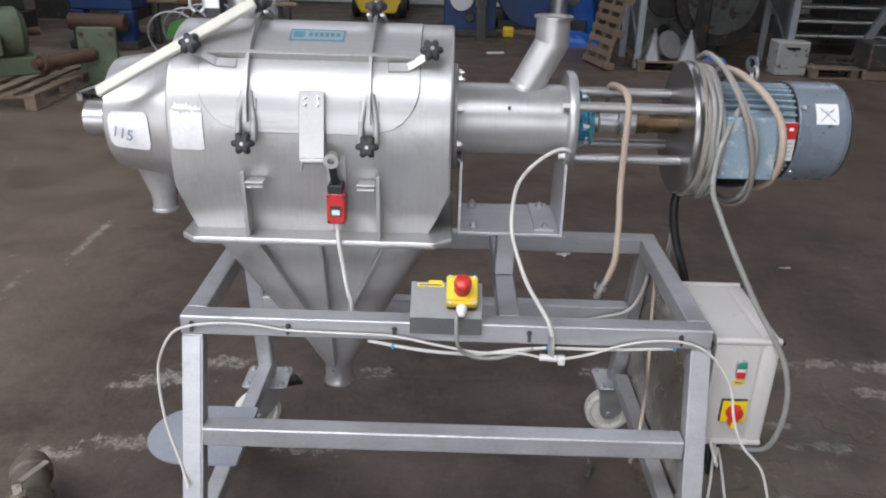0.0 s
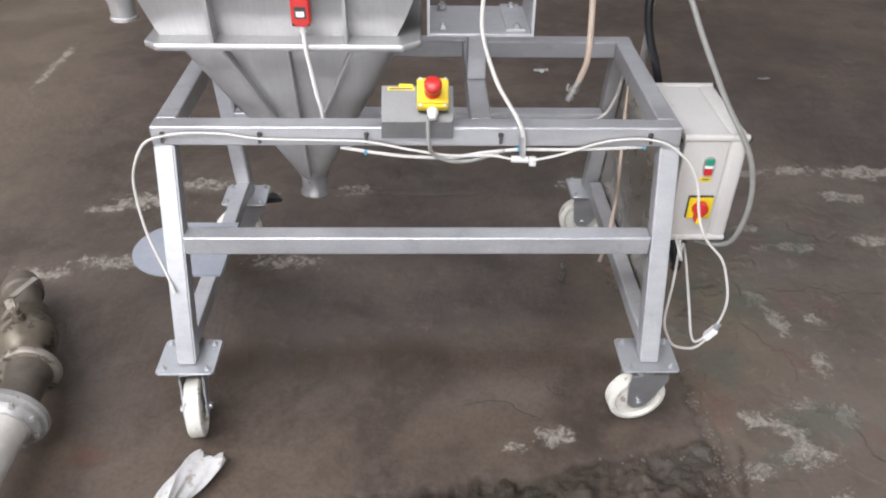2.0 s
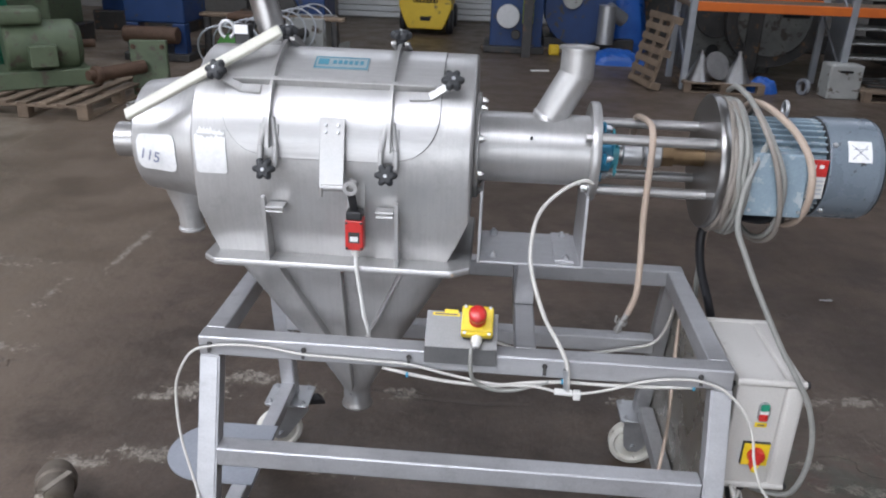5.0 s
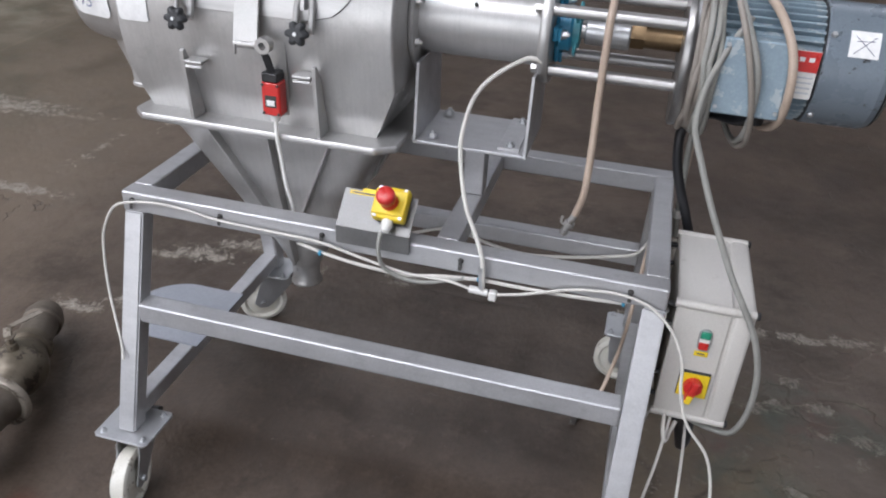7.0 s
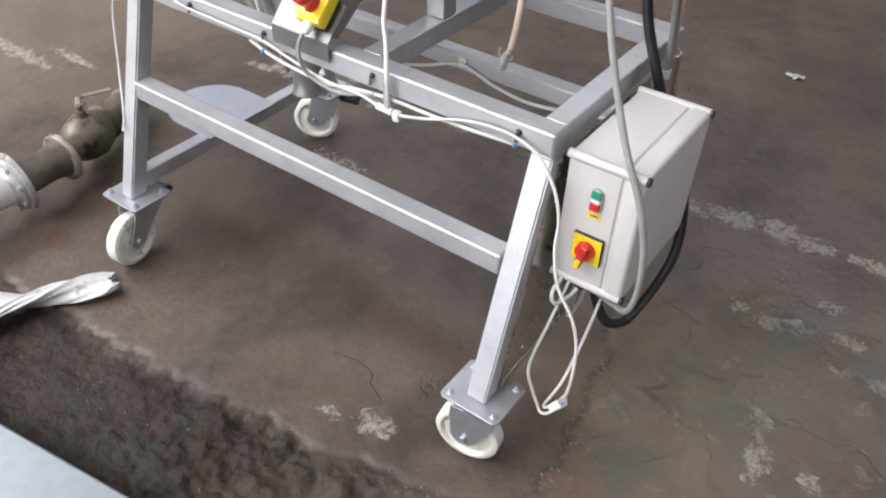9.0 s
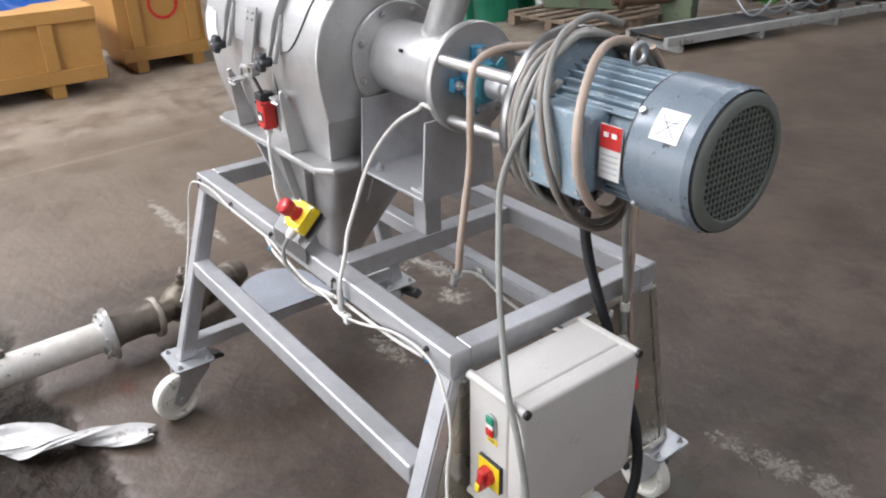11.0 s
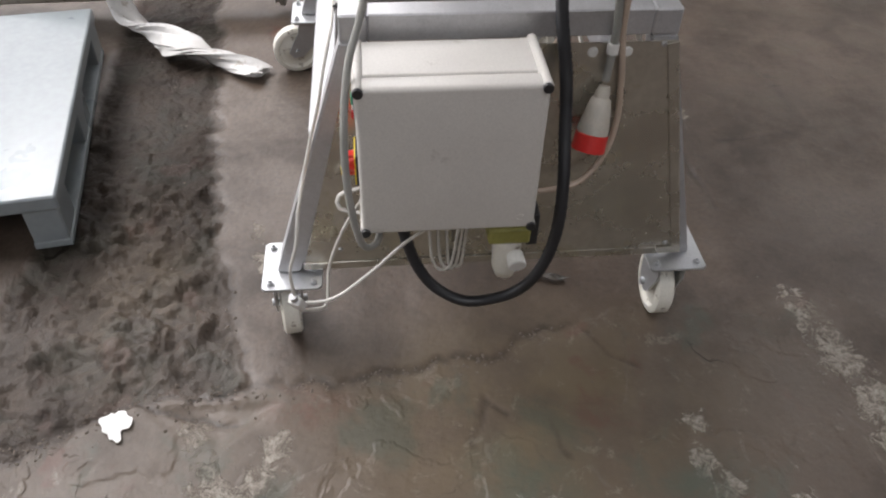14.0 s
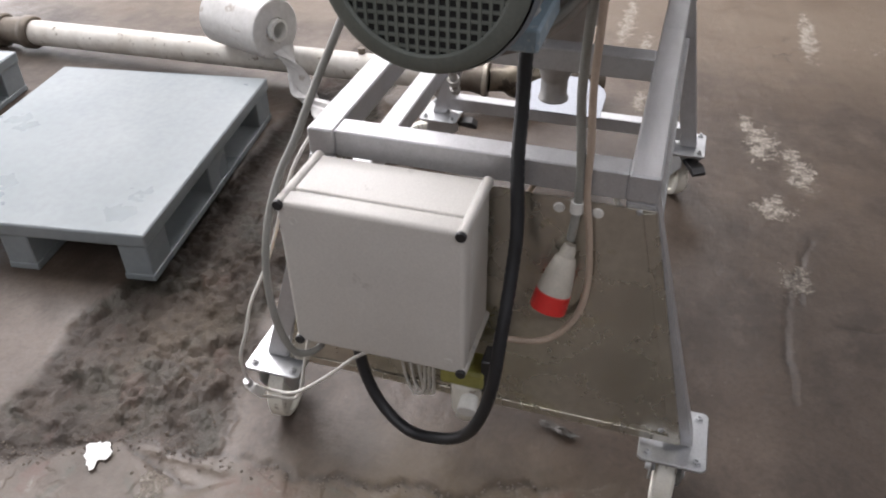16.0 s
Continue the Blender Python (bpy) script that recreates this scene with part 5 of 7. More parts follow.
# start and stop button
FY = BY0 + 0.004
_o = [(1.341 + 0.0135 * math.cos(a), 0.684 + (0.0125 if math.sin(a) > 0 else -0.0125) + 0.0135 * math.sin(a)) for a in np.linspace(0, 2 * math.pi, 32, endpoint=False)]
pb = part("push_button", prism(_o, "y", FY - 0.006, FY + 0.001, 0.001), ZINC, cb, "green and red start stop push button")
part("green_cap", box(1.331, 1.351, FY - 0.010, FY - 0.005, 0.689, 0.7065, 0.002), GREEN, pb)
part("white_lens", box(1.331, 1.351, FY - 0.009, FY - 0.005, 0.680, 0.6885, 0.001), WHITE, pb)
part("red_cap", box(1.331, 1.351, FY - 0.010, FY - 0.005, 0.6615, 0.6795, 0.002), RED, pb)
part("yellow_tag", box(1.327, 1.355, FY - 0.0012, FY + 0.001, 0.640, 0.652, 0), YELLOW, cb)
part("print_bar", box(1.333, 1.349, FY - 0.0018, FY - 0.001, 0.6445, 0.6475, 0), INK, cb)
iso = part("isolator", box(1.309, 1.373, FY - 0.008, FY + 0.001, 0.535, 0.599, 0.0015), BLACKP, cb, "yellow and red rotary isolator")
part("isolator_plate", box(1.3105, 1.3715, FY - 0.010, FY - 0.0078, 0.5365, 0.5975, 0.0005, 1), YELLOW, iso)
part("rotary_knob", join(cyl((1.341, FY - 0.010, 0.567), (1.341, FY - 0.022, 0.567), 0.0205, 0.019, 32), moved(box(-0.008, 0.008, -0.034, -0.010, -0.032, 0.022, 0.003), Matrix.Translation((1.341, FY, 0.567)) @ pose(0, 0, 0, 0, 12, 0))), RED, iso)
part("handle_tip", moved(box(-0.0065, 0.0065, -0.036, -0.02, -0.034, -0.012, 0.002), Matrix.Translation((1.341, FY, 0.567)) @ pose(0, 0, 0, 0, 12, 0)), YELLOW, iso)
# glands under the box
for y in (0.10, 0.13, 0.16):
    part("cable_gland", cyl((1.34, y, BZ0 - 0.016), (1.34, y, BZ0 + 0.006), 0.008, 0.010, 10), WHITE, cb)
part("cable_gland", cyl((1.33, 0.055, BZ0 - 0.022), (1.33, 0.055, BZ0 + 0.006), 0.016, 0.018, 12), BLACKP, cb)

# ---- air filter regulator under the box ----
fr = thing("air_filter", (1.31, 0.30, 0.36), "yellow-bodied air filter with clear bowl under the control box", "air filter")
FILTER_AT = Matrix.Translation((0.012, 0.0, -0.028))
part("head", moved(join(box(1.285, 1.345, 0.268, 0.352, 0.385, 0.425, 0.006), cyl((1.315, 0.20, 0.43), (1.315, 0.268, 0.425), 0.006), hexnut((1.315, 0.245, 0.427), "y", 0.012, 0.012), cyl((1.315, 0.312, 0.425), (1.315, 0.312, 0.462), 0.014, n=20)), FILTER_AT), FILTERYELLOW, fr, "yellow-green filter head")
part("valve_block", moved(box(1.292, 1.338, 0.345, 0.368, 0.375, 0.455, 0.003), FILTER_AT), BLACKP, fr)
part("bowl", moved(lathe([(0, 0.026), (0.01, 0.030), (0.085, 0.028), (0.108, 0.020), (0.113, 0.006)], 28, Matrix.Translation((1.313, 0.312, 0.385)) @ pose(0, 0, 0, 0, 90, 0)), FILTER_AT), NYLON, fr, "cloudy white plastic bowl")
part("gauge", moved(join(cyl((1.335, 0.325, 0.352), (1.366, 0.327, 0.343), 0.017, 0.019, 28, 0.002)), FILTER_AT), WHITE, fr)

# ---- emergency stop station ----
es = thing("emergency_stop", (0.61, 0.0, 0.80), "yellow emergency stop box with red mushroom button", "emergency stop")
bent = join(box(0.528, 0.695, -0.0065, -0.0035, 0.768, 0.8105, 0.0006, 1), bar((0.6115, -0.0050, 0.8095), (0.6115, 0.0570, 0.8720), 0.167, 0.003, (0, -0.7, 0.7), 0.0006, 1))
part("bent_plate", bent, PLATESTEEL, es, "bent polished stainless mounting plate")
em = Matrix.Translation((0.647, 0.035, 0.8515)) @ pose(0, 0, 0, math.degrees(math.atan2(0.062, 0.063)), 0, 0)
ye = part("yellow_box", moved(join(box(-0.036, 0.036, -0.036, 0.036, 0.010, 0.038, 0.006, 3), box(-0.036, 0.036, -0.028, 0.028, 0.036, 0.043, 0.003)), em), YELLOW, es, "yellow plastic button housing")
part("base", moved(box(-0.033, 0.033, -0.034, 0.034, 0.0005, 0.011, 0.001, 1), em), BLACKP, es)
part("mushroom", moved(lathe([(0.042, 0.019), (0.045, 0.019), (0.050, 0.0145), (0.062, 0.0145), (0.065, 0.0185), (0.076, 0.0200), (0.086, 0.0200), (0.091, 0.0175), (0.093, 0.012), (0.0935, 0.001)], 36, pose(0, 0, 0, 0, -90, 0)), em), RED, es, "red mushroom push button")
for sx in (-1, 1):
    for sy in (-1, 1):
        part("screw", moved(cyl((sx * 0.028, sy * 0.031, 0.0375), (sx * 0.028, sy * 0.031, 0.0395), 0.004, n=10), em), ZINC, ye)
part("gland", moved(join(cyl((0, -0.050, 0.024), (0, -0.034, 0.024), 0.013, 0.013, 8), cyl((0, -0.060, 0.024), (0, -0.050, 0.024), 0.008, 0.011, 14)), em), WHITE, es)
part("warning_tape", moved(join(box(-0.105, -0.042, 0.018, 0.026, 0.0008, 0.0016, 0), box(-0.078, -0.046, 0.026, 0.034, 0.0008, 0.0016, 0)), em), YELLOW, es, "strip of yellow label tape")
part("print_bar", moved(box(-0.100, -0.047, 0.0205, 0.0235, 0.0014, 0.0021, 0), em), INK, es)
es.matrix_basis = Matrix.Translation((0.011, -0.003, 0.008)) @ es.matrix_basis

# ---- cream bar lying across the drum ----
solo("plastic_bar", bar((-0.176, 0.138, 1.287), (0.172, 0.222, 1.482), 0.030, 0.012, (0, -0.6, 0.8), 0.003), CREAM, "cream plastic bar leaning across the drum", "bar")

# ---- cables and hoses ----
solo("switch_cable", hose([(0.363, 0.090, 0.996), (0.366, 0.084, 0.96), (0.375, 0.082, 0.90), (0.384, 0.080, 0.84), (0.392, 0.085, 0.80), (0.398, 0.09, 0.74)], 0.0048), WHITE, "white cable hanging from the red switch", "cable")
solo("front_cable", hose([(0.02, -0.125, 0.40), (0.003, -0.10, 0.436), (-0.043, -0.052, 0.54), (-0.057, -0.026, 0.645), (-0.047, -0.020, 0.705), (-0.015, -0.015, 0.762), (0.028, -0.011, 0.780), (0.10, -0.010, 0.789), (0.18, -0.009, 0.785), (0.254, -0.009, 0.774), (0.40, -0.009, 0.770), (0.503, -0.010, 0.767), (0.60, -0.014, 0.750), (0.70, -0.017, 0.735), (0.80, -0.017, 0.735), (0.875, -0.02, 0.724), (0.95, -0.017, 0.735), (1.05, -0.011, 0.765), (1.12, -0.010, 0.776), (1.175, -0.010, 0.774), (1.222, -0.014, 0.760), (1.258, -0.024, 0.734), (1.284, -0.033, 0.70), (1.302, -0.044, 0.655), (1.31, -0.06, 0.60), (1.335, -0.078, 0.537), (1.382, -0.092, 0.485), (1.404, -0.100, 0.43), (1.414, -0.117, 0.37), (1.410, -0.118, 0.31), (1.400, -0.117, 0.282)], 0.0033), CABLE, "white cable clipped along the stand rail", "cable")
solo("second_cable", hose([(0.44, 0.01, 0.742), (0.52, -0.008, 0.738), (0.60, -0.012, 0.730), (0.70, -0.014, 0.728), (0.78, -0.011, 0.740), (0.86, -0.006, 0.746)], 0.0042), CABLE, "short white cable under the stand rail", "cable")
solo("third_cable", hose([(0.86, -0.008, 0.748), (0.97, -0.005, 0.745), (1.08, -0.004, 0.748), (1.17, 0.01, 0.745)], 0.004), CABLE, "white cable under the stand rail", "cable")
solo("stop_cable", hose([(0.647, -0.022, 0.828), (0.647, -0.038, 0.808), (0.650, -0.040, 0.775), (0.66, -0.03, 0.745), (0.70, -0.02, 0.722), (0.75, -0.017, 0.722), (0.80, -0.012, 0.736), (0.83, -0.008, 0.744)], 0.0048), GREYCABLE, "grey cable from the emergency stop", "cable")
solo("tube_cable", hose([(0.912, 0.222, 1.158), (0.890, 0.215, 1.166), (0.854, 0.225, 1.145), (0.812, 0.205, 1.115), (0.785, 0.184, 1.079), (0.774, 0.151, 1.033), (0.774, 0.123, 0.986), (0.788, 0.09, 0.936), (0.812, 0.048, 0.883), (0.838, 0.022, 0.846), (0.860, -0.004, 0.815), (0.871, -0.018, 0.782), (0.874, -0.020, 0.730)], 0.0050), CABLE, "pale hose from the bearing flange to the rail", "hose")
for x, y, z in ((0.50, -0.0075, 0.738), (0.862, -0.006, 0.747), (1.165, 0.008, 0.745)):
    solo("cable_tie", cyl((x - 0.003, y, z), (x + 0.003, y, z), 0.0065, n=10), BLUE, "small blue tie on a white cable", "cable tie", group="cable ties")
con = thing("connector", (0.873, -0.018, 0.727), "white cable connector with a metal sleeve", "connector")
part("sleeve", cyl((0.868, -0.016, 0.785), (0.872, -0.018, 0.735), 0.0075), ZINC, con)
part("tee", join(cyl((0.845, -0.018, 0.727), (0.885, -0.018, 0.725), 0.008), box(0.888, 0.905, -0.026, -0.010, 0.710, 0.732, 0.003)), WHITE, con)
# tan hose over the rods
th = thing("tan_hose", (1.0, 0.15, 0.78), "tan rubber hose hanging over the spacer rods", "hose")
part("hose", hose([(1.03, 0.44, 1.22), (1.03, 0.425, 1.275), (1.035, 0.35, 1.292), (1.04, 0.27, 1.292), (1.04, 0.228, 1.262), (1.04, 0.222, 1.17), (1.041, 0.22, 1.077), (1.044, 0.202, 0.98), (1.043, 0.19, 0.893), (1.030, 0.196, 0.832)], 0.0082), TAN, th)
part("end_fitting", join(cyl((1.031, 0.196, 0.835), (1.008, 0.198, 0.778), 0.0075), cyl((1.022, 0.197, 0.812), (1.018, 0.197, 0.802), 0.012), cyl((1.013, 0.197, 0.79), (1.010, 0.197, 0.783), 0.010), hose([(1.014, 0.197, 0.80), (1.002, 0.194, 0.81), (1.004, 0.194, 0.825)], 0.003, 6)), PIPEZINC, th)


def coil(x, ry, rz, r, n, label, name, material, y=AY, z=AZ, tilt=0.0, w=0.018, seed=1):
    rnd = random.Random(seed)
    pts = []
    for i in range(int(n * 20) + 1):
        a = 2 * math.pi * i / 20 + 0.8
        k = 1 + 0.035 * rnd.uniform(-1, 1)
        pts.append((x + w * (i / 20 - n / 2) + tilt * math.sin(a) + 0.004 * rnd.uniform(-1, 1), y + ry * k * math.cos(a), z - 0.012 + rz * k * math.sin(a)))
    return solo(name, hose(pts, r, 9, 0.02), material, label, "cable")


def loop(name, stations, r, material, label):
    """A loop round the motor's axis; stations of (x, degrees up from the front, distance from the axis)."""
    pts = [(x, AY - d * math.cos(radians(a)), AZ + d * math.sin(radians(a))) for x, a, d in stations]
    return solo(name, hose(pts, r, 9, 0.015), material, label, "cable")


coil(1.222, 0.157, 0.157, 0.0072, 3.0, "soiled grey-brown hose coiled round the motor flange", "coiled_hose", BROWNHOSE, tilt=0.002, w=0.008, seed=5, z=AZ - 0.004)
coil(1.244, 0.161, 0.162, 0.0062, 3.0, "grey cable coiled round the motor flange", "coiled_cable", GREYCABLE, tilt=-0.004, w=0.010, seed=3, z=AZ - 0.006)
loop("looped_cable", [(1.245, 120, 0.174), (1.242, 92, 0.174), (1.258, 60, 0.174), (1.295, 28, 0.172), (1.328, 0, 0.170), (1.338, -30, 0.172), (1.336, -60, 0.184), (1.325, -90, 0.190), (1.300, -125, 0.180), (1.275, -165, 0.166)], 0.0065, GREYCABLE, "grey cable looped from flange to motor body")
loop("looped_cable", [(1.252, 75, 0.174), (1.268, 45, 0.176), (1.300, 15, 0.176), (1.332, -22, 0.182), (1.345, -55, 0.194), (1.332, -90, 0.202), (1.300, -125, 0.190), (1.266, -165, 0.172)], 0.0062, BROWNHOSE, "soiled hose hanging in a loose loop below the motor")
loop("looped_hose", [(1.285, 165, 0.140), (1.292, 120, 0.139), (1.300, 90, 0.138), (1.325, 62, 0.142), (1.358, 35, 0.156), (1.382, 12, 0.170), (1.392, -14, 0.172), (1.390, -42, 0.165), (1.365, -75, 0.150), (1.32, -110, 0.145), (1.285, -150, 0.142)], 0.0085, TAN, "tan hose looped round the motor body")
# grey cable from the coil down past the control box
solo("motor_cable", hose([(1.300, 0.205, 1.30), (1.262, 0.175, 1.23), (1.240, 0.150, 1.165), (1.236, 0.130, 1.10), (1.257, 0.110, 1.044), (1.286, 0.085, 0.979), (1.317, 0.062, 0.917), (1.358, 0.037, 0.84), (1.39, 0.018, 0.79), (1.43, 0.007, 0.72), (1.456, 0.004, 0.632), (1.462, 0.011, 0.534), (1.447, 0.026, 0.455), (1.41, 0.05, 0.432), (1.36, 0.055, 0.442)], 0.0066, ribs=0.03), GREYCABLE, "grey armoured cable from motor to control box", "cable")
# black conduit
solo("black_conduit", hose([(1.345, 0.22, 1.10), (1.325, 0.27, 1.075), (1.27, 0.345, 1.055), (1.232, 0.372, 1.01), (1.229, 0.372, 0.954), (1.243, 0.374, 0.886), (1.275, 0.378, 0.80), (1.31, 0.390, 0.705), (1.349, 0.391, 0.617), (1.395, 0.389, 0.532), (1.418, 0.383, 0.441), (1.424, 0.362, 0.355), (1.412, 0.327, 0.285), (1.40, 0.275, 0.248), (1.392, 0.215, 0.240), (1.373, 0.158, 0.268), (1.360, 0.122, 0.325), (1.345, 0.10, 0.40), (1.34, 0.09, 0.462)], 0.0115, 12, 0.007, 0.035), RUBBER, "black corrugated conduit looping under the control box", "conduit")
# white cables under the box
solo("white_cable", hose([(1.396, -0.115, 0.266), (1.372, -0.116, 0.235), (1.360, -0.105, 0.222), (1.362, -0.07, 0.226), (1.366, -0.03, 0.248), (1.366, 0.04, 0.315), (1.362, 0.10, 0.378), (1.352, 0.15, 0.412), (1.34, 0.18, 0.45)], 0.0036), CABLE, "white cable below the control box", "cable")
solo("white_cable", hose([(1.399, -0.117, 0.264), (1.382, -0.114, 0.225), (1.36, -0.11, 0.20), (1.327, -0.07, 0.172), (1.306, -0.062, 0.20), (1.289, -0.055, 0.255), (1.303, -0.02, 0.365), (1.315, 0.03, 0.468)], 0.0036), CABLE, "white cable hanging in a loop beside the leg", "cable")
cn = thing("cable_joint", (1.385, -0.125, 0.27), "white inline cable joint hanging near the foot plate", "connector")
part("body", bar((1.386, -0.112, 0.242), (1.404, -0.120, 0.278), 0.026, 0.018, (0, 0, 1), 0.003), WHITE, cn)
part("clamp", cyl((1.402, -0.119, 0.276), (1.408, -0.121, 0.294), 0.008, n=12), ZINC, cn)
for k, dy in enumerate((0.0, 0.018, 0.036)):
    solo("loop_cable", hose([(1.305, 0.150 + dy, 0.455), (1.275, 0.157 + dy, 0.33), (1.262, 0.165 + dy, 0.235 - 0.006 * k), (1.264, 0.182 + dy * 0.8, 0.204 + 0.006 * k), (1.270, 0.204 + dy * 0.6, 0.222), (1.285, 0.214 + dy * 0.5, 0.32), (1.305, 0.220 + dy * 0.5, 0.455)], 0.0034), CABLE, "white cable loop hanging under the control box", "cable", group="cable loops")
solo("loop_cable", hose([(1.30, 0.02, 0.47), (1.30, -0.02, 0.455), (1.31, -0.02, 0.43), (1.32, 0.02, 0.425), (1.33, 0.04, 0.44)], 0.0045), CABLE, "small white cable loop under the control box", "cable")
# plug on its cable
pg = thing("power_plug", (1.31, 0.44, 0.56), "white and red five-pin power plug hanging on its cable", "plug")
pm = along((1.276, 0.472, 0.655), (1.312, 0.450, 0.545))
PLUGBEIGE = mat("soiled_beige_plastic", (0.42, 0.39, 0.335), (0.52, 0.485, 0.42), (0.4, 0.55), 0, 30, 200, 0.03)
part("shell", moved(lathe([(-0.01, 0.010), (0.0, 0.013), (0.012, 0.014), (0.014, 0.018), (0.03, 0.022), (0.05, 0.026), (0.078, 0.030), (0.080, 0.027)], 28), pm), PLUGBEIGE, pg)
part("collar", moved(lathe([(0.078, 0.028), (0.080, 0.031), (0.112, 0.032), (0.113, 0.027), (0.09, 0.026)], 28), pm), RED, pg, "red plug collar")
part("earth_slot", moved(cyl((0.091, 0, 0), (0.095, 0, 0), 0.025), pm), DARK, pg)
solo("plug_cable", hose([(1.315, 0.40, 1.325), (1.31, 0.448, 1.27), (1.298, 0.468, 1.19), (1.280, 0.470, 1.10), (1.264, 0.466, 1.02), (1.260, 0.465, 0.93), (1.264, 0.472, 0.853), (1.268, 0.478, 0.785), (1.270, 0.477, 0.72), (1.274, 0.473, 0.675)], 0.0075), GREYCABLE, "grey cable leading to the power plug", "cable")
part("cable_tie", cyl((1.269, 0.4775, 0.748), (1.2695, 0.477, 0.728), 0.011, n=12), WHITE, pg)
solo("tan_hose_tail", hose([(1.325, 0.41, 1.33), (1.32, 0.458, 1.27), (1.305, 0.480, 1.18), (1.285, 0.484, 1.08), (1.270, 0.482, 0.95), (1.268, 0.488, 0.85), (1.267, 0.490, 0.771), (1.269, 0.503, 0.679), (1.272, 0.510, 0.586), (1.275, 0.497, 0.510), (1.285, 0.455, 0.455), (1.29, 0.40, 0.44), (1.29, 0.355, 0.44)], 0.0062), TAN, "tan hose from the motor to the air filter", "hose")
# cable inside the stand along the far lower rail
solo("inner_cable", hose([(0.30, 0.59, 0.425), (0.38, 0.566, 0.447), (0.46, 0.562, 0.468), (0.55, 0.560, 0.496), (0.61, 0.559, 0.520), (0.664, 0.559, 0.534), (0.72, 0.558, 0.522), (0.781, 0.557, 0.505), (0.891, 0.555, 0.494), (1.02, 0.555, 0.511), (1.12, 0.553, 0.535), (1.19, 0.55, 0.56), (1.22, 0.55, 0.61), (1.235, 0.55, 0.68), (1.225, 0.53, 0.755)], 0.0048), CABLE, "white cable clipped along the back rail of the stand", "cable")
part("cable_clip", join(box(0.652, 0.676, 0.5625, 0.568, 0.536, 0.553, 0.001, 1), box(0.660, 0.668, 0.552, 0.566, 0.527, 0.541, 0.001, 1)), CREAM, stand, "cream cable tie mount")
solo("inner_hose", hose([(1.215, 0.40, 0.74), (1.205, 0.34, 0.62), (1.19, 0.25, 0.48), (1.16, 0.16, 0.38), (1.13, 0.10, 0.335)], 0.005), TAN, "thin tan hose inside the stand", "hose")

# ---- things on the floor round the machine ----
def plastic_pallet(base, turn, ln, wd, label):
    """A grey plastic pallet; x runs along its length, its corner lies at the origin."""
    e = thing("plastic_pallet", (0, 0, 0), label, "pallet", group="plastic pallets")
    m = Matrix.Translation(base) @ pose(0, 0, 0, 0, 0, turn)
    part("deck", moved(box(0, ln, 0, wd, 0.124, 0.168, 0.006), m), PALLETGREY, e)
    for y in (0.0, wd / 2 - 0.05, wd - 0.10):
        part("runner", moved(box(0.004, ln - 0.004, y + 0.003, y + 0.097, 0.0, 0.022, 0.003), m), PALLETGREY, e)
        for x in (0.0, ln / 2 - 0.075, ln - 0.13):
            part("foot", moved(box(x + 0.006, x + (0.15 if 0 < x < ln / 2 else 0.124), y + 0.006, y + 0.094, 0.020, 0.126, 0.004), m), PALLETGREY, e)
    e.matrix_basis = Matrix.Translation(m.translation)
    for c in e.children:
        c.matrix_parent_inverse = W(e).inverted()
    return e


plastic_pallet((0.907, -0.743, 0), 188.2, 1.03, 0.84, "grey-blue plastic pallet lying beside the machine")
plastic_pallet((0.83, -1.885, 0), 188.2, 0.9, 0.8, "grey plastic pallet at the end of the white pipe")


def film_roll():
    e = thing("film_roll", (-0.37, -1.0, 0.12), "roll of white plastic film lying on the white pipe", "film roll")
    m = along((-0.302, -0.930, 0.284), (-0.400, -1.225, 0.284))
    part("film", moved(lathe([(0.004, 0.045), (0.0, 0.050), (0.0, 0.114), (0.004, 0.118), (0.31, 0.118), (0.314, 0.114), (0.314, 0.045)], 64, None, False), m), FILM, e)
    part("core", moved(lathe([(-0.022, 0.033), (-0.022, 0.0435), (0.33, 0.0435), (0.33, 0.033), (-0.022, 0.033)], 40, None, False), m), WHITE, e)


film_roll()


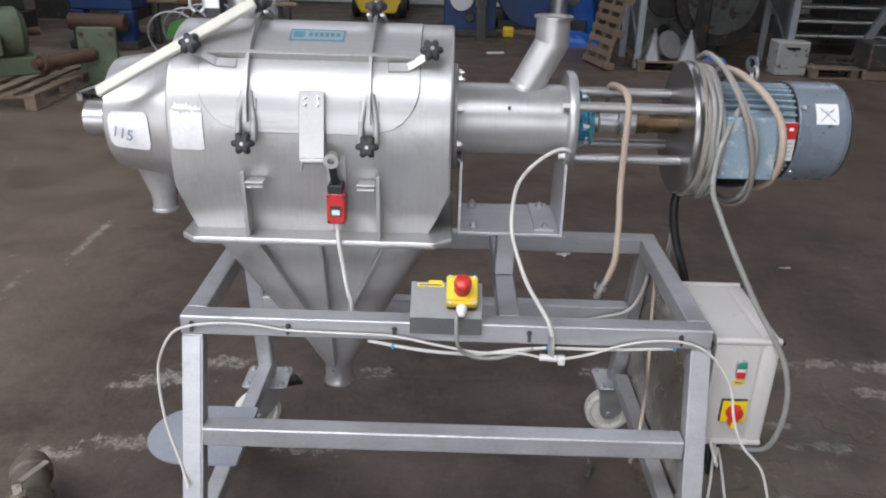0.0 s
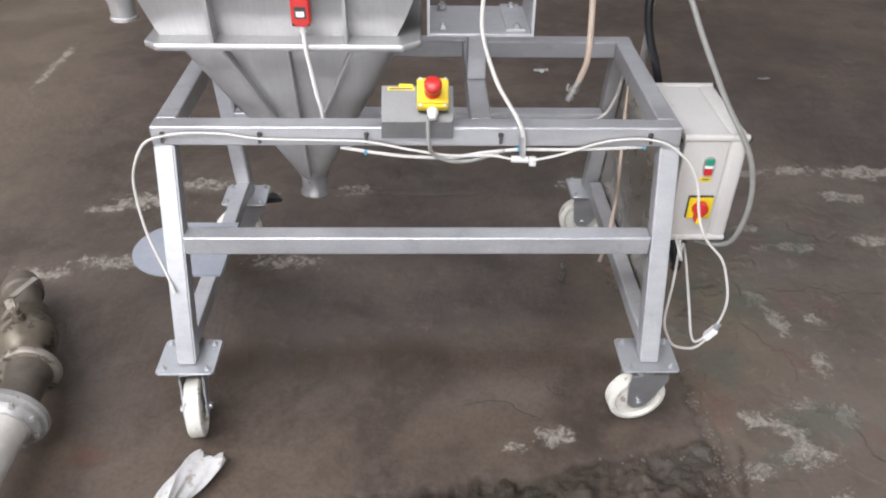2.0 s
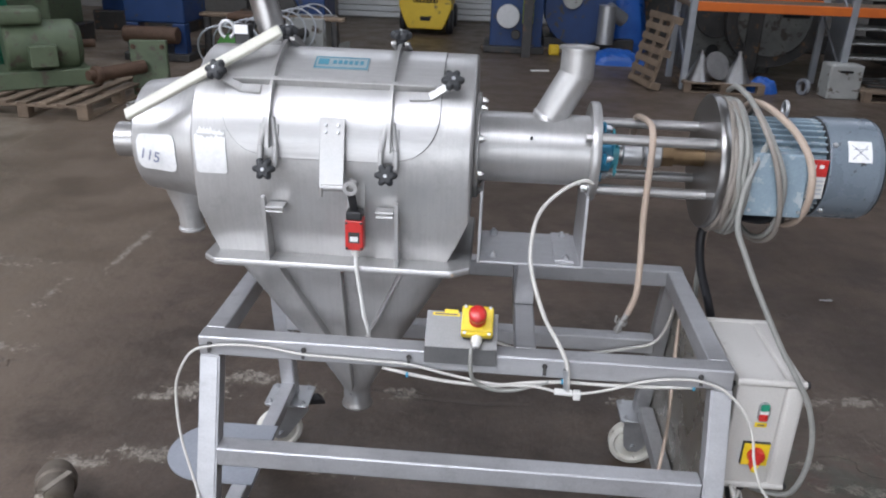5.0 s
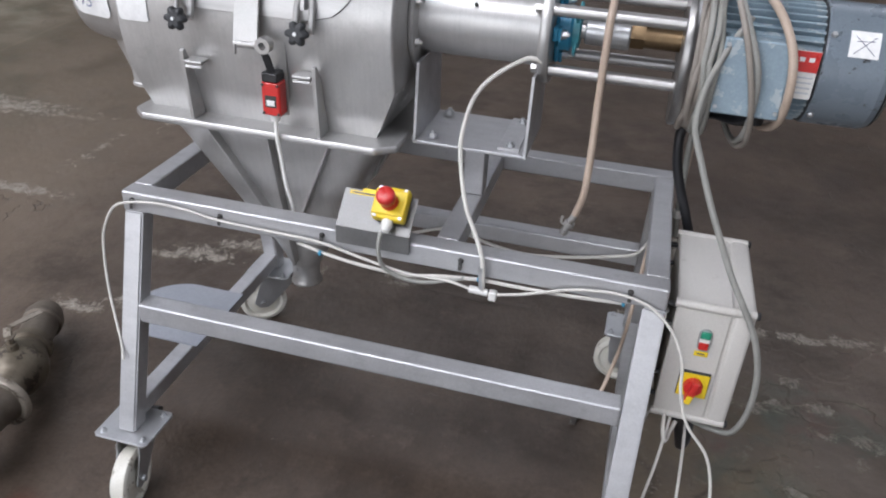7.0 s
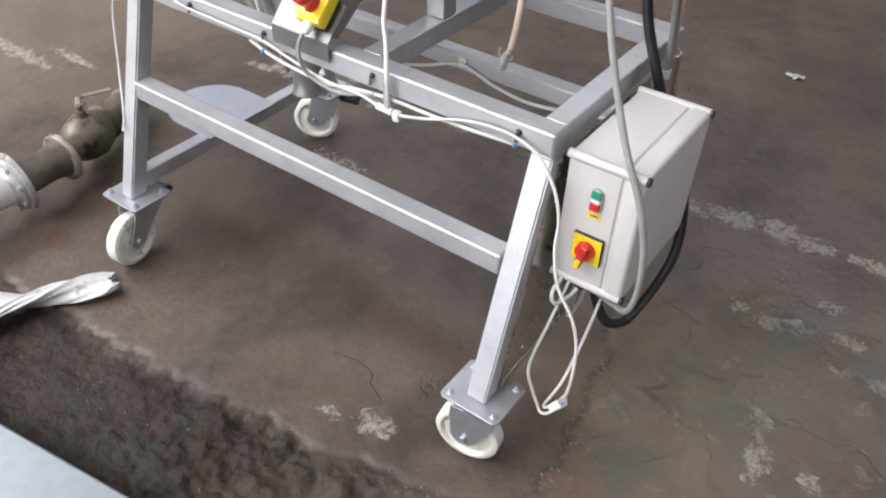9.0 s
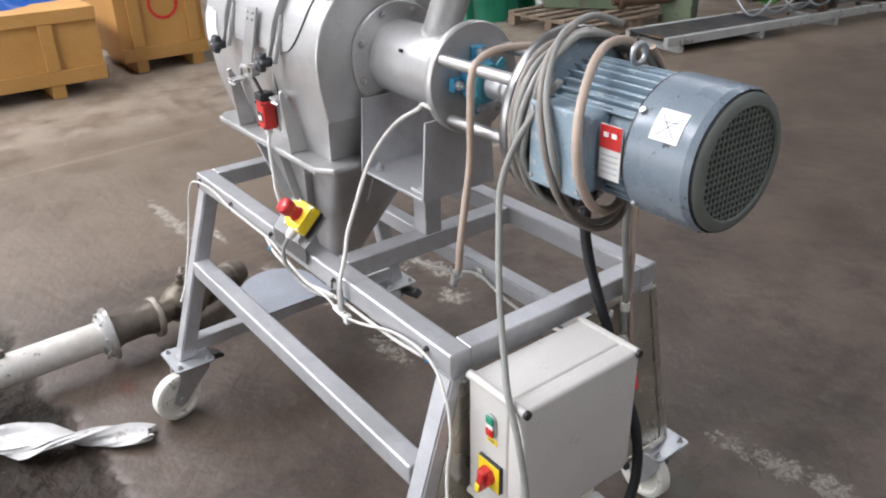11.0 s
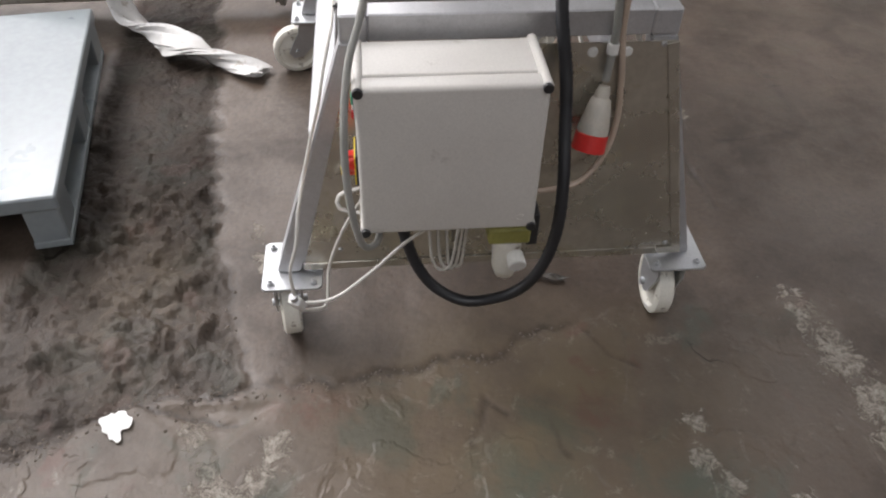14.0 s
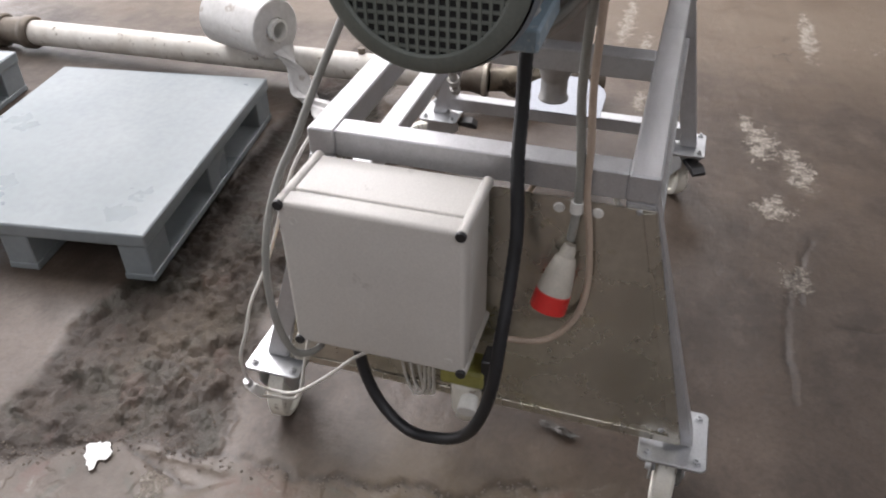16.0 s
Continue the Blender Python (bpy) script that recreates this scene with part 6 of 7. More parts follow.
def twisted_film():
    """The loose end of the film, twisted into a flat folded rope that runs from the roll to the floor."""
    path = smooth_path([(-0.33, -0.93, 0.20), (-0.30, -0.88, 0.13), (-0.24, -0.80, 0.045), (-0.17, -0.715, 0.034), (-0.10, -0.63, 0.034), (-0.05, -0.555, 0.034), (0.0, -0.49, 0.034), (0.05, -0.40, 0.032), (0.09, -0.318, 0.024)], 0.006)
    bm = bmesh.new()
    prev, n = None, 36
    for i, q in enumerate(path):
        k = i / (len(path) - 1)
        d = (path[min(i + 1, len(path) - 1)] - path[max(i - 1, 0)]).normalized()
        _, s_, u_ = frame_axes(d)
        tw = 10.5 * k + 0.7 * math.sin(5 * k)
        w = 0.050 - 0.010 * math.sin(9 * k) + 0.012 * max(0.0, k - 0.75)
        t = 0.021 - 0.010 * max(0.0, (k - 0.8) / 0.2)
        ring = []
        for j in range(n):
            a = 2 * math.pi * j / n
            ridge = 1 + 0.16 * math.sin(4 * a + 5 * k) + 0.10 * math.sin(9 * a - 7 * k) + 0.22 * noise.noise((k * 11, math.cos(a) * 1.8, math.sin(a) * 1.8))
            x_ = w * ridge * math.copysign(abs(math.cos(a)) ** 0.75, math.cos(a))
            y_ = t * ridge * math.copysign(abs(math.sin(a)) ** 0.75, math.sin(a))
            c_, sn = math.cos(tw), math.sin(tw)
            v = q + s_ * (x_ * c_ - y_ * sn) + u_ * (x_ * sn + y_ * c_) * 0.6
            if k > 0.96:
                v += d * 0.035 * noise.noise((j * 0.45, 3.0, 1.0)) * (k - 0.96) / 0.04
            v.z = max(v.z, 0.003)
            ring.append(bm.verts.new(v))
        if prev:
            for j in range(n):
                bm.faces.new((prev[j], prev[(j + 1) % n], ring[(j + 1) % n], ring[j]))
        else:
            bm.faces.new(ring)
        prev = ring
    bm.faces.new(prev)
    solo("twisted_film", bm, FILM, "twisted end of white plastic film trailing from the roll", "plastic film")


twisted_film()


def old_pipe():
    e = thing("flanged_pipe", (-0.45, -0.6, 0), "dirty white flanged pipe with a brown ball valve on the floor", "pipe")
    a, b, c, d = Vector((-0.42, -2.25, 0.085)), Vector((-0.405, -0.28, 0.128)), Vector((-0.425, -0.105, 0.122)), Vector((-0.635, 0.32, 0.085))
    w, w2, w3 = (b - a).normalized(), (c - b).normalized(), (d - c).normalized()
    part("white_pipe", cyl(a, b, 0.056, n=36), PIPEWHITE, e)
    f = part("flange", moved(lathe([(-0.034, 0.050), (-0.034, 0.064), (-0.022, 0.070), (-0.018, 0.084), (-0.006, 0.086), (-0.004, 0.096), (0.010, 0.098), (0.013, 0.095), (0.013, 0.05)], 48), along(b, b + w)), PIPEZINC, e, "scuffed zinc pipe flange")
    _, s_, u_ = frame_axes(w)
    for i in range(8):
        q = b + 0.078 * (math.cos(i * math.pi / 4 + 0.3) * s_ + math.sin(i * math.pi / 4 + 0.3) * u_)
        part("bolt", cyl(q - w * 0.027, q - w * 0.005, 0.008, n=6), PIPEZINC, f)
    part("brown_pipe", moved(lathe([(0.012, 0.03), (0.012, 0.062), (0.026, 0.060), (0.040, 0.054), (0.12, 0.052), (0.145, 0.057), (0.166, 0.061)], 40), along(b, c)), PIPEDARK, e)
    part("flange", moved(lathe([(-0.010, 0.03), (-0.010, 0.074), (-0.007, 0.078), (0.008, 0.080), (0.011, 0.077), (0.011, 0.05)], 48), along(c, c + w2)), PIPERIM, e, "soiled pale flange rim")
    part("valve_body", moved(lathe([(0.008, 0.046), (0.070, 0.046), (0.082, 0.056), (0.095, 0.066), (0.125, 0.076), (0.150, 0.078), (0.154, 0.081), (0.162, 0.081), (0.166, 0.078), (0.20, 0.073), (0.225, 0.060), (0.245, 0.057), (0.250, 0.066), (0.280, 0.066), (0.285, 0.055)], 40), along(c, d)), PIPEBRONZE, e, "soiled bronze ball valve body")
    v = c + w3 * 0.15
    lv = part("valve_stem", join(cyl(v + Vector((0, 0, 0.06)), v + Vector((0, 0, 0.098)), 0.019, 0.016, n=18), cyl(v + Vector((0, 0, 0.098)), v + Vector((0, 0, 0.118)), 0.010, n=6)), PIPEBRONZE, e)
    h = v + Vector((0, 0, 0.112))
    part("lever", join(bar(h - Vector((0.012, -0.004, 0)), h + Vector((0.008, 0.010, 0.004)), 0.030, 0.006, (0, 0, 1), 0.001, 1), bar(h + Vector((-0.012, 0.006, 0.0)), h + Vector((-0.020, 0.020, 0.022)), 0.026, 0.005, (0, -0.8, 0.6), 0.001, 1), bar(h + Vector((-0.020, 0.019, 0.022)), h + Vector((0.014, 0.120, 0.020)), 0.020, 0.004, (0, 0, 1), 0.001, 1)), PIPERIM, lv, "bent flat steel lever")
    part("tail_pipe", moved(lathe([(0.28, 0.030), (0.28, 0.052), (0.40, 0.052), (0.405, 0.060), (0.44, 0.060), (0.445, 0.05), (0.475, 0.050), (0.478, 0.042), (0.45, 0.040)], 36, None, False), along(c, d)), PIPEDARK, e)
    part("stub", cyl(Vector((-0.412, -0.62, 0.165)), Vector((-0.412, -0.62, 0.20)), 0.014, n=14), PIPEDARK, e)
    part("end_lump", join(cyl(a - w * 0.05, a, 0.075, n=28, edge=0.006), cyl(a - w * 0.16, a - w * 0.05, 0.058, 0.066, 24), cyl(a - w * 0.34, a - w * 0.16, 0.085, 0.075, 24, 0.008)), PIPEDARK, e)


old_pipe()


def scrap(name, at, ln, wd, th, turn, material, label, seed):
    """A torn, crumpled flat piece: ragged outline, creased top."""
    rnd = random.Random(seed)
    n = 24
    verts, faces = [], []
    rim = [rnd.uniform(0.66, 1.12) * (1 + 0.40 * noise.noise((math.cos(2 * math.pi * i / n) * 1.4 + seed, math.sin(2 * math.pi * i / n) * 1.4, 0.5))) for i in range(n)]
    for level in (0, 1):
        for k in (0.0, 0.35, 0.7, 1.0):
            for i in range(n if k else 1):
                a = 2 * math.pi * i / n
                x, y = ln / 2 * k * rim[i] * math.cos(a), wd / 2 * k * rim[i] * math.sin(a)
                verts.append((x, y, level * 0.0012 + th * (0.7 + 0.9 * noise.noise((x * 45 + seed, y * 45, 1.0)) + 0.5 * k * k * noise.noise((a, seed, 2.0)))))
    m = 1 + 3 * n
    for level in (0, m):
        faces += [(level, level + 1 + i, level + 1 + (i + 1) % n) for i in range(n)]
        for r in (0, 1):
            o = level + 1 + r * n
            faces += [(o + i, o + n + i, o + n + (i + 1) % n, o + (i + 1) % n) for i in range(n)]
    o = 1 + 2 * n
    faces += [(o + i, o + (i + 1) % n, m + o + (i + 1) % n, m + o + i) for i in range(n)]
    bm = bmesh.new()
    vs = [bm.verts.new(v) for v in verts]
    for f in faces:
        bm.faces.new([vs[k] for k in f])
    solo(name, moved(bm, Matrix.Translation(at) @ pose(0, 0, 0, 0, 0, turn)), material, label, "scrap")


scrap("paper_scrap", (1.477, -0.525, -0.004), 0.085, 0.066, 0.006, 20, WHITE, "torn white paper scrap on the rough concrete", 2)
scrap("metal_scrap", (1.113, 0.472, 0.0), 0.11, 0.026, 0.014, 75, DIMGREY, "rusty metal scrap on the floor", 5)
scrap("foil_scrap", (1.26, 2.235, 0.0), 0.09, 0.05, 0.012, 20, GREYPAINT, "crumpled grey foil scrap on the floor", 6)
scrap("foil_scrap", (2.42, 2.15, 0.0), 0.08, 0.03, 0.005, 10, ZINC, "crumpled pale scrap on the floor", 7)


def pebbles(name, spots, material, label):
    """Loose stones of uneven shape at the given places and sizes."""
    rnd = random.Random(12)
    verts, faces = [], []
    base = [(1, 0, 0), (0.3, 0.95, 0), (-0.8, 0.6, 0), (-0.8, -0.6, 0), (0.3, -0.95, 0), (0.25, 0.1, 0.8), (-0.3, -0.2, 0.7)]
    tri_ = [(0, 1, 5), (1, 2, 5), (2, 6, 5), (2, 3, 6), (3, 4, 6), (4, 5, 6), (4, 0, 5)]
    for x, y, r in spots:
        o = len(verts)
        a = rnd.uniform(0, 6.3)
        rough = -0.024 if (y < -0.33 and x < 1.4) else -0.005
        for bx, by, bz in base:
            k = rnd.uniform(0.7, 1.2) * r
            verts.append((x + k * (bx * math.cos(a) - by * math.sin(a)), y + k * (bx * math.sin(a) + by * math.cos(a)), rough + k * bz * 0.9))
        faces += [tuple(o + i for i in f) for f in tri_]
    me = bpy.data.meshes.new(name)
    me.from_pydata(verts, [], faces)
    me.materials.append(material)
    tagged(new(name, me), label, "grit", kind="stuff")


def floor_grit():
    """Grit: thick along the edge of the broken lane, thin elsewhere."""
    rnd = random.Random(12)
    spots = [(rnd.uniform(-0.3, 1.5), -0.32 + rnd.gauss(-0.12, 0.12), rnd.uniform(0.002, 0.0065)) for _ in range(380)]
    for _ in range(420):
        y = rnd.uniform(-0.8, 0.5)
        spots.append((float(np.interp(y, (-0.66, -0.5, -0.23, -0.1, 0.33, 0.55), (1.53, 1.43, 1.41, 1.39, 1.34, 1.21))) + rnd.gauss(0, 0.018), y, rnd.uniform(0.0012, 0.0052)))
    spots += [(rnd.uniform(-1.6, 2.4), rnd.uniform(-1.0, 2.6), rnd.uniform(0.001, 0.004)) for _ in range(500)]
    pebbles("grit", spots, GRIT, "loose concrete grit and dust on the floor")
    rubble = [(rnd.gauss(-3.75, 0.35), rnd.uniform(-1.2, 4.5), rnd.uniform(0.003, 0.013)) for _ in range(520)]
    rubble += [(rnd.uniform(-3.2, -1.2), rnd.uniform(-0.8, 4.5), rnd.uniform(0.002, 0.007)) for _ in range(160)]
    pebbles("rubble", rubble, RUBBLE, "pale rubble and dust lying before the crates")


RUBBLE = mat("pale_rubble", (0.26, 0.225, 0.185), (0.40, 0.35, 0.29), (0.7, 0.9), 0, 30, 200, 0.1)
GRIT = mat("concrete_grit", (0.10, 0.080, 0.065), (0.19, 0.158, 0.13), (0.7, 0.9), 0, 30, 200, 0.1)
floor_grit()


# ---- far side of the hall ----
FAR_SCALE = 0.85


def set_out(m, known):
    """Moves every thing made since the given ones by m, keeping them in their group."""
    for ob in [o for o in scene.objects if o not in known and o.parent is None]:
        ob.matrix_basis = m @ ob.matrix_basis
    return set(scene.objects)


known_things = set(scene.objects)


def wood_pallet(m, ln=1.2, wd=0.8, label="weathered wooden pallet", name="wooden_pallet"):
    e = thing(name, (0, 0, 0), label, "pallet", group="wooden pallets")
    for i in range(7):
        y = (wd - 0.09) * i / 6
        part("deck_board", moved(box(0, ln, y, y + 0.09, 0.122, 0.144, 0.003, 1), m), WOOD, e)
    for x in (0, ln / 2 - 0.05, ln - 0.10):
        part("stringer_board", moved(box(x, x + 0.10, 0, wd, 0.100, 0.1215, 0.003, 1), m), WOOD, e)
        for y in (0, wd / 2 - 0.05, wd - 0.10):
            part("block", moved(box(x, x + 0.10, y, y + 0.10, 0.022, 0.0995, 0.004, 1), m), WOOD, e)
    for y in (0, wd / 2 - 0.05, wd - 0.10):
        part("base_board", moved(box(0, ln, y, y + 0.10, 0.0, 0.0215, 0.003, 1), m), WOOD, e)
    e.matrix_basis = Matrix.Translation(m.translation)
    for c in e.children:
        c.matrix_parent_inverse = W(e).inverted()
    return e


def crate(x, y0, y1, h, dep, label, posts):
    """A plywood crate whose front faces +x, battened, on feet."""
    e = thing("wooden_crate", (x - dep / 2, (y0 + y1) / 2, 0), label, "crate", group="wooden crates")
    part("box", box(x - dep, x - 0.03, y0, y1, 0.12, h, 0.004), CRATE, e)
    part("rail", box(x - 0.03, x, y0, y1, 0.10, 0.21, 0.004), CRATE, e)
    part("rail", box(x - 0.03, x, y0, y1, h - 0.10, h, 0.004), CRATE, e)
    for y in posts:
        part("batten", box(x - 0.03, x, y - 0.05, y + 0.05, 0.212, h - 0.102, 0.004), CRATE, e)
        part("foot", box(x - dep + 0.02, x - 0.01, y - 0.05, y + 0.05, 0.0, 0.0995, 0.004), CRATE, e)
    return e


crate(-4.44, -1.6, 1.0, 0.66, 1.1, "varnished plywood crate holding blue sheeting", (-1.42, -0.74, -0.06, 0.62))
c2 = crate(-4.82, 1.25, 2.0, 0.80, 0.9, "taller plywood crate with a red ring mark", (1.40, 1.9))
part("ring_mark", moved(ring_tube((0, 0, 0), (0.004, 0, 0), 0.13, 0.105, 32), Matrix.Translation((-4.848, 1.66, 0.55))), RED, c2)


def heap(name, cx, cy, rx, ry, h, material, label, seed, pw=0.7, folds=1.0):
    """Sheeting thrown over something: a lumpy cloth with folds that reaches the ground."""
    bm = bmesh.new()
    nu, nv = 72, 22
    rows = []
    for j in range(nv + 1):
        t = j / nv
        row = []
        for i in range(nu):
            a = 2 * math.pi * i / nu
            q = (math.cos(a) * 1.3 + seed, math.sin(a) * 1.3, t * 1.2)
            lump = 1 + 0.22 * noise.noise(q)
            fold = folds * 0.05 * (t ** 1.5) * (math.sin(11 * a + 3 * noise.noise((a, seed, 0))) + 0.6 * math.sin(23 * a + seed))
            r = (t ** pw) * lump + fold
            z = h * (1 - t ** 2.4) * (1 + 0.25 * noise.noise((math.cos(a) * t * 2 + seed, math.sin(a) * t * 2, 3))) + 0.02 * noise.noise((a * 6, t * 9, seed))
            row.append(bm.verts.new((cx + rx * r * math.cos(a), cy + ry * r * math.sin(a), max(0.0, z) if j < nv else 0.0)))
        rows.append(row)
    for p, q in zip(rows[1:], rows[2:]):
        for i in range(nu):
            bm.faces.new((p[i], p[(i + 1) % nu], q[(i + 1) % nu], q[i]))
    bm.faces.new(rows[1])
    for v in rows[0]:
        bm.verts.remove(v)
    return solo(name, bm, material, label, "tarpaulin")


heap("green_tarpaulin", -5.2, 5.0, 0.75, 0.75, 1.9, TARPGREEN, "green tarpaulin draped over a tall load", 2.3)
heap("green_tarpaulin", -4.9, 6.3, 0.45, 0.55, 2.0, TARPGREEN, "green tarpaulin draped over a load", 5.1)
heap("blue_sheeting", -5.15, -0.2, 0.55, 1.15, 0.30, TARPBLUE, "crumpled blue sheeting in the open crate", 7.7).location.z = 0.60
solo("white_tube", join(cyl((-4.52, 5.80, 0.34), (-4.62, 5.84, 0.66), 0.065, n=24), cyl((-4.415, 5.76, 0.0), (-4.52, 5.80, 0.34), 0.055, n=24)), WHITE, "white plastic tube leaning by the green tarpaulin", "tube")
known_things = set_out(Matrix.Translation((0.12, -0.12, 0)), known_things)

# green motor on a wooden pallet
PM = Matrix.Translation((-2.92, 5.22, 0)) @ pose(0, 0, 0, 0, 0, 90)
wood_pallet(PM, 1.4, 1.2, "weathered wooden pallet under a green machine")


def green_machine():
    e = thing("green_motor", (-3.5, 5.9, 0.144), "old green electric motor on a wooden pallet", "motor")
    m = Matrix.Translation((-3.78, 6.05, 0.146)) @ pose(0, 0, 0, 0, 0, 38)
    part("base", moved(box(-0.42, 0.42, -0.28, 0.28, 0.0, 0.16, 0.01), m), MACHGREEN, e)
    part("body", moved(cyl((-0.30, 0, 0.36), (0.34, 0, 0.36), 0.24, n=40, edge=0.02), m), MACHGREEN, e)
    part("end_shield", moved(cyl((0.342, 0, 0.36), (0.38, 0, 0.36), 0.225, 0.18, 40), m), MACHGREEN, e)
    part("terminal_box", moved(box(-0.12, 0.12, -0.34, -0.20, 0.20, 0.40, 0.01), m), MACHGREEN, e)
    part("cover", moved(box(-0.34, 0.05, -0.2, 0.2, 0.58, 0.72, 0.03), m), MACHGREEN, e)
    part("shaft", moved(cyl((0.38, 0, 0.36), (0.52, 0, 0.36), 0.04, n=20), m), RUST, e)


green_machine()


def bearing_stand():
    e = thing("bearing_stand", (-2.85, 6.5, 0), "green pedestal with a rusty flanged shaft", "machine part")
    m = Matrix.Translation((-2.82, 6.35, 0)) @ pose(0, 0, 0, 0, 0, 10)
    part("plate", moved(box(-0.17, 0.19, -0.04, 0.04, 0, 0.56, 0.01), m), MACHGREEN, e)
    part("web", moved(box(-0.03, 0.03, 0.04, 0.45, 0, 0.40, 0.01), m), MACHGREEN, e)
    part("shaft", moved(join(cyl((-0.36, -0.42, 0.29), (-0.04, -0.06, 0.31), 0.065, n=28), cyl((-0.40, -0.465, 0.29), (-0.36, -0.42, 0.29), 0.085, n=28, edge=0.008), cyl((-0.44, -0.51, 0.29), (-0.40, -0.465, 0.29), 0.05, n=20)), m), RUST, e)
    for z in (0.07, 0.50):
        for x in (-0.13, 0.15):
            part("bolt", moved(hexnut((x, -0.04, z), "-y", 0.02, 0.02), m), RUST, e)


bearing_stand()


def ring_conveyor():
    """A low steel track with a row of wire rings on it."""
    e = thing("ring_conveyor", (-2.2, 7.2, 0), "low grey steel track carrying a row of wire rings", "conveyor")
    m = Matrix.Translation((-2.62, 5.35, 0)) @ pose(0, 0, 0, 0, 0, -8)
    part("side_beam", moved(box(0.0, 0.05, 0, 4.6, 0.07, 0.15, 0.004), m), GREYPAINT, e)
    part("side_beam", moved(box(0.50, 0.55, 0, 4.6, 0.07, 0.15, 0.004), m), GREYPAINT, e)
    part("plate", moved(box(0.05, 0.50, 0, 1.5, 0.135, 0.145, 0.002), m), DARKIRON, e)
    for y in (0.15, 1.2, 2.3, 3.4, 4.4):
        part("foot", moved(box(0.0, 0.55, y, y + 0.06, 0, 0.07, 0.004), m), GREYPAINT, e)
    for i in range(9):
        y = 1.35 + 0.33 * i
        q = [(0.27 + 0.26 * math.cos(a), y + 0.05 * math.sin(a * 2), 0.43 + 0.26 * math.sin(a)) for a in np.linspace(0, 2 * math.pi, 26)]
        part("ring", moved(hose(q, 0.011, 7, 0.04), m), RACKGREY, e)
    part("core", moved(cyl((0.27, 1.3, 0.36), (0.27, 4.2, 0.36), 0.07, n=20), m), DARKIRON, e)
    part("hub", moved(join(cyl((0.27, 1.55, 0.42), (0.27, 1.62, 0.42), 0.17, n=28), cyl((0.27, 1.50, 0.42), (0.27, 1.55, 0.42), 0.06, n=20)), m), mat("bright_green_paint", (0.07, 0.23, 0.045), None, (0.4, 0.55), 0, 6, 80, 0.05), e, "bright green hub")
    part("end_box", moved(box(0.02, 0.53, 3.6, 4.2, 0.15, 0.55, 0.01), m), GREYPAINT, e)


ring_conveyor()


def bulk_machine(name, m, parts, label, category="machine"):
    """A far machine out of rounded bodies: (kind, name, numbers, material)."""
    e = thing(name, (0, 0, 0), label, category)
    for kind, pn, a, mt in parts:
        bm = box(*a, 0.02) if kind == "box" else cyl(a[:3], a[3:6], a[6], a[7] if len(a) > 7 else None, 36, 0.01)
        part(pn, moved(bm, m), mt, e)
    e.matrix_basis = Matrix.Translation(m.translation)
    for c in e.children:
        c.matrix_parent_inverse = W(e).inverted()
    return e


known_things = set_out(Matrix.Translation((-0.02, -0.22, 0)), known_things)
bulk_machine("blue_press", Matrix.Translation((-3.9, 9.2, 0)), [
    ("box", "body", (-0.55, 0.35, 0, 0.9, 0.55, 1.5), MACHBLUE), ("box", "leg", (-0.55, -0.35, 0, 0.2, 0, 0.55), MACHBLUE), ("box", "leg", (0.15, 0.35, 0, 0.2, 0, 0.55), MACHBLUE),
    ("box", "base", (-0.6, 0.4, -0.05, 0.95, 0, 0.12), DARKIRON), ("cyl", "roller", (-0.5, -0.15, 0.40, 0.3, -0.15, 0.40, 0.12), RUST)], "tall blue machine on dark legs")
bulk_machine("blue_mixer", Matrix.Translation((-2.2, 10.3, 0)), [
    ("box", "body", (-0.5, 0.5, 0, 0.8, 0.3, 1.3), MACHBLUE), ("box", "base", (-0.55, 0.55, -0.05, 0.9, 0, 0.3), DARKIRON), ("cyl", "pulley", (-0.2, -0.12, 0.7, -0.2, -0.02, 0.7, 0.28), DARKIRON), ("box", "bench", (-1.4, 0.9, -0.5, -0.3, 0.60, 0.66), WOOD), ("box", "bench_leg", (-1.3, -1.2, -0.5, -0.4, 0, 0.6), DARKIRON), ("box", "bench_leg", (0.7, 0.8, -0.5, -0.4, 0, 0.6), DARKIRON)], "blue machine with a belt pulley and bench")
bulk_machine("rusty_frame", Matrix.Translation((-2.3, 8.4, 0)), [
    ("box", "post", (-0.25, -0.15, 0, 0.1, 0, 0.75), RUST), ("box", "post", (0.15, 0.25, 0, 0.1, 0, 0.75), RUST), ("box", "top", (-0.3, 0.3, -0.1, 0.3, 0.75, 0.83), RUST), ("box", "box", (-0.2, 0.2, 0.1, 0.4, 0.1, 0.5), DARKIRON)], "brown rusty steel frame on the floor")

known_things = set_out(Matrix.Translation((-0.25, 0.37, 0)) @ Matrix.Scale(FAR_SCALE, 4), known_things)
# roller shutter in the far wall and forklift before it
sh = tagged(new("door_1"), "white ribbed roller shutter in the far wall", "shutter", kind="structure")
for i in range(26):
    part("slat", box(-2.5, 1.6, Y1 - 0.05, Y1 - 0.005, 0.03 + 0.11 * i, 0.128 + 0.11 * i, 0.015, 2), SHUTTER, sh)

known_things = set(scene.objects)


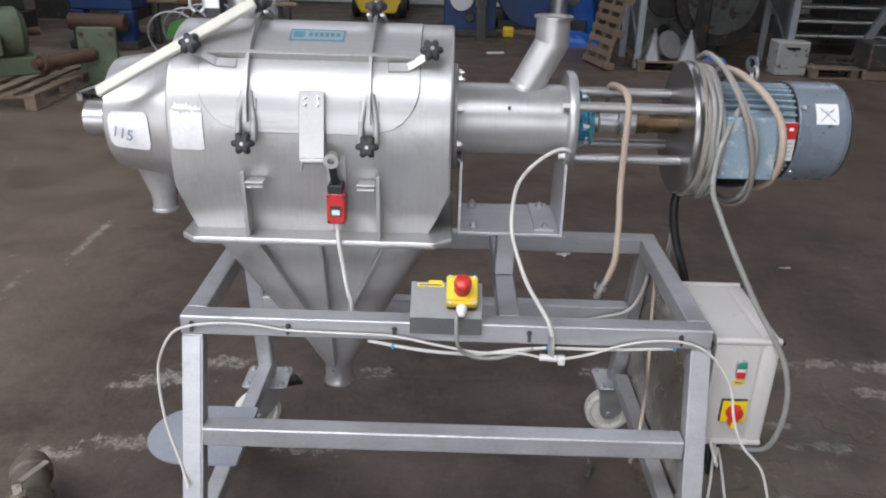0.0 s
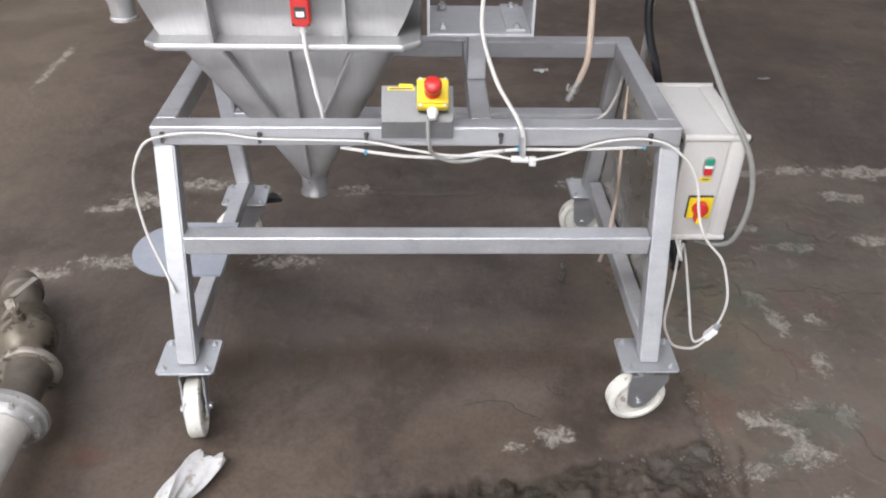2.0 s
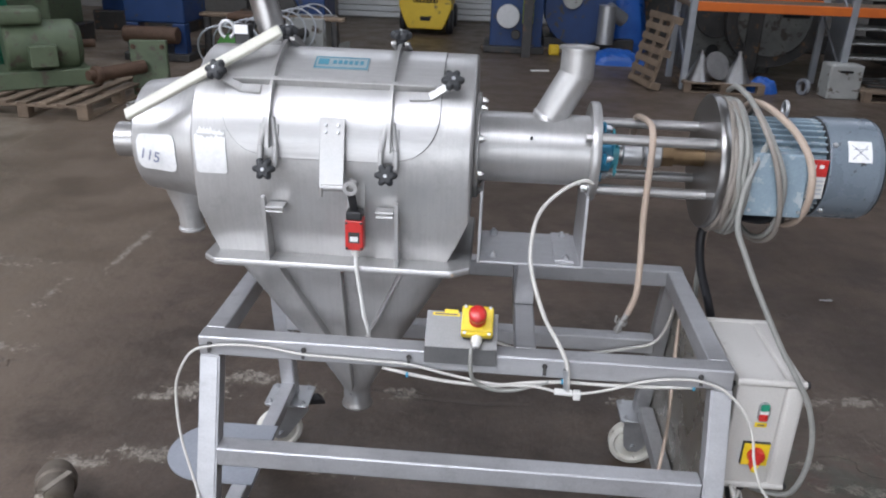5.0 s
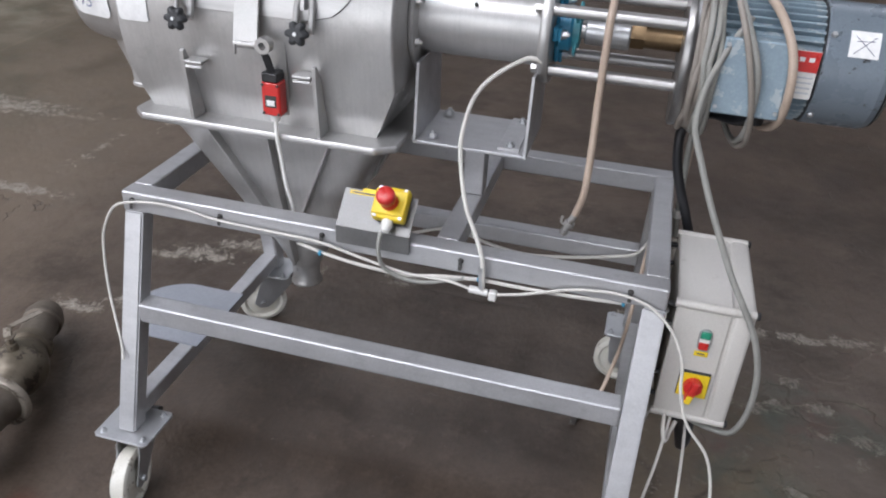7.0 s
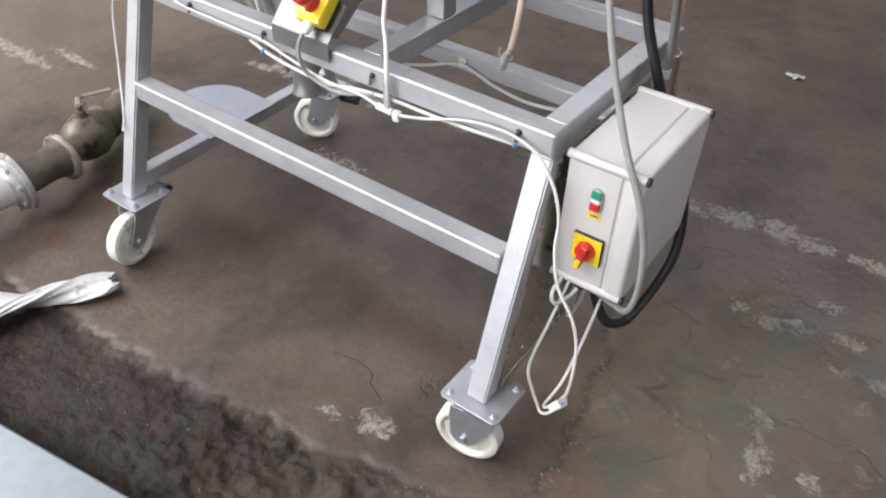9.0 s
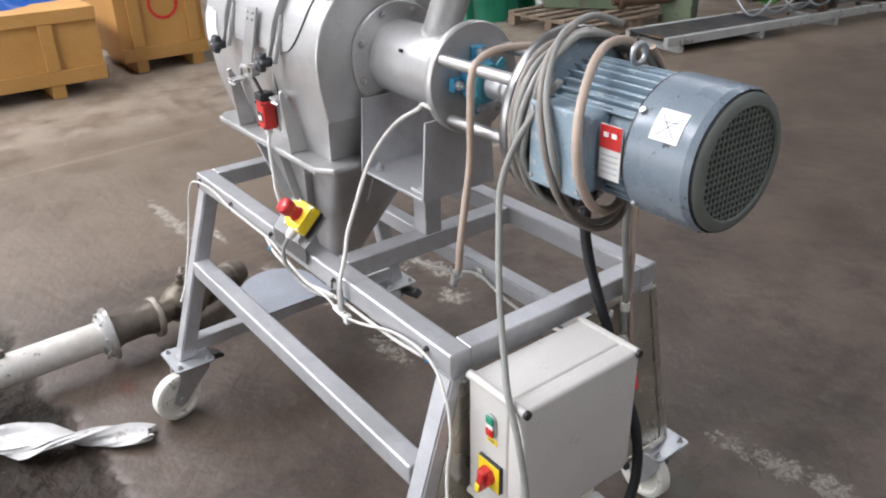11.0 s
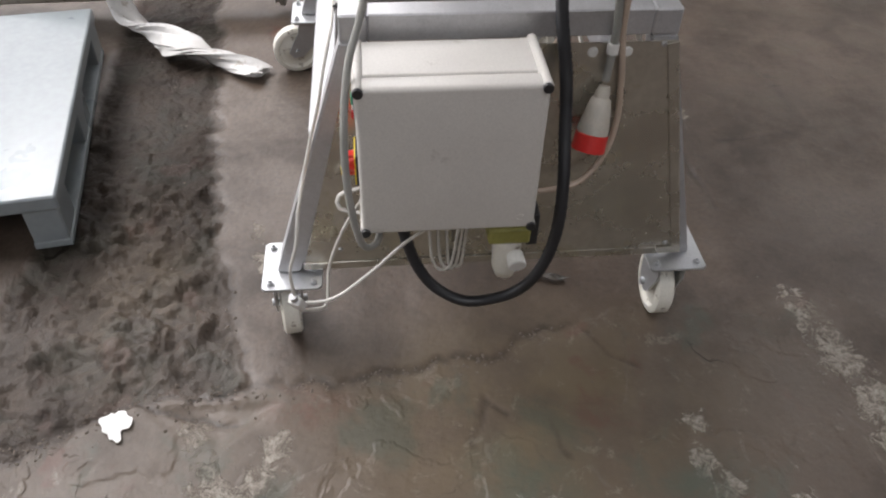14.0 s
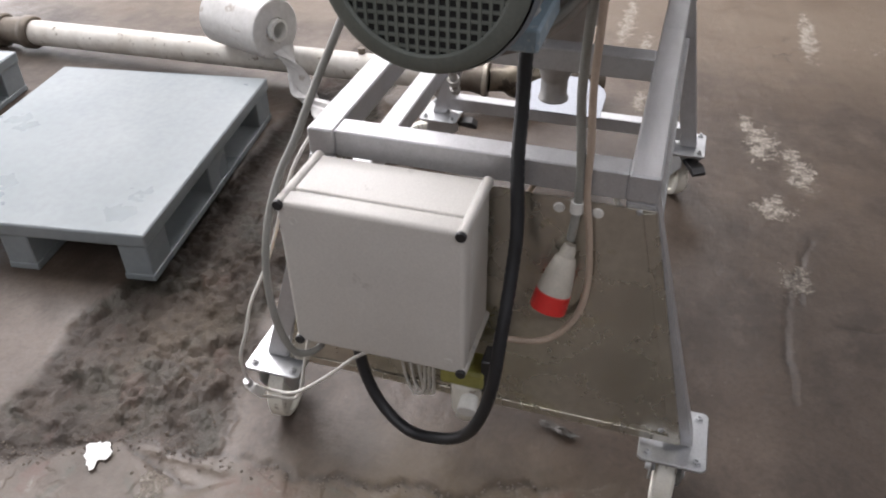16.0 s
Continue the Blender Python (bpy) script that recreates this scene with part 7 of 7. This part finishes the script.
def forklift():
    e = thing("forklift", (-0.25, 13.6, 0), "yellow forklift truck with a black grille", "forklift")
    m = Matrix.Translation((-0.40, 13.51, 0))
    part("counterweight", moved(prism([(-0.45, 0.35), (-0.34, 0.12), (0.34, 0.12), (0.45, 0.35), (0.52, 0.55), (0.50, 0.95), (0.40, 1.08), (-0.40, 1.08), (-0.50, 0.95), (-0.52, 0.55)], "y", -0.1, 0.5, 0.02), m), FORKYELLOW, e)
    part("chassis", moved(box(-0.46, 0.46, 0.5, 1.8, 0.25, 0.95, 0.03), m), FORKYELLOW, e)
    g = part("grille", moved(box(-0.24, 0.24, -0.112, -0.099, 0.62, 0.92, 0.005), m), DARK, e)
    for i in range(7):
        part("grille_bar", moved(box(-0.215 + 0.068 * i, -0.19 + 0.068 * i, -0.125, -0.112, 0.63, 0.91, 0.003, 1), m), FORKYELLOW, g)
    part("tow_slot", moved(box(-0.10, 0.10, -0.112, -0.099, 0.28, 0.36, 0.004), m), DARK, e)
    for x in (-0.52, 0.40):
        for y in (0.25, 1.5):
            part("tyre", moved(cyl((x, y, 0.24), (x + 0.13, y, 0.24), 0.24, n=32, edge=0.03), m), RUBBER, e)
    for x in (-0.45, 0.40):
        part("guard_post", moved(bar((x, 0.3, 1.05), (x, 0.5, 2.1), 0.06, 0.06), m), DARKIRON, e)
        part("guard_post", moved(bar((x, 1.5, 0.95), (x, 1.4, 2.1), 0.06, 0.06), m), DARKIRON, e)
    part("roof", moved(box(-0.5, 0.48, 0.4, 1.55, 2.1, 2.16, 0.02), m), DARKIRON, e)
    part("seat", moved(box(-0.22, 0.22, 0.6, 1.1, 0.95, 1.25, 0.05), m), BLACKP, e)


forklift()

# machines under blue sheeting
bulk_machine("dark_machine", Matrix.Translation((1.35, 11.6, 0)), [
    ("box", "body", (-0.45, 0.45, 0, 1.0, 0.1, 1.3), MACHBLUE), ("cyl", "flywheel", (-0.15, -0.1, 0.62, -0.15, 0.0, 0.62, 0.20), ZINC), ("box", "guard", (0.1, 0.28, -0.12, 0.0, 0.5, 0.95), mat("lime_guard_paint", (0.42, 0.52, 0.05), None, (0.4, 0.6), 0, 6, 80, 0.05)), ("box", "base", (-0.55, 0.5, -0.1, 1.0, 0, 0.12), DARKIRON), ("cyl", "port", (0.0, -0.1, 0.32, 0.0, 0.0, 0.32, 0.08), DARKIRON)], "dark blue machine with a pale flywheel")
solo("steel_post", box(1.45, 1.61, 11.09, 11.25, 0, HT / FAR_SCALE - 0.01, 0.01), DARKIRON, "black steel post of the hall", "post")
bulk_machine("round_machine", Matrix.Translation((2.75, 12.0, 0)), [
    ("box", "base", (-0.9, 0.7, 0, 0.9, 0, 0.25), DARKIRON), ("cyl", "casing", (-0.3, -0.1, 0.75, -0.3, 0.6, 0.75, 0.62), MACHBLUE), ("cyl", "disc", (-0.45, -0.16, 0.92, -0.45, -0.10, 0.92, 0.17), GREYPAINT), ("cyl", "pipe", (0.15, -0.25, 0.2, 0.15, -0.25, 0.85, 0.15), ZINC), ("cyl", "elbow", (0.15, -0.25, 0.80, 0.45, -0.1, 0.60, 0.12), ZINC)], "round dark blue machine with a foil-wrapped pipe")
heap("blue_tarpaulin", 2.9, 12.7, 0.9, 0.6, 1.9, TARPBLUE, "blue tarpaulin draped over a machine", 1.4)
heap("blue_tarpaulin", 3.0, 10.95, 0.55, 0.30, 0.22, TARPBLUE, "blue tarpaulin lying in a heap on the floor", 9.2, 0.8, 0.6)
solo("yellow_block", join(box(1.94, 2.12, 11.53, 11.68, 0.0, 0.17, 0.02), box(1.98, 2.08, 11.49, 11.53, 0.03, 0.13, 0.005)), FORKYELLOW, "small yellow wheel block on the floor", "block")
solo("timber_beam", moved(box(0, 1.9, 0, 0.10, 0, 0.08, 0.006), Matrix.Translation((0.75, 11.85, 0)) @ pose(0, 0, 0, 0, 0, 2)), WOOD, "long pale timber lying on the floor", "timber")
solo("floor_scrap", moved(box(-0.14, 0.14, -0.03, 0.03, 0, 0.02, 0.004), Matrix.Translation((1.72, 9.84, 0)) @ pose(0, 0, 0, 0, 0, 12)), WHITE, "pale strip of scrap on the floor", "scrap")

# pallet leaning on the rack
_h, _u = Vector((0.22, -0.97, 0)).normalized(), Vector((0.19, 0.02, 0.83)).normalized()
_u = (_u - _h * _u.dot(_h)).normalized()
wood_pallet(Matrix.Translation((3.129, 9.45, 0.0)) @ Matrix((_h, _u, _h.cross(_u))).transposed().to_4x4(), 0.82, 1.0, "wooden pallet leaning upright against the rack", "leaning_pallet")


def rack():
    e = thing("pallet_rack", (4.8, 9.0, 0), "grey pallet rack with orange beams", "rack")
    for x in (3.682, 5.80):
        for y in (8.92, 9.92):
            part("post", box(x - 0.045, x + 0.045, y - 0.035, y + 0.035, 0, 3.2, 0.006), RACKGREY, e)
        for k in range(4):
            part("brace", bar((x, 8.95, 0.3 + 0.7 * k), (x, 9.89, 0.95 + 0.7 * k), 0.03, 0.03), RACKGREY, e)
    part("post", box(7.88, 7.97, 8.885, 8.955, 0, 3.2, 0.006), RACKGREY, e)
    part("beam", box(3.728, 5.754, 8.88, 8.94, 1.065, 1.185, 0.008), ORANGE, e)
    part("beam", box(5.846, 7.88, 8.88, 8.94, 1.065, 1.185, 0.008), ORANGE, e)
    part("beam", box(3.728, 5.754, 9.90, 9.96, 1.065, 1.185, 0.008), ORANGE, e)
    part("deck", box(3.64, 7.92, 8.95, 9.89, 1.105, 1.165, 0.006), WOOD, e)


rack()
wood_pallet(Matrix.Translation((3.647, 8.65, 0)), 1.09, 0.8, "wooden pallet under the steel cones")
for x, y, h in ((3.88, 8.88, 0.36), (4.38, 8.83, 0.36)):
    e = thing("steel_cone", (x, y, 0.144), "polished steel cone standing on a pallet", "cone", group="steel cones")
    part("cone", cyl((x, y, 0.146), (x, y, 0.146 + h), 0.19, 0.03, 36), DISCSTEEL, e)
    part("spout", cyl((x, y, 0.146 + h), (x, y, 0.20 + h), 0.03, n=16), DISCSTEEL, e)
solo("steel_bowl", moved(lathe([(0, 0.20), (0.03, 0.20), (0.18, 0.09), (0.20, 0.05)], 36), Matrix.Translation((4.10, 8.80, 0.36)) @ pose(0, 0, 0, 0, 25, 118)), DISCSTEEL, "polished steel dish leaning between the cones", "dish")
bulk_machine("grey_press", Matrix.Translation((4.9, 10.6, 0)), [
    ("box", "body", (-0.9, 0.5, 0, 1.2, 0.0, 1.9), DIMGREY), ("cyl", "flywheel", (0.35, -0.25, 0.85, 0.35, -0.10, 0.85, 0.72), DARKIRON), ("cyl", "inner_disc", (0.35, -0.29, 0.85, 0.35, -0.25, 0.85, 0.55), DIMGREY), ("cyl", "port", (-0.45, -0.06, 0.85, -0.45, 0.0, 0.85, 0.33), DARKIRON), ("cyl", "port", (-0.45, -0.02, 0.33, -0.45, 0.0, 0.33, 0.09), DARK), ("box", "column", (-0.05, 0.18, -0.32, -0.05, 0, 1.3), DARKIRON), ("box", "window", (0.45, 0.85, -0.31, -0.28, 0.9, 1.5), DARK)], "pale grey press with a big dark flywheel")
bulk_machine("grey_cabinet", Matrix.Translation((5.776, 8.66, 0)), [("box", "body", (-0.22, 0.22, 0, 0.35, 0, 0.46), GREYPAINT), ("box", "slot", (-0.10, 0.08, -0.006, 0.001, 0.36, 0.39), DARK)], "pale grey steel cabinet by the rack", "cabinet")
solo("steel_ring", ring_tube((5.305, 8.90, 0.11), (5.355, 8.92, 0.11), 0.11, 0.075, 32), RACKGREY, "grey pipe ring on the floor", "ring")
heap("blue_bag", 4.78, 8.95, 0.22, 0.16, 0.20, TARPBLUE, "blue plastic bag on the floor", 3.9, 0.7, 0.6)
wood_pallet(Matrix.Translation((6.0, 8.5, 0)), 1.2, 0.8, "wooden pallet loaded with black offcuts")
rnd_ = random.Random(3)
for i in range(9):
    a, b = Vector((6.0 + rnd_.uniform(0, 0.7), 8.6 + rnd_.uniform(0, 0.5), 0.16 + 0.012 * i)), rnd_.uniform(-0.5, 0.5)
    solo("offcut", bar(a, a + Vector((0.5 * math.cos(b), 0.5 * math.sin(b), 0.004)), 0.05, 0.024), DARKIRON, "dark steel offcut on the pallet", "offcut", group="offcuts")
bulk_machine("steel_stairs", Matrix.Translation((7.3, 9.6, 0)), [("box", "shelf", (-0.9, 1.2, 0.8, 1.3, 0.3 + 0.22 * k, 0.34 + 0.22 * k), GREYPAINT) for k in range(8)] + [("box", "side", (-0.95, -0.9, 0.7, 1.4, 0, 2.2), RACKGREY), ("box", "side", (1.2, 1.25, 0.7, 1.4, 0, 2.2), RACKGREY)], "grey steel shelving with many shelves", "shelving")
for dx in (0, 0.38):
    solo("steel_stringer", bar((6.7 + dx, 9.0, 0.0), (7.6 + dx, 9.3, 1.6), 0.06, 0.12), RACKGREY, "sloping grey steel beam of a stair", "beam")
bulk_machine("steel_bin", Matrix.Translation((7.0, 8.4, 0)), [("box", "body", (-0.3, 0.5, 0, 0.5, 0.15, 0.5), DARKIRON), ("box", "foot", (-0.3, 0.5, 0.05, 0.15, 0, 0.15), WOOD), ("box", "foot", (-0.3, 0.5, 0.35, 0.45, 0, 0.15), WOOD)], "dark steel bin on timber feet", "bin")
# dark machine row along the far walls
for i, (x, y, w, d, h, mt) in enumerate(((-6.5, 9.5, 1.6, 1.2, 2.0, MACHGREEN), (-7.2, 6.5, 1.2, 1.6, 1.9, DARKIRON), (-5.6, 12.2, 1.8, 1.0, 2.2, MACHBLUE), (-3.4, 13.4, 1.4, 1.2, 1.8, DARKIRON), (4.2, 13.6, 1.8, 1.2, 2.4, DARKIRON), (6.4, 13.2, 1.8, 1.2, 2.2, MACHGREEN), (8.6, 12.0, 1.6, 1.4, 2.4, DARKIRON), (9.6, 9.0, 1.2, 1.8, 2.0, MACHBLUE))):
    bulk_machine("old_machine", Matrix.Translation((x, y, 0)), [("box", "base", (-w / 2, w / 2, 0, d, 0, 0.35), DARKIRON), ("box", "body", (-w * 0.42, w * 0.42, 0.1, d - 0.1, 0.35, h), mt), ("cyl", "drum", (-w * 0.3, -0.12, h * 0.45, -w * 0.3, 0.1, h * 0.45, 0.3), DARKIRON), ("cyl", "shaft", (w * 0.2, -0.2, h * 0.5, w * 0.2, 0.1, h * 0.5, 0.1), RUST)], "old machine standing along the hall wall")
set_out(Matrix.Translation((-0.25, 0.37, 0)) @ Matrix.Scale(FAR_SCALE, 4), known_things)
